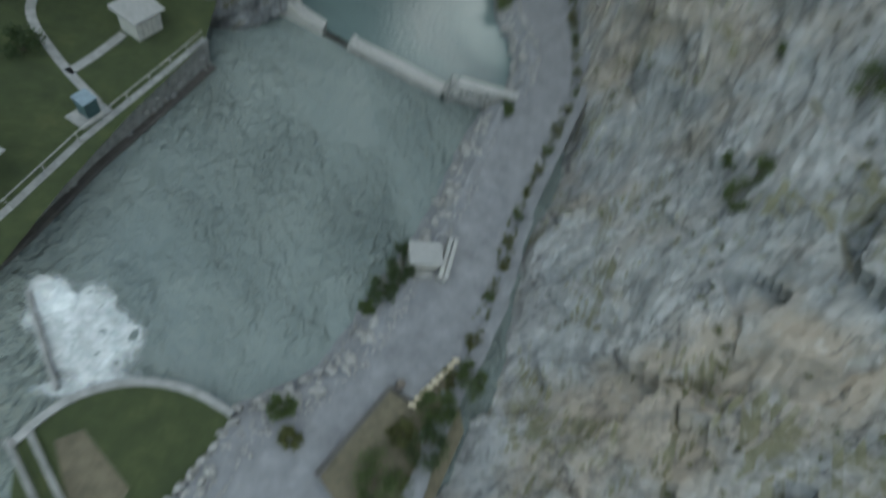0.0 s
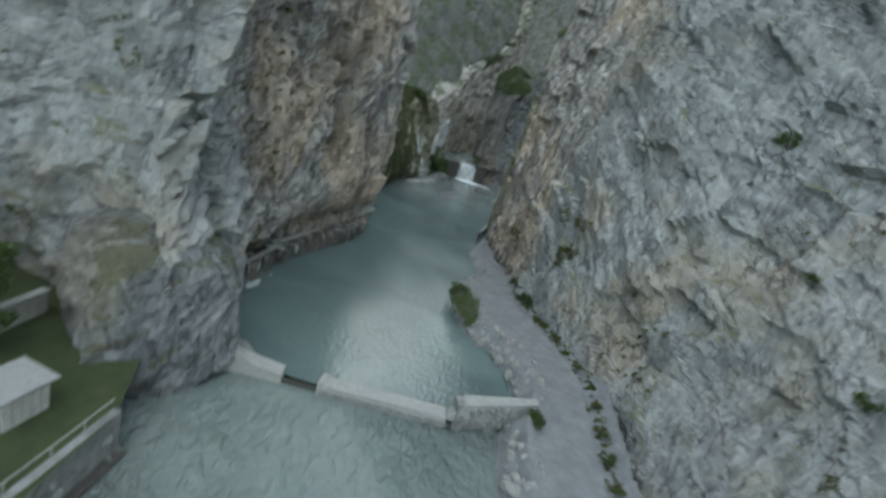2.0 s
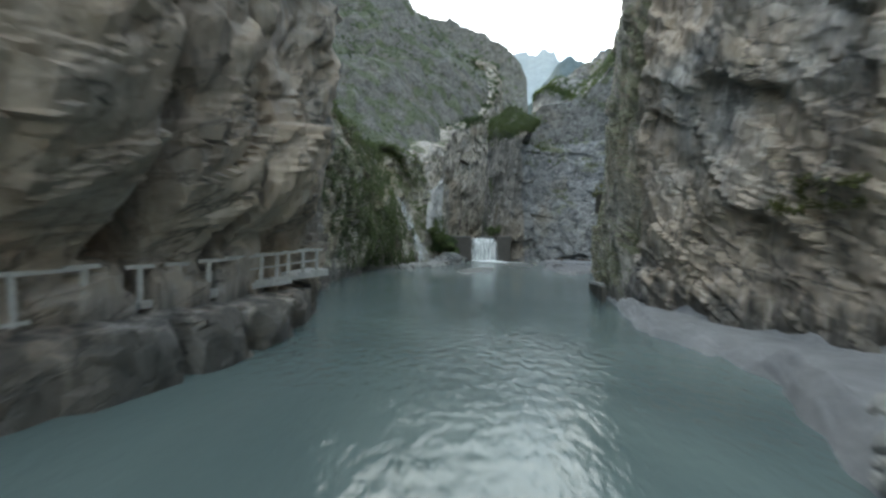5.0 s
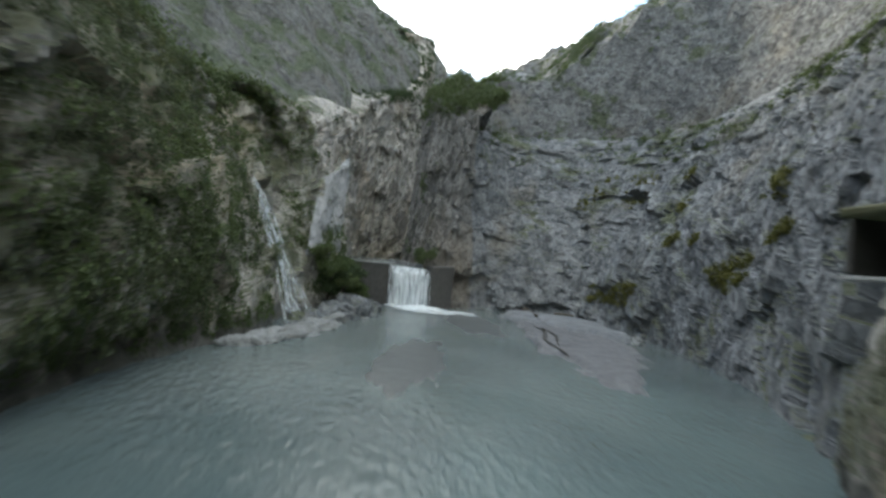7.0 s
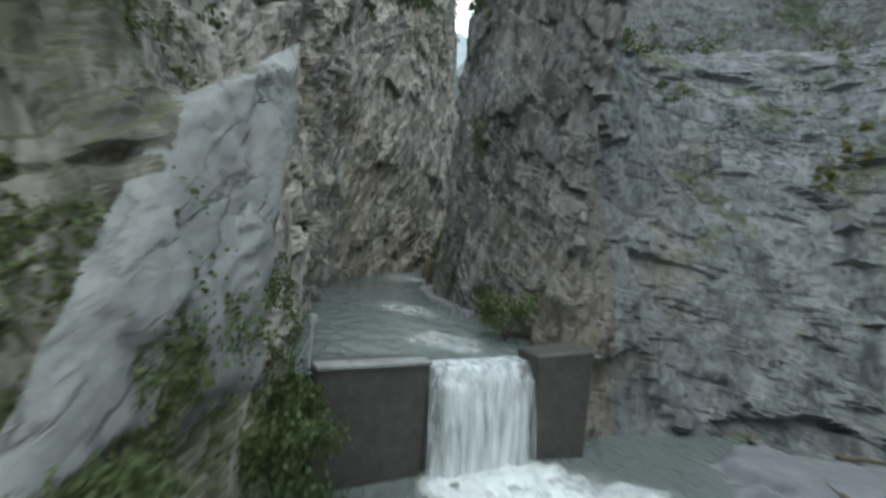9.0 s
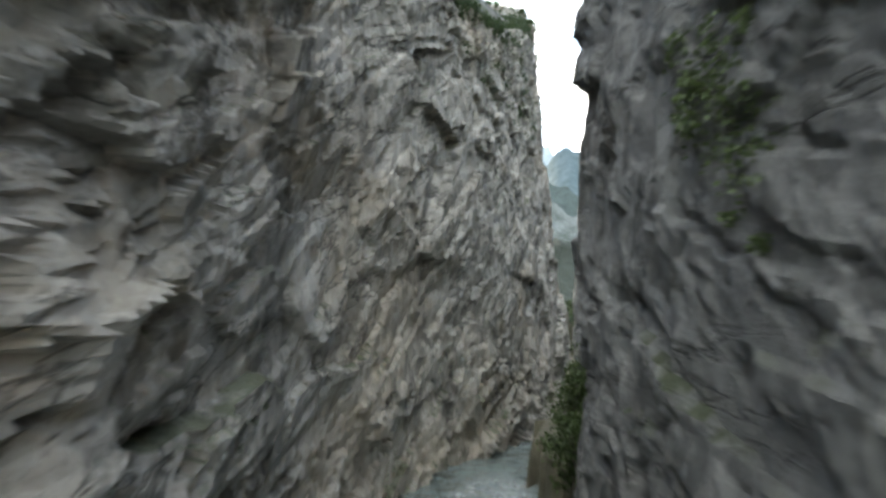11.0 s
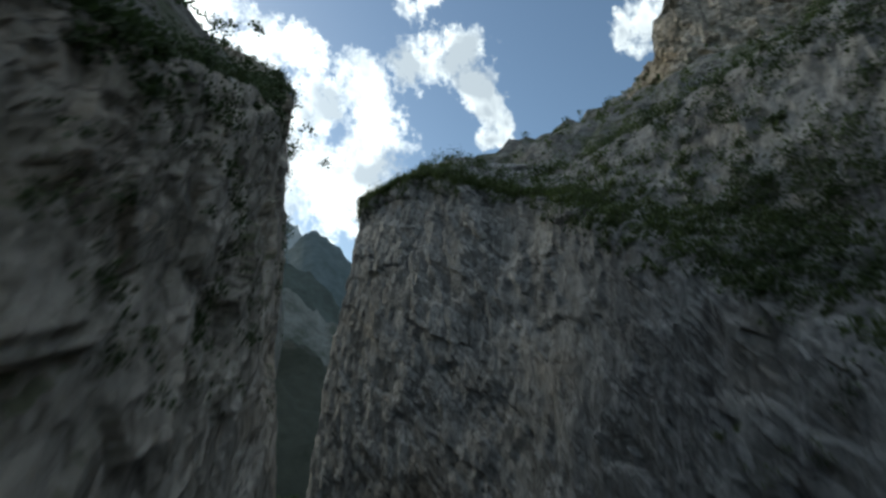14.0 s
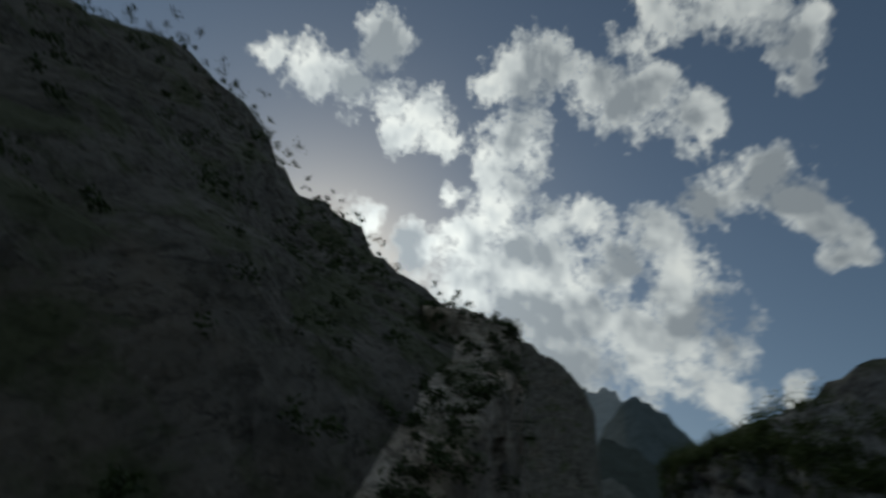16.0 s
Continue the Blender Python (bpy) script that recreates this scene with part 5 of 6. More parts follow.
for k in range(7):
    f = k / 6
    part("stone", stone(bmesh.new(), (0.25 - 2.4 * f, 2.3 - 4.4 * f, 0.6), (0.35, 0.45, 0.28), 900 + k), STONE, edge_wall)
tagged(fan("path_islet", [(-8.6, 0.5), (-7.4, 1.2), (-4.2, -1.6), (-4.6, -3.2), (-6.5, -3.0)], 0.565, DIRT), "worn bare earth strip in a lawn", "path", kind="structure")
gutter = thing("channel", "narrow concrete channel beside the lawn", "channel")
part("inner_kerb", beam(bmesh.new(), (-9.9, 0.9, 0.55), (-6.4, -3.2, 0.55), 0.2, 0.5), CONCRETE, gutter)
part("outer_kerb", beam(bmesh.new(), (-10.7, 0.4, 0.55), (-7.2, -3.7, 0.55), 0.2, 0.5), CONCRETE, gutter)

# ---- road edge: cabin, rail, blocks, pit ----
cab = thing("sluice_cabin", "small white flat-roofed cabin by the road with a slab fence", "cabin", (10.95, 15.3, 1.15), 8)
part("walls", box(bmesh.new(), (-1.15, -0.85, -0.6), (1.15, 0.85, 1.35), 0.04), PLASTER, cab)
part("roof", box(bmesh.new(), (-1.3, -1.0, 1.35), (1.35, 1.0, 1.5), 0.04), ROOF_TILE, cab)
part("step", box(bmesh.new(), (-0.6, -1.5, -0.5), (0.8, -0.95, 0.25), 0.03), CONCRETE, cab)
fence = thing("slab_fence", "pair of pale concrete slabs standing by a cabin", "fence", (13.0, 15.7, 1.15), 78)
for k, dy in enumerate((-0.22, 0.22)):
    part("slab", box(bmesh.new(), (-1.9, dy - 0.17, -0.4), (1.9, dy + 0.17, 0.85), 0.03, 0.02), PALE_CONCRETE, fence)
kerb_blocks = thing("kerb_blocks", "row of pale yellow stone blocks edging the road", "kerb")
for k in range(9):
    f = k / 8
    part("block", box(bmesh.new(), (11.2 + 3.0 * f - 0.26, 4.4 + 3.4 * f - 0.15, 0.8), (11.2 + 3.0 * f + 0.22, 4.4 + 3.4 * f + 0.13, 1.42 + 0.06 * (k % 3)), 0.04, 0.04), YELLOW_STONE, kerb_blocks)
pit = thing("retaining_wall", "dark retaining wall and gate below the road edge", "wall")
part("wall", beam(bmesh.new(), (9.6, 5.4, 0.7), (5.6, -0.3, 0.7), 0.3, 1.2), DARK_CONCRETE, pit)
part("end_wall", beam(bmesh.new(), (9.6, 5.4, 0.7), (11.2, 4.6, 0.7), 0.25, 1.2), DARK_CONCRETE, pit)
for k in range(8):
    f = k / 7
    part("rail_bar", beam(bmesh.new(), (9.3 - 2.6 * f, 4.4 - 3.6 * f, 1.2), (10.3 - 2.6 * f, 3.7 - 3.6 * f, 1.2), 0.09), RUST, pit)
tagged(fan("plot", [(9.5, 5.2), (11.0, 4.5), (14, 7), (15, 3), (11, -6), (5.8, -0.4)], 1.25, DIRT), "overgrown brown plot beside the road", "ground", kind="structure")
barrel = thing("barrel", "dark barrel standing at a wall corner", "barrel", (10.2, 5.6, 1.1))
bm = bmesh.new()
tube(bm, [(0, 0, -0.2), (0, 0, 0.2), (0, 0, 0.5), (0, 0, 0.8)], [0.28, 0.32, 0.32, 0.28], 12)
part("drum", bm, RUST, barrel)

# ---- stones of the bank ----
be = resample([(*w, *c, h) for w, c, h in zip(WATER_EDGE, CLIFF_FOOT, ROAD_HEIGHT)], 0.3)
bank_stones = thing("bank_stones", "loose pale boulders lining the river bank", "boulders", group="river bank")
meshes = []
for k in range(6):
    bm = bmesh.new()
    stone(bm, (0, 0, 0), (0.5, 0.38, 0.28), 40 + k)
    me = bpy.data.meshes.new("boulder")
    bm.to_mesh(me)
    bm.free()
    me.materials.append(STONE)
    meshes.append(me)
keep = [i for i in range(len(be)) if -2 < be[i, 1] < 62]
upper = [i for i in keep if be[i, 1] > 36]
for k in range(298):
    i = keep[int(random.random() * len(keep))] if k % 3 else upper[int(random.random() * len(upper))]
    f = random.uniform(-0.3, 1.5 + 0.8 * (k % 3 == 0)) / max(3.0, np.hypot(*(be[i, 2:4] - be[i, :2])))
    x, y = be[i, :2] * (1 - f) + be[i, 2:4] * f
    z = nearest(BANK, x, y, 0.5)[2]
    ob = new("boulder", random.choice(meshes))
    ob.parent = bank_stones
    s = random.uniform(0.35, 1.0) ** 1.5 * 1.5
    ob.matrix_basis = Matrix.LocRotScale((x, y, z + 0.04), Euler((random.uniform(-0.5, 0.5), random.uniform(-0.5, 0.5), random.uniform(0, 6.3))), (s, s, s))


def cobbles():
    """Small stones between the boulders of the bank, too many to count."""
    ball = [v.co.copy() for v in meshes[0].vertices]
    faces0 = [tuple(p.vertices) for p in meshes[0].polygons]
    verts, faces = [], []
    rng = random.Random(77)
    for k in range(1500):
        i = keep[int(rng.random() * len(keep))]
        f = rng.uniform(-0.3, 2.6) / max(3.0, np.hypot(*(be[i, 2:4] - be[i, :2])))
        x, y = be[i, :2] * (1 - f) + be[i, 2:4] * f
        z = nearest(BANK, x, y, 0.5)[2]
        turn = Euler([rng.uniform(0, 6.3) for _ in range(3)]).to_matrix()
        s = rng.uniform(0.15, 0.45)
        base = len(verts)
        verts += [tuple(turn @ (c * s) + Vector((x, y, z + 0.02))) for c in ball]
        faces += [tuple(j + base for j in fc) for fc in faces0]
    return tagged(mesh_object("cobbles", verts, faces, STONE), "small grey stones strewn along a river bank", "stones", kind="stuff")


cobbles()

# ---- gallery on the cliff ----
gallery = thing("cliff_gallery", "grey walkway with broken rail posts fixed to a cliff", "walkway")
line = [(-2.9, 60.6, 2.0), (-0.9, 63.6, 2.0), (1.6, 67.7, 2.1), (4.4, 72.2, 2.2), (6.8, 76.0, 2.35), (9.0, 79.3, 2.5), (10.9, 82.5, 2.65)]
for a, c in zip(line, line[1:]):
    d = (Vector(c) - Vector(a)).normalized()
    sx, sy = -d.y * 1.3, d.x * 1.3
    bm = bmesh.new()
    vs = [(a[0], a[1]), (c[0], c[1]), (c[0] + sx, c[1] + sy), (a[0] + sx, a[1] + sy)]
    prism(bm, vs, a[2] - 0.22, [a[2], c[2], c[2], a[2]], 0.03)
    part("deck_slab", bm, WOOD_GREY, gallery)
posts = [(-2.44, 61.3, 2.03, 3.2), (-1.05, 63.45, 2.03, 3.19), (0.75, 66.35, 2.1, 3.33), (1.58, 67.66, 2.14, 3.33), (2.55, 69.2, 2.1, 3.34), (3.47, 70.66, 2.15, 3.41), (4.45, 72.23, 2.2, 3.34), (5.25, 73.5, 2.25, 3.36), (6.0, 74.7, 2.3, 3.42), (6.8, 75.95, 2.4, 3.48), (7.7, 77.4, 2.42, 3.57), (8.3, 78.3, 2.45, 3.6), (8.8, 79.15, 2.5, 3.66), (9.5, 80.3, 2.55, 3.7), (10.2, 81.4, 2.6, 3.75)]
for k, (x, y, z0, z1) in enumerate(posts):
    p_ = part("rail_post", beam(bmesh.new(), (x, y, z0 - 0.1), (x + random.uniform(-0.06, 0.06), y + random.uniform(-0.05, 0.05), z1), 0.13), WOOD_GREY, gallery)
    part("head", beam(bmesh.new(), (x - 0.30, y - 0.42, z1), (x + 0.26, y + 0.38, z1 + random.uniform(-0.05, 0.08)), 0.12), WOOD_GREY, p_)
    part("foot_plate", beam(bmesh.new(), (x - 0.24, y - 0.36, z0), (x + 0.22, y + 0.34, z0), 0.11), WOOD_GREY, p_)
for i, j in ((8, 9), (9, 10), (10, 11), (11, 12), (12, 13), (13, 14), (4, 5), (2, 3)):
    (x0, y0, z0, t0), (x1, y1, z1, t1) = posts[i], posts[j]
    part("top_rail", beam(bmesh.new(), (x0, y0, t0 - 0.03), (x1, y1, t1 - 0.03), 0.09), WOOD_GREY, gallery)
    if i > 8:
        part("mid_rail", beam(bmesh.new(), (x0, y0, (z0 + t0) / 2), (x1, y1, (z1 + t1) / 2), 0.08), WOOD_GREY, gallery)
channel = thing("water_channel", "pale concrete aqueduct panels under an overhang, one fallen aslant", "aqueduct")
for a, c, h in (((-5.4, 51.4, 2.3), (-4.5, 53.6, 2.4), 0.35), ((-4.45, 53.7, 2.3), (-3.45, 56.2, 2.35), 0.45), ((-3.4, 56.3, 2.3), (-2.55, 58.2, 2.25), 0.75), ((-2.5, 58.3, 2.25), (-1.75, 60.0, 1.2), 0.65)):
    bm = bmesh.new()
    prism(bm, [(a[0], a[1]), (c[0], c[1]), (c[0] - 0.16, c[1] + 0.06), (a[0] - 0.16, a[1] + 0.06)], -9, 0)
    for v in bm.verts:
        f = min(1, max(0, (v.co.y - a[1]) / (c[1] - a[1])))
        v.co.z = a[2] + (c[2] - a[2]) * f + (h if v.co.z > -4 else 0)
    part("side_panel", bm, PALE_CONCRETE, channel)
for x, y, z0, z1 in ((-4.75, 53.0, 1.2, 3.3), (-3.42, 56.25, 1.7, 3.2), (-2.55, 58.25, 2.1, 3.35), (-3.9, 55.0, 0.9, 2.4)):
    part("pillar", beam(bmesh.new(), (x, y, z0), (x, y, z1), 0.14), PALE_CONCRETE, channel)
    part("bracket", beam(bmesh.new(), (x - 0.3, y - 0.2, z1), (x + 0.2, y + 0.2, z1), 0.12), PALE_CONCRETE, channel)
part("bed", prism(bmesh.new(), [(-5.6, 51.2), (-2.5, 58.3), (-3.6, 58.8), (-6.7, 51.7)], 2.05, 2.3), DARK_CONCRETE, channel)


def ribbon(name, pts, widths, mat, parent, across, thin):
    """A hanging sheet of water through points, uneven at its sides."""
    pts = np.array(pts, float)
    k = np.linspace(0, len(pts) - 1, len(pts) * 5)
    c = np.stack([np.interp(k, range(len(pts)), pts[:, i]) for i in range(3)], 1)
    w = np.interp(k, range(len(pts)), widths)
    ac = np.array(across, float)
    u = np.linspace(-1, 1, 9)
    P = c[:, None] + ac[None, None] * (u[None, :] * w[:, None] / 2)[..., None]
    q = P.reshape(-1, 3)
    P = P + (0.10 * np.clip(w, 0.3, 1.2)[:, None] * (1 - u[None] ** 2) * (1 + fbm(q * np.array([2, 2, 0.7]), 3, 77).reshape(P.shape[:2])))[..., None] * np.array([ac[1], -ac[0], 0.1])
    ob = grid_mesh(name, P, mat)
    ob.parent = parent
    at = ob.data.attributes.new("thin", "FLOAT", "POINT")
    at.data.foreach_set("value", np.tile(thin - 0.28 * np.abs(u) ** 3, len(c)).astype(np.float32))
    return ob


RILLS = [(-4.2, 54.6, 2.3, 0.3, 0.5, 0.7), (-4.0, 55.3, 2.2, 0.3, 0.6, 0.5), (-4.8, 52.4, 1.9, 0.2, 0.4, 0.35), (-5.1, 51.2, 1.4, 0.2, 0.5, 0.4)]
rill = thing("rill", "thin white rills falling from a broken channel", "waterfall")
for x, y, z, dx, dy, w in RILLS:
    ribbon("strand", [(x, y, z), (x + 0.2 * dx, y + 0.2 * dy, z * 0.75), (x + 0.6 * dx, y + 0.6 * dy, z * 0.4), (x + dx, y + dy, -0.05)], [w * 0.5, w * 0.6, w * 0.8, w * 1.2], FALLING, rill, (0.55, 0.83, 0), 0.06)
foam_patch("rill_foam", -3.7, 54.2, 3.4, 0.8, 63, 0.0, "thin white foam where rills meet the pool", 811, 0.06, 0.25)

# ---- big cascade with its walls, side waterfall ----
sill = thing("cascade_wall", "dark wet concrete sill wall with a notch for the falling river", "wall")
part("west_wing", box(bmesh.new(), (39.2, 149.9, -1.5), (44.2, 151.6, 4.95), 0.12, 0.08), DARK_CONCRETE, sill)
part("east_wing", prism(bmesh.new(), [(49.9, 149.6), (52.9, 149.0), (53.4, 150.9), (49.9, 151.3)], -1.5, [5.2, 5.5, 5.5, 5.2], 0.12), DARK_CONCRETE, sill)
part("crest", box(bmesh.new(), (43.4, 150.3, -1.5), (49.9, 151.6, 4.55), 0.05), DARK_CONCRETE, sill)
part("wing_coping", box(bmesh.new(), (39.2, 149.8, 4.95), (44.2, 150.6, 5.12), 0.04), CONCRETE, sill)
gauge = thing("gauge_pole", "thin grey pole standing on a concrete wing wall", "pole", (38.95, 150.1, 5.0))
part("shaft", beam(bmesh.new(), (0, 0, 0), (0, 0, 1.9), 0.10), WIRE, gauge)
part("head", box(bmesh.new(), (-0.14, -0.1, 1.8), (0.14, 0.1, 2.1), 0.02), PLASTER, gauge)
part("stay", beam(bmesh.new(), (-0.5, 0.1, 0.1), (0, 0, 1.3), 0.05), WIRE, gauge)
cascade = thing("cascade", "white river cascade dropping over a concrete sill", "waterfall")
for cx, w, th in ((45.2, 2.2, 0.14), (47.0, 2.8, 0.2), (48.7, 2.4, 0.14), (46.1, 2.4, 0.2), (47.9, 2.6, 0.2)):
    ribbon("curtain", [(cx, 151.2, 4.74), (cx, 150.25, 4.70), (cx, 149.75, 3.9), (cx + 0.05, 149.45, 2.2), (cx + 0.08, 149.25, 0.0)], [w, w, w * 1.02, w * 1.06, w * 1.1], FALLING, cascade, (1, 0, 0), th)
foam_patch("cascade_foam", 47.3, 147.6, 4.6, 3.4, -4, 0.0, "boiling white foam below a cascade", 821, 0.30, 0.75)
foam_patch("cascade_foam", 49.0, 145.6, 8.0, 4.2, -12, 0.0, "thin foam drifting from a cascade", 822, 0.08, 0.30)
foam_patch("stream_riffle", 47.5, 154.5, 3.2, 3.5, 20, 4.7, "white riffles in a shallow stream", 823, 0.08, 0.05)
foam_patch("stream_riffle", 49.0, 163, 2.5, 5.5, 12, 4.7, "white riffles in a shallow stream", 824, 0.08, 0.0)
foam_patch("stream_riffle", 57, 181, 3.0, 8.0, -45, 4.7, "white riffles in a shallow stream", 825, 0.08, -0.02)

fall = thing("side_waterfall", "slender white waterfall running down mossy rock", "waterfall")
for k, (x1, y1, spread, w) in enumerate(((29.9, 135.9, -0.5, 0.45), (30.8, 136.5, 0.1, 0.6), (31.8, 137.1, 0.6, 0.45), (30.3, 136.2, -0.15, 0.5), (29.2, 135.2, -0.8, 0.3), (32.3, 137.6, 0.9, 0.25), (31.2, 136.8, 0.35, 0.35))):
    f = np.linspace(0, 1, 26)
    line = np.stack([25.3 * (1 - f) + x1 * f, 141.4 * (1 - f) + y1 * f, 13.0 * (1 - f) + 0.1 * f], 1)
    line[:, 0] += spread * f * (1 - f) + 0.12 * np.sin(11 * f + 2 * k)
    on_rock = np.array([nearest(left, *p_) for p_ in line])
    gap = np.clip(((on_rock - line) * np.array([0.8, -0.6, 0])).sum(1), -0.5, 1.4)
    gap = np.convolve(np.pad(gap, 4, mode="edge"), np.ones(9) / 9, "valid")
    line[:, 0] += (gap + 0.45) * 0.8
    line[:, 1] -= (gap + 0.45) * 0.6
    ribbon("strand", line, 1.35 * w * (0.5 + 0.8 * f + 0.25 * np.sin(8 * f + k)), FALLING, fall, (0.8, 0.6, 0), -0.02)
foam_patch("fall_foam", 31.0, 135.2, 3.0, 1.3, 30, 0.0, "thin white foam at the foot of a waterfall", 831, 0.1, 0.2)

# ---- pale slab beside the cascade, rocks at the waterline ----
def leaning_slab(corners, seed):
    """A thick plate of rock leaning on the cliff, with a ragged outline. corners: low left, high left, high right, low right."""
    c = np.array(corners, float)
    u, v = np.meshgrid(np.linspace(0, 1, 34), np.linspace(0, 1, 60), indexing="ij")
    P = (c[0] * ((1 - u) * (1 - v))[..., None] + c[1] * ((1 - u) * v)[..., None] + c[2] * (u * v)[..., None] + c[3] * (u * (1 - v))[..., None])
    nrm = np.cross(c[3] - c[0], c[1] - c[0])
    nrm /= np.linalg.norm(nrm)
    q = P.reshape(-1, 3)
    rim = np.minimum(np.minimum(u, 1 - u) * 3.0, np.minimum(v, 1 - v) * 5.0) + 0.22 * fbm(q * 0.5, 4, seed).reshape(u.shape)
    out = 0.45 * np.clip(rim * 3.2, -2.4, 1) + 0.22 * facets(q * np.array([0.5, 0.5, 0.2]), seed + 3).reshape(u.shape) + 0.06 * fbm(q * 1.5, 3, seed + 5).reshape(u.shape)
    return grid_mesh("leaning_slab", P + nrm * out[..., None], ROCK_SLAB)


tagged(leaning_slab([(31.5, 140.0, 5.2), (33.7, 146.6, 13.4), (37.9, 150.2, 17.2), (36.6, 146.4, 5.8)], 870), "smooth pale grey slab leaning on a mossy cliff", "rock")
for k, (x, y, r_) in enumerate(((25.2, 126.2, 0.9), (26.4, 127.0, 1.2), (27.8, 128.2, 1.0), (29.0, 129.4, 1.3), (30.3, 130.8, 0.9), (31.4, 132.6, 1.2), (32.6, 134.0, 1.0), (34.6, 136.9, 1.1), (36.2, 138.8, 1.2), (37.8, 140.4, 1.0), (61.5, 133.0, 0.5), (62.6, 131.0, 0.7), (60.0, 136.5, 0.6), (64.2, 129.0, 0.8), (65.8, 132.0, 0.6))):
    bm = bmesh.new()
    made = bmesh.ops.create_icosphere(bm, subdivisions=4, radius=1.0)["verts"]
    q = np.array([v.co for v in made]) + 7.3 * k
    bulge = 1 + 0.30 * facets(q * 1.1, 880 + k) + 0.22 * fbm(q * 1.6, 4, 890 + k)
    for v, f in zip(made, bulge):
        a_ = 0.6 + 0.35 * math.sin(k * 2.1)
        ex, ey, ez = v.co.x * r_ * 1.75 * f, v.co.y * r_ * 0.95 * f, v.co.z * f
        v.co = (x + ex * math.cos(a_) - ey * math.sin(a_), y + ex * math.sin(a_) + ey * math.cos(a_), (0.42 + 0.24 * r_) * ez - 0.12)
    tagged(part("shore_rock", bm, RUBBLE), "low flat brown-grey rock at the foot of a wet cliff" if x < 50 else "grey rock fallen on a gravel bar", "rock", group="rocks at the waterline")

# ---- shoals, ledge along the east wall, niche ----
def shoal(name, cx, cy, rx, ry, turn, top, label, seed, mat):
    g = np.mgrid[-1.2:1.2:130j, -1.2:1.2:90j]
    u, v = g
    a = radians(turn)
    q = np.stack([u.ravel() * 2, v.ravel() * 2, 0 * u.ravel()], 1)
    wob = (0.22 * fbm(q * 0.9, 3, seed) + 0.10 * fbm(q * 3.2, 3, seed + 7)).reshape(u.shape)
    X, Y = cx + u * rx * math.cos(a) - v * ry * math.sin(a), cy + u * rx * math.sin(a) + v * ry * math.cos(a)
    r = np.hypot(u, v) + wob
    q = np.stack([X.ravel(), Y.ravel(), 0 * X.ravel()], 1)
    Z = top * np.clip((1.0 - r) / 0.18, -1.6, 1) + (0.05 * min(1.0, top / 0.3) * fbm(q * 0.8, 5, seed + 3, 0.6) - 0.10 * min(1.0, top / 0.3) * np.clip(fbm(q * 0.25, 3, seed + 5), 0, 1)).reshape(X.shape)
    return tagged(grid_mesh(name, np.stack([X, Y, Z], -1), mat), label, "shoal", kind="structure")


shoal("shoal_gravel", 54.8, 128.0, 16.5, 4.8, 58, 0.34, "flat grey gravel bar at the edge of the pool", 841, BAR)
shoal("shoal_scree", 63.0, 139.0, 9.0, 5.0, 95, 0.75, "grey scree apron under rock", 842, GRAVEL)
shoal("shoal_middle", 34.8, 121.6, 7.6, 2.1, 58, 0.05, "brown wet silt bar barely above the water", 847, SILT)
shoal("shoal_head", 49.3, 137.2, 7.0, 2.6, 66, 0.07, "dark wet silt bar below a cascade", 848, SILT)
shoal("shoal_gorge_end", 98.0, 268.0, 24.0, 14.0, 10, 16.0, "earthy wooded slope where the gorge bends", 849, DIRT)
shoal("shoal_talus", 67.5, 185.5, 13.0, 4.6, 44, 7.0, "earthy wooded talus at the foot of a gorge wall", 845, DIRT)
shoal("shoal_bank", 54.0, 166.5, 9.0, 1.8, 75, 5.15, "gravelly bank beside a stream", 846, GRAVEL)
ledge = thing("wall_ledge", "narrow concrete ledge along the foot of a mossy wall", "ledge")
LEDGE = [(31.2, 86.0, 1.35), (32.9, 89.0, 1.2), (34.4, 91.6, 1.0), (36.2, 94.6, 0.75), (37.8, 97.2, 0.5), (39.0, 99.2, 0.35)]
for a, c in zip(LEDGE, LEDGE[1:]):
    part("slab", beam(bmesh.new(), a, c, 0.34, 0.22), CONCRETE, ledge)
    part("prop", beam(bmesh.new(), (a[0], a[1], -1.0), (a[0], a[1], a[2] - 0.1), 0.4), DARK_CONCRETE, ledge)
cable = thing("cable", "slack grey cable running along a mossy wall", "cable")
cl = [(32.0, 87.0, 2.4), (33.6, 90.1, 2.1), (35.0, 92.4, 1.85), (36.9, 95.6, 1.5), (38.6, 98.5, 1.2)]
for a, c in zip(cl, cl[1:]):
    part("run", beam(bmesh.new(), a, c, 0.06), WIRE, cable)
npt = nearest(right, 40.6, 101.5, 9.0)
nook = thing("rock_shelter", "small mossy concrete shelter built into a cliff with a plank ledge", "shelter", (npt[0] + 0.5, npt[1] - 0.2, 8.0), 58)
part("roof", box(bmesh.new(), (-1.9, -0.6, 1.7), (1.6, 1.8, 2.0), 0.08, 0.05), plain("mossy_concrete", (0.13, 0.13, 0.07), 0.9, 2, 0.4, 0.05), nook, "moss-grown concrete roof")
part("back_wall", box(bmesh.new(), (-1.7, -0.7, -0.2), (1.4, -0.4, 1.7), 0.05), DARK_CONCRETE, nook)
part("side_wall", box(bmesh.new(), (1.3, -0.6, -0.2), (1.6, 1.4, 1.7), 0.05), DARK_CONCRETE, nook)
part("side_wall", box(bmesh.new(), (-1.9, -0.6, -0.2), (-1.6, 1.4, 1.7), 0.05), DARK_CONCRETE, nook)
part("plank", box(bmesh.new(), (-1.2, 1.3, -0.42), (1.3, 1.75, -0.30), 0.02), WOOD_GREY, nook, "pale weathered plank")
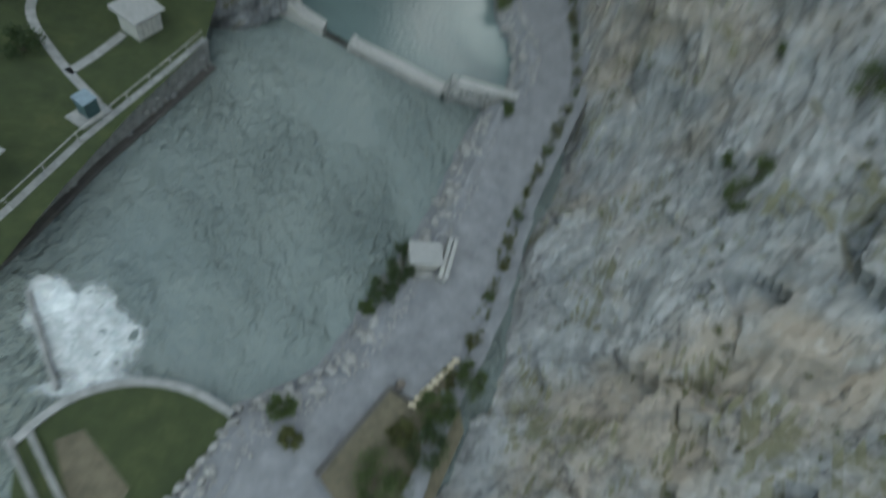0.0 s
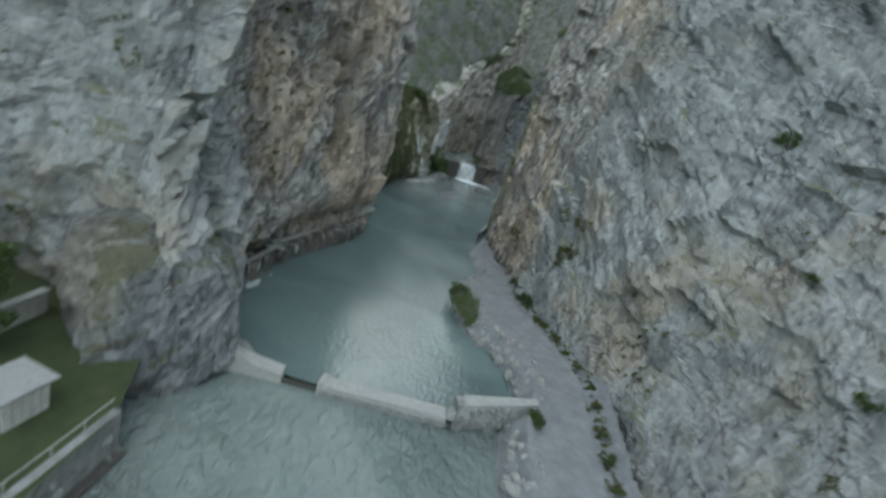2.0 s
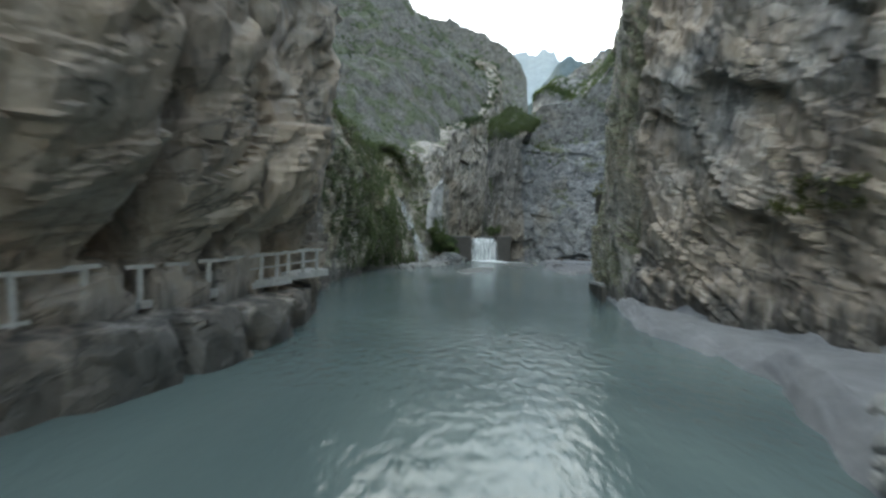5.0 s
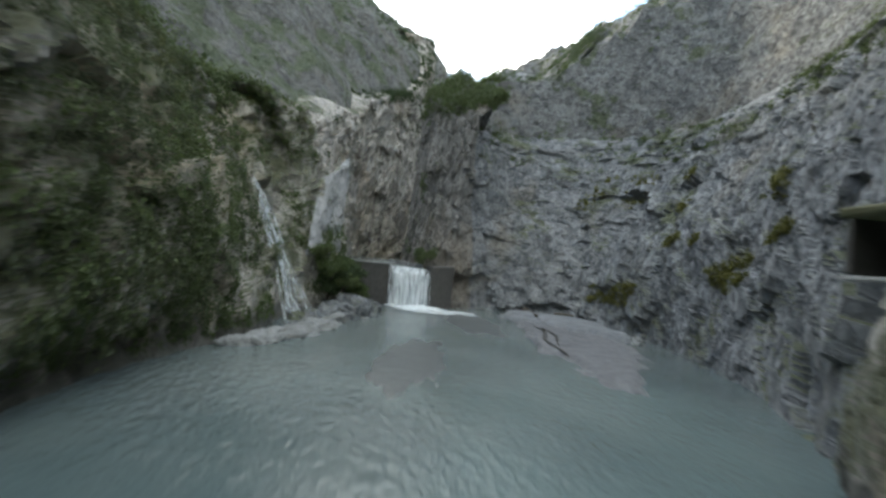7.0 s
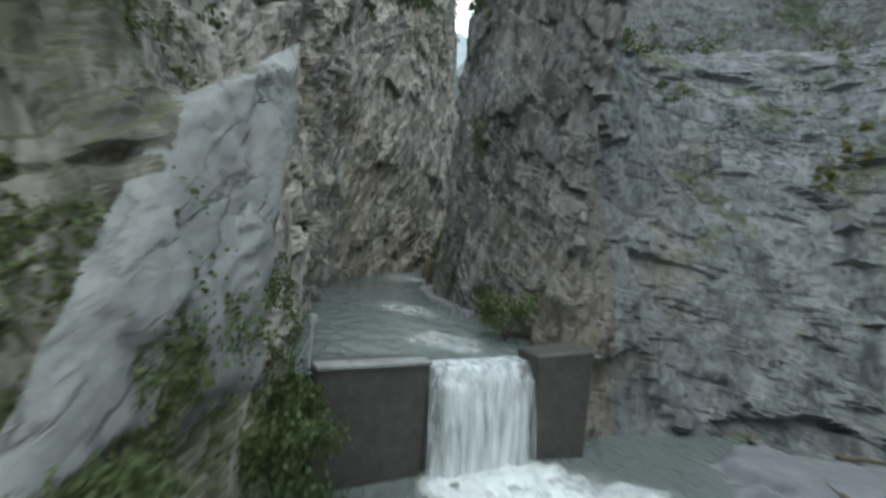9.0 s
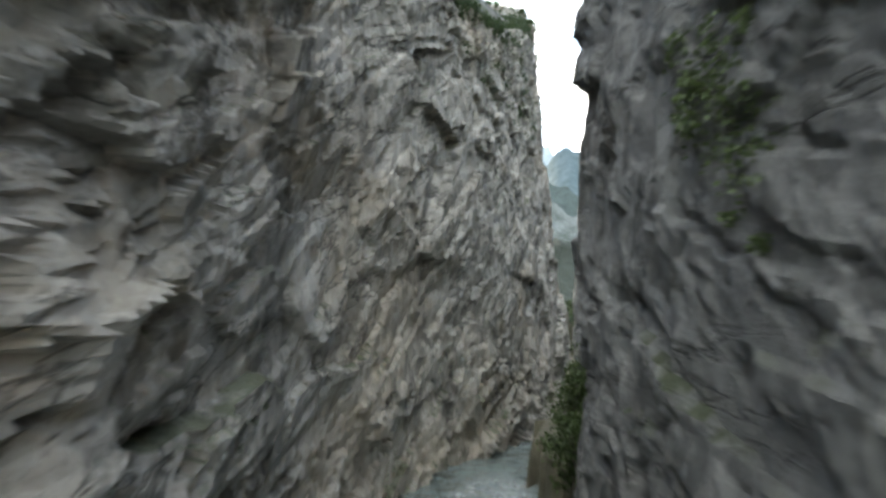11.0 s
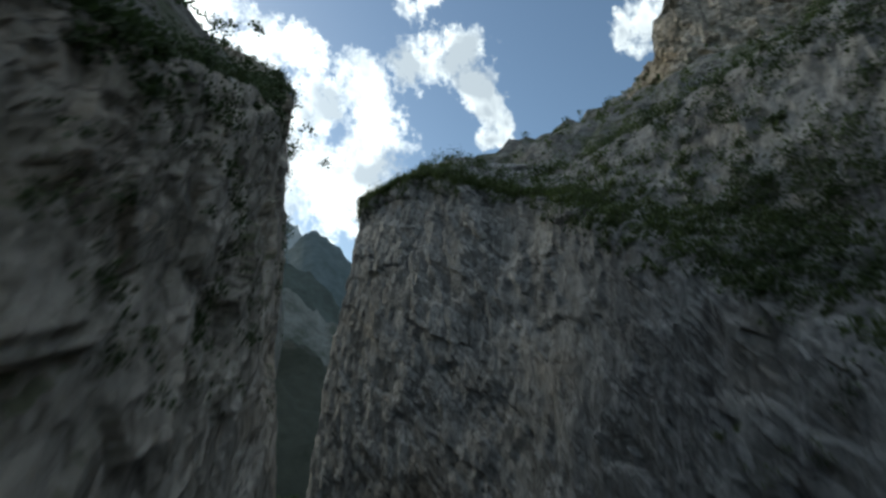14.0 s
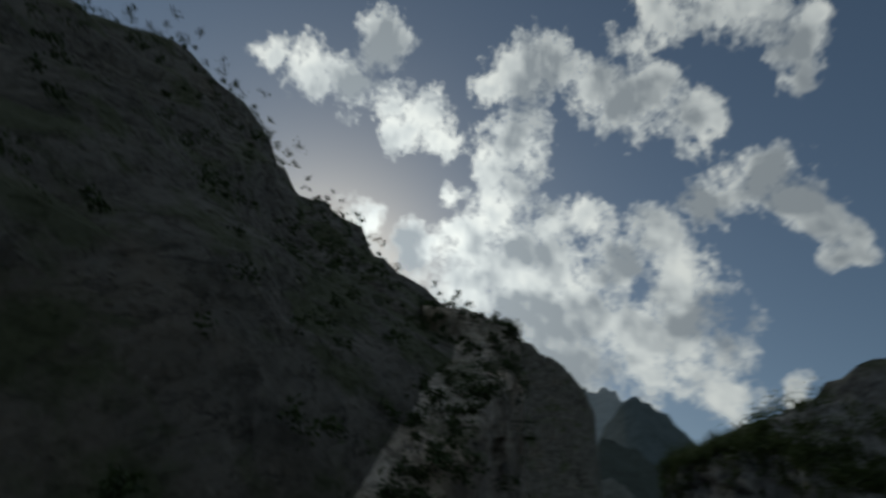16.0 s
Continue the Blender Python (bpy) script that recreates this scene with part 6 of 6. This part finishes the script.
for k, (x, y, a_, ln_) in enumerate(((63.2, 146.3, 20, 2.0), (66.6, 142.6, -35, 2.6), (60.3, 140.6, 50, 1.8))):
    lg = thing("driftwood_log", "dark drift log lying on gravel", "log", (x, y, 0.85), a_, "driftwood")
    bm = bmesh.new()
    tube(bm, [(-ln_ / 2, 0, 0), (0, 0.12, 0.08), (ln_ / 2, 0, 0.02)], [0.17, 0.15, 0.09], 7)
    part("trunk", bm, BARK, lg)
    bm = bmesh.new()
    tube(bm, [(0.2, 0.1, 0.05), (0.5, 0.5, 0.25), (0.8, 0.8, 0.5)], [0.07, 0.05, 0.02], 5)
    part("branch", bm, BARK, lg)

# two dark tubes stand in for the cut-bank lines of the gravel bar
for k, (off, run) in enumerate(((-2.9, 0.72), (-2.1, 0.5))):
    drift = thing("cut_bank_line", "dark raised line marking a cut bank along a gravel bar", "drift", group="driftwood")
    bm = bmesh.new()
    pts = []
    for j in range(26):
        u = -9.0 + 23.0 * run * j / 25 + 4 * k
        v = off + 0.35 * math.sin(0.55 * u + k) + 0.06 * (u / 4) ** 2 * 0.35
        a = radians(58)
        pts.append((54.8 + u * math.cos(a) + v * math.sin(a) * -1 * -1, 128.0 + u * math.sin(a) - v * math.cos(a) * 1 * 1, 0.345))
    tube(bm, pts, [0.06 + 0.13 * math.sin(math.pi * j / 25) * random.uniform(0.5, 1.3) for j in range(26)], 5)
    part("dark_strip", bm, DARK_CONCRETE, drift)

# ---- trees and bushes ----
garden_trees = "garden trees"
for at, h, sp, mt, sd in (((-19.7, 32.0, 2.4), 8.6, 2.0, LEAF_GREY, 1), ((-22.6, 30.4, 2.4), 8.0, 2.1, LEAF_FRESH, 2), ((-17.1, 34.6, 2.4), 6.0, 1.9, LEAF_MID, 3), ((-26.5, 35.5, 2.4), 11.0, 3.2, LEAF_MID, 4), ((-29.5, 31.0, 2.4), 10.0, 3.2, LEAF_DARK, 5), ((-24.5, 39.5, 2.4), 11.0, 3.0, LEAF_DARK, 6)):
    tree("garden_tree", at, h, sp, mt, "leafy green garden tree beside a cliff", sd, 5200, 0.30, group=garden_trees)
bush("garden_shrub", (-18.8, 24.8, 2.4), 1.3, LEAF_DARK, "rounded dark shrub on a lawn", 21, 1400, 0.16)
for k, (x, y, z, r, mt, lb) in enumerate(((18.2, 33.1, 1.6, 0.8, LEAF_MID, "green bush at the end of a weir"), (18.4, 53.2, 0.6, 1.7, LEAF_AIRY, "willow bush leaning over the water"), (18.0, 50.2, 0.5, 1.3, LEAF_AIRY, "willow bush leaning over the water"), (18.4, 56.2, 0.7, 1.4, LEAF_MID, "willow bush leaning over the water"),
                                           (20.6, 46.3, 0.9, 0.6, LEAF_MID, "small green bush on a stony bank"), (27.0, 55.8, 1.4, 1.0, LEAF_DARK, "dark green bush at the foot of a cliff"), (29.0, 62.5, 1.2, 0.9, LEAF_MID, "green bush at the foot of a cliff"),
                                           (9.2, 13.9, 0.7, 1.2, LEAF_DARK, "dark bush on the river bank"), (8.0, 12.2, 0.6, 1.1, LEAF_DARK, "dark bush on the river bank"), (9.7, 16.0, 0.6, 0.9, LEAF_DARK, "dark bush on the river bank"), (7.3, 10.9, 0.5, 0.6, LEAF_MID, "small bush on the river bank"),
                                           (2.9, 3.4, 0.8, 0.8, LEAF_MID, "small bush on the river bank"), (3.6, 1.7, 0.9, 0.7, LEAF_OLIVE, "small bush on the river bank"), (13.0, 4.2, 1.3, 1.4, LEAF_MID, "leafy green bush on an overgrown plot"), (15.2, 6.6, 1.4, 1.2, LEAF_MID, "leafy green bush on an overgrown plot"),
                                           (9.2, -0.5, 1.2, 1.7, LEAF_MID, "leafy green bush on an overgrown plot"), (12.2, 1.8, 1.3, 1.3, LEAF_DARK, "leafy green bush on an overgrown plot"), (10.6, 2.6, 1.2, 0.9, LEAF_OLIVE, "brown-green bush on an overgrown plot"))):
    bush("bush", (x, y, z), r, mt, lb, 200 + k, int(1000 + 1400 * r), 0.12)
for k in range(26):
    f = k / 25
    i = int((0.30 + 0.42 * f) * (len(be) - 1))
    x, y = be[i, :2] * 0.14 + be[i, 2:4] * 0.86
    bush("verge_bush", (x + random.uniform(-0.3, 0.3), y + random.uniform(-0.3, 0.3), nearest(BANK, x, y, be[i, 4] + 0.3)[2]), random.uniform(0.35, 0.75), LEAF_OLIVE if k % 3 else LEAF_MID, "weedy green bush along the road verge", 300 + k, 420, 0.13, 0.6)
for k, (x, y, z, r) in enumerate(((31.5, 18.6, 12, 1.3), (33.0, 19.6, 13.4, 1.0), (32.0, 22.5, 12.5, 0.8), (40, 24, 18, 1.4), (41, 40, 24, 1.2), (37, 30, 16, 0.8))):
    p_ = nearest(right, x, y, z)
    bush("slope_bush", tuple(p_), r, LEAF_MID, "green bush rooted in a rock slope", 400 + k, int(1200 * r), 0.15)
for k, (x, y, z, h) in enumerate(((59.5, 177.5, 6.0, 5.0), (62.5, 181.0, 6.5, 6.0), (66.0, 184.0, 7.0, 5.5), (70.0, 188.0, 7.0, 6.0), (58.0, 174.0, 6.0, 4.0), (74.5, 192.0, 7.0, 6.0), (64.5, 179.5, 8.0, 5.0), (79.0, 197.0, 6.0, 6.0), (67.5, 182.0, 8.0, 7.5), (72.5, 185.5, 8.5, 8.0), (77.5, 190.0, 8.0, 8.0), (83.5, 195.5, 6.5, 8.0), (88.0, 201.0, 5.5, 7.0), (61.0, 176.5, 8.0, 5.5), (70.5, 192.5, 5.0, 5.0), (75.5, 197.5, 4.8, 5.5), (81.0, 203.0, 4.8, 5.0))):
    tree("gorge_tree", (x, y, z), h, 0.6 + 0.22 * h, LEAF_FRESH if k % 2 else LEAF_MID, "leafy tree on talus in a narrow gorge", 500 + k, 3300, 0.17, low=0.15, group="gorge trees")
for k, (x, y, z, h) in enumerate(((66.0, 176.5, 19.5, 4.4), (69.5, 178.5, 21.5, 4.2), (68.0, 178.0, 15.5, 3.8), (73.0, 180.5, 24.0, 4.0), (61.5, 173.0, 15.5, 4.2), (64.0, 175.5, 12.0, 5.0))):
    p_ = nearest(right, x, y, z)
    tree("cliff_tree", tuple(p_), h, 0.42 * h, LEAF_AIRY, "leafy tree leaning out from a cliff", 600 + k, 2900, 0.15, lean=(-1.6, 1.2), low=0.1, group="cliff trees")
for k, (x, y, z, r) in enumerate(((36.8, 142.0, 2.2, 2.0), (37.6, 145.5, 3.2, 1.7), (35.5, 141.0, 3.2, 1.6), (38.6, 147.8, 4.4, 1.0), (34.2, 140.0, 2.2, 1.5))):
    p_ = nearest(left, x, y, z)
    bush("spur_bush", (p_[0] + 0.4, p_[1] - 0.3, p_[2]), r, LEAF_MID if k % 2 else LEAF_DARK, "dense green bush on a rock spur", 700 + k, int(2000 * r), 0.17)
for k, (x, y, z, r) in enumerate(((34.2, 139.6, 3.6, 1.5), (35.6, 140.2, 2.4, 1.4), (37.4, 141.4, 1.6, 1.2), (33.2, 140.4, 5.4, 1.3))):
    bush("spur_bush", (x, y, z), r, LEAF_FRESH if k % 2 else LEAF_MID, "dense green bush on a rock spur", 710 + k, int(2600 * r), 0.15)
bush("stream_bush", (53.0, 158, 5.4), 1.5, LEAF_DARK, "dark bush beside a stream", 720, 2200, 0.16)
bush("stream_bush", (54.0, 163, 5.6), 1.6, LEAF_DARK, "dark bush beside a stream", 721, 2400, 0.16)
bush("stream_bush", (51.2, 154.2, 5.0), 1.9, LEAF_FRESH, "dense green bush beside a stream", 722, 2600, 0.16)


verge = []
for k in range(420):
    i = int(random.uniform(0.26, 0.75) * (len(be) - 1))
    f = random.uniform(0.80, 0.93)
    x, y = be[i, :2] * (1 - f) + be[i, 2:4] * f
    verge.append(nearest(BANK, x, y, be[i, 4] + 0.2))
scrub("scrub_verge", verge, 0.15, 0.45, 45, 0.11, LEAF_OLIVE, "weeds and grass along the foot of a rock slope", 47, 0.7, 0.2)


TOP = int(NV * 0.38) + int(NV * 0.42)
G18 = np.random.default_rng(18)


def patchy(q, scale, seed, at):
    return fbm(q * scale, 3, seed) > at


scrub("scrub_wet_wall", sheet_points(left, lambda q: (q[:, 1] > 97) & (q[:, 1] < 140) & (q[:, 2] > np.where(q[:, 1] < 113, 8.0, np.where(q[:, 1] < 126, 0.9, 3.5))) & (q[:, 2] < 26) & (q[:, 0] < 40) & patchy(q, 0.16, 900, -0.12), 1200, 1), 0.35, 1.0, 55, 0.17, LEAF_GREY, "ferns and ivy hanging on a wet mossy wall", 31, 1.0, -0.1)
scrub("scrub_wet_wall_dark", sheet_points(left, lambda q: (q[:, 1] > 92) & (q[:, 1] < 147) & (q[:, 2] > np.where(q[:, 1] < 113, 10.0, np.where(q[:, 1] < 126, 1.5, 6))) & (q[:, 2] < 30) & (q[:, 0] < 40) & patchy(q, 0.13, 905, 0.05), 760, 2), 0.5, 1.3, 64, 0.19, LEAF_FRESH, "dark ivy and shrubs on a mossy wall", 32, 1.0, -0.1)
scrub("scrub_low_ferns", sheet_points(left, lambda q: (q[:, 1] > 104) & (q[:, 1] < 128) & (q[:, 0] < 30) & (q[:, 2] > 0.6) & (q[:, 2] < 11) & patchy(q, 0.2, 904, -0.2), 560, 29), 0.3, 0.9, 50, 0.17, LEAF_GREY, "ferns and nettles on a wet cliff foot", 69, 1.0, 0.0)
scrub("scrub_foot", sheet_points(left, lambda q: (q[:, 1] > 114) & (q[:, 1] < 135) & (q[:, 0] < 31) & (q[:, 2] > 0.5) & (q[:, 2] < 8) & patchy(q, 0.3, 906, -0.25), 520, 35), 0.25, 0.7, 45, 0.15, LEAF_MID, "ferns and nettles at the foot of a wet cliff", 72, 1.0, 0.0)
scrub("scrub_falls", sheet_points(left, lambda q: (q[:, 1] > 122) & (q[:, 1] < 152) & (q[:, 0] > 16) & (q[:, 0] < 40) & (q[:, 2] > 2) & (q[:, 2] < 20) & patchy(q, 0.22, 908, -0.15), 850, 13), 0.3, 0.95, 55, 0.14, LEAF_FRESH, "ferns and shrubs beside a slender waterfall", 48, 1.0, 0.0)
scrub("scrub_falls_olive", sheet_points(left, lambda q: (q[:, 1] > 122) & (q[:, 1] < 150) & (q[:, 0] > 16) & (q[:, 2] > 3) & (q[:, 2] < 28) & patchy(q, 0.2, 912, 0.35), 420, 14), 0.3, 0.8, 55, 0.14, LEAF_OLIVE, "olive shrubs in the cracks of a cliff", 49, 1.0, 0.0)
scrub("scrub_dome_edge", sheet_points(right[:, TOP - 5:TOP + 14], lambda q: (q[:, 0] > 84) & (q[:, 1] > 190), 320, 15), 0.6, 1.4, 80, 0.2, LEAF_MID, "green scrub along the rim of a rock dome", 50)
scrub("scrub_upper", sheet_points(right[:, TOP:], lambda q: (q[:, 0] > 62) & (q[:, 0] < 106) & (q[:, 1] > 160) & patchy(q, 0.09, 960, -0.32), 640, 16), 0.7, 1.8, 70, 0.2, LEAF_MID, "thick green scrub on a sloping ledge", 51)
scrub("scrub_cove_rim", sheet_points(right[:, TOP - 25:], lambda q: (q[:, 0] > 48) & (q[:, 1] > 104) & (q[:, 1] < 160) & patchy(q, 0.09, 965, -0.1), 420, 17), 0.5, 1.4, 70, 0.19, LEAF_FRESH, "green brush along the rim of a rock cove", 52)
scrub("scrub_dome_ledge", sheet_points(right[:, TOP + 2:TOP + 22], lambda q: (q[:, 0] > 80) & (q[:, 0] < 112) & (q[:, 1] > 178) & (q[:, 1] < 236), 700, 33), 0.5, 1.3, 50, 0.2, LEAF_MID, "thick green brush on a ledge over a rock dome", 71)
scrub("scrub_gorge_end", np.stack([G18.uniform(80, 116, 260), G18.uniform(250, 285, 260), G18.uniform(6, 20, 260)], 1), 1.5, 3.5, 60, 0.6, LEAF_DARK, "dark wood where the gorge bends", 53)
scrub("scrub_rim_west", sheet_points(left, lambda q: (q[:, 1] > 100) & (q[:, 2] > 19) & (q[:, 1] < 150) & patchy(q, 0.1, 910, -0.1), 380, 3), 0.7, 1.8, 70, 0.24, LEAF_FRESH, "green scrub along the rim of a cliff", 33)
scrub("scrub_ledge_east", sheet_points(right, lambda q: (q[:, 1] > 144) & (q[:, 1] < 172) & (q[:, 2] > 29) & patchy(q, 0.1, 920, -0.4), 420, 4), 0.6, 1.6, 80, 0.22, LEAF_FRESH, "olive scrub on a rock ledge", 34)
scrub("scrub_cove", sheet_points(right, lambda q: (q[:, 1] > 112) & (q[:, 1] < 150) & (q[:, 0] > 60) & (q[:, 2] > 3) & (q[:, 2] < 22) & patchy(q, 0.11, 925, 0.1), 420, 5), 0.35, 0.9, 60, 0.16, LEAF_YELLOW, "yellow-green bushes on a rock face", 35)
scrub("scrub_dome", sheet_points(right[:, TOP - 8:], lambda q: (q[:, 0] > 62) & (q[:, 1] > 172) & patchy(q, 0.07, 930, 0.0), 480, 6), 0.6, 1.5, 65, 0.22, LEAF_DARK, "green scrub on ledges above a rock dome", 36)
scrub("scrub_tan_top", sheet_points(left[:, TOP - 6:], lambda q: (q[:, 0] > 46) & (q[:, 1] > 184) & (q[:, 1] < 246) & patchy(q, 0.1, 937, -0.35), 620, 27), 0.35, 1.1, 60, 0.2, LEAF_DARK, "dark scrub on the slope above a gorge wall", 67)
scrub("scrub_tan_rim", sheet_points(left, lambda q: (q[:, 0] > 44) & (q[:, 1] > 165) & (q[:, 2] > 33) & (np.abs(q[:, 2] - (38 + (q[:, 1] - 190) * 0.75)) < 20) & patchy(q, 0.08, 935, -0.08), 380, 7), 0.5, 1.5, 75, 0.15, LEAF_DARK, "dark scrub along the rim of a gorge", 37)
scrub("scrub_pillar", sheet_points(right, lambda q: (q[:, 1] > 38) & (q[:, 1] < 72) & (q[:, 2] > 6) & (q[:, 2] < 14) & patchy(q, 0.2, 940, 0.45), 110, 8), 0.3, 0.7, 50, 0.15, LEAF_OLIVE, "sparse scrub on a broken rock slope", 38)
scrub("scrub_slope", sheet_points(right, lambda q: (q[:, 1] > -10) & (q[:, 1] < 45) & (q[:, 2] > 2) & (q[:, 2] < 30) & patchy(q, 0.18, 945, 0.5), 170, 9), 0.2, 0.6, 40, 0.13, LEAF_OLIVE, "sparse dry scrub on a broken rock slope", 39)
scrub("scrub_boulder", sheet_points(left, lambda q: (q[:, 0] > -25) & (q[:, 0] < -3) & (q[:, 1] > 30) & (q[:, 1] < 56) & (q[:, 2] > 4) & (q[:, 2] < 26) & patchy(q, 0.2, 950, 0.36), 300, 10), 0.25, 0.75, 45, 0.14, LEAF_OLIVE, "dry scrub in the cracks of a boulder", 40)
scrub("scrub_gorge_wall", sheet_points(right, lambda q: (q[:, 0] > 52.4) & (q[:, 0] < 92) & (q[:, 1] > 162) & (q[:, 2] > 8) & (q[:, 2] < 34) & patchy(q, 0.16, 955, 0.30), 520, 11), 0.3, 0.9, 65, 0.14, LEAF_FRESH, "ivy and shrubs on a gorge wall", 41, 1.0, -0.1)
# dark leaves laid thickly here stand in for the slope's shade
scrub("scrub_shaded_slope", sheet_points(right[:, TOP:], lambda q: (q[:, 0] > 86) & (q[:, 0] < 101) & (q[:, 1] > 168) & (q[:, 1] < 190) & (q[:, 2] > 38) & (q[:, 2] < 60) & patchy(q, 0.1, 985, -0.1), 420, 20), 0.6, 1.9, 70, 0.2, LEAF_DARK, "dark brush on an upper slope, standing in for its shade", 55)
g = np.random.default_rng(12)
far_l = hill_left_pts[(hill_left_pts[:, 1] > 70) & (hill_left_pts[:, 2] < 260)]
far_r = hill_right_pts[(hill_right_pts[:, 1] > 120) & (hill_right_pts[:, 2] < 200)]
for nm, pts, mt, sd, reach, n_near, n_far in (("scrub_hill_west", far_l, LEAF_DARK, 42, 80, 1250, 400), ("scrub_hill_east", far_r, LEAF_MID, 43, 90, 800, 350)):
    m = patchy(pts, 0.03, sd, -0.15)
    pts = pts[m]
    d = np.hypot(pts[:, 0] - 75, pts[:, 1] - 195)
    for tag, sel, count, leaves, leaf, r1 in (("near", pts[d < reach], n_near, 60, 0.21, 1.15), ("far", pts[d >= reach], n_far, 34, 0.6, 2.4)):
        if len(sel):
            sel = sel[g.integers(0, len(sel), count)]
            sel = sel + g.normal(size=(count, 3)) * np.array([1.9, 1.9, 0.25])
            scrub(nm, sel, 0.5, r1, leaves, leaf, mt, "dense scrub and low trees on a steep hillside", sd + (7 if tag == "far" else 0))
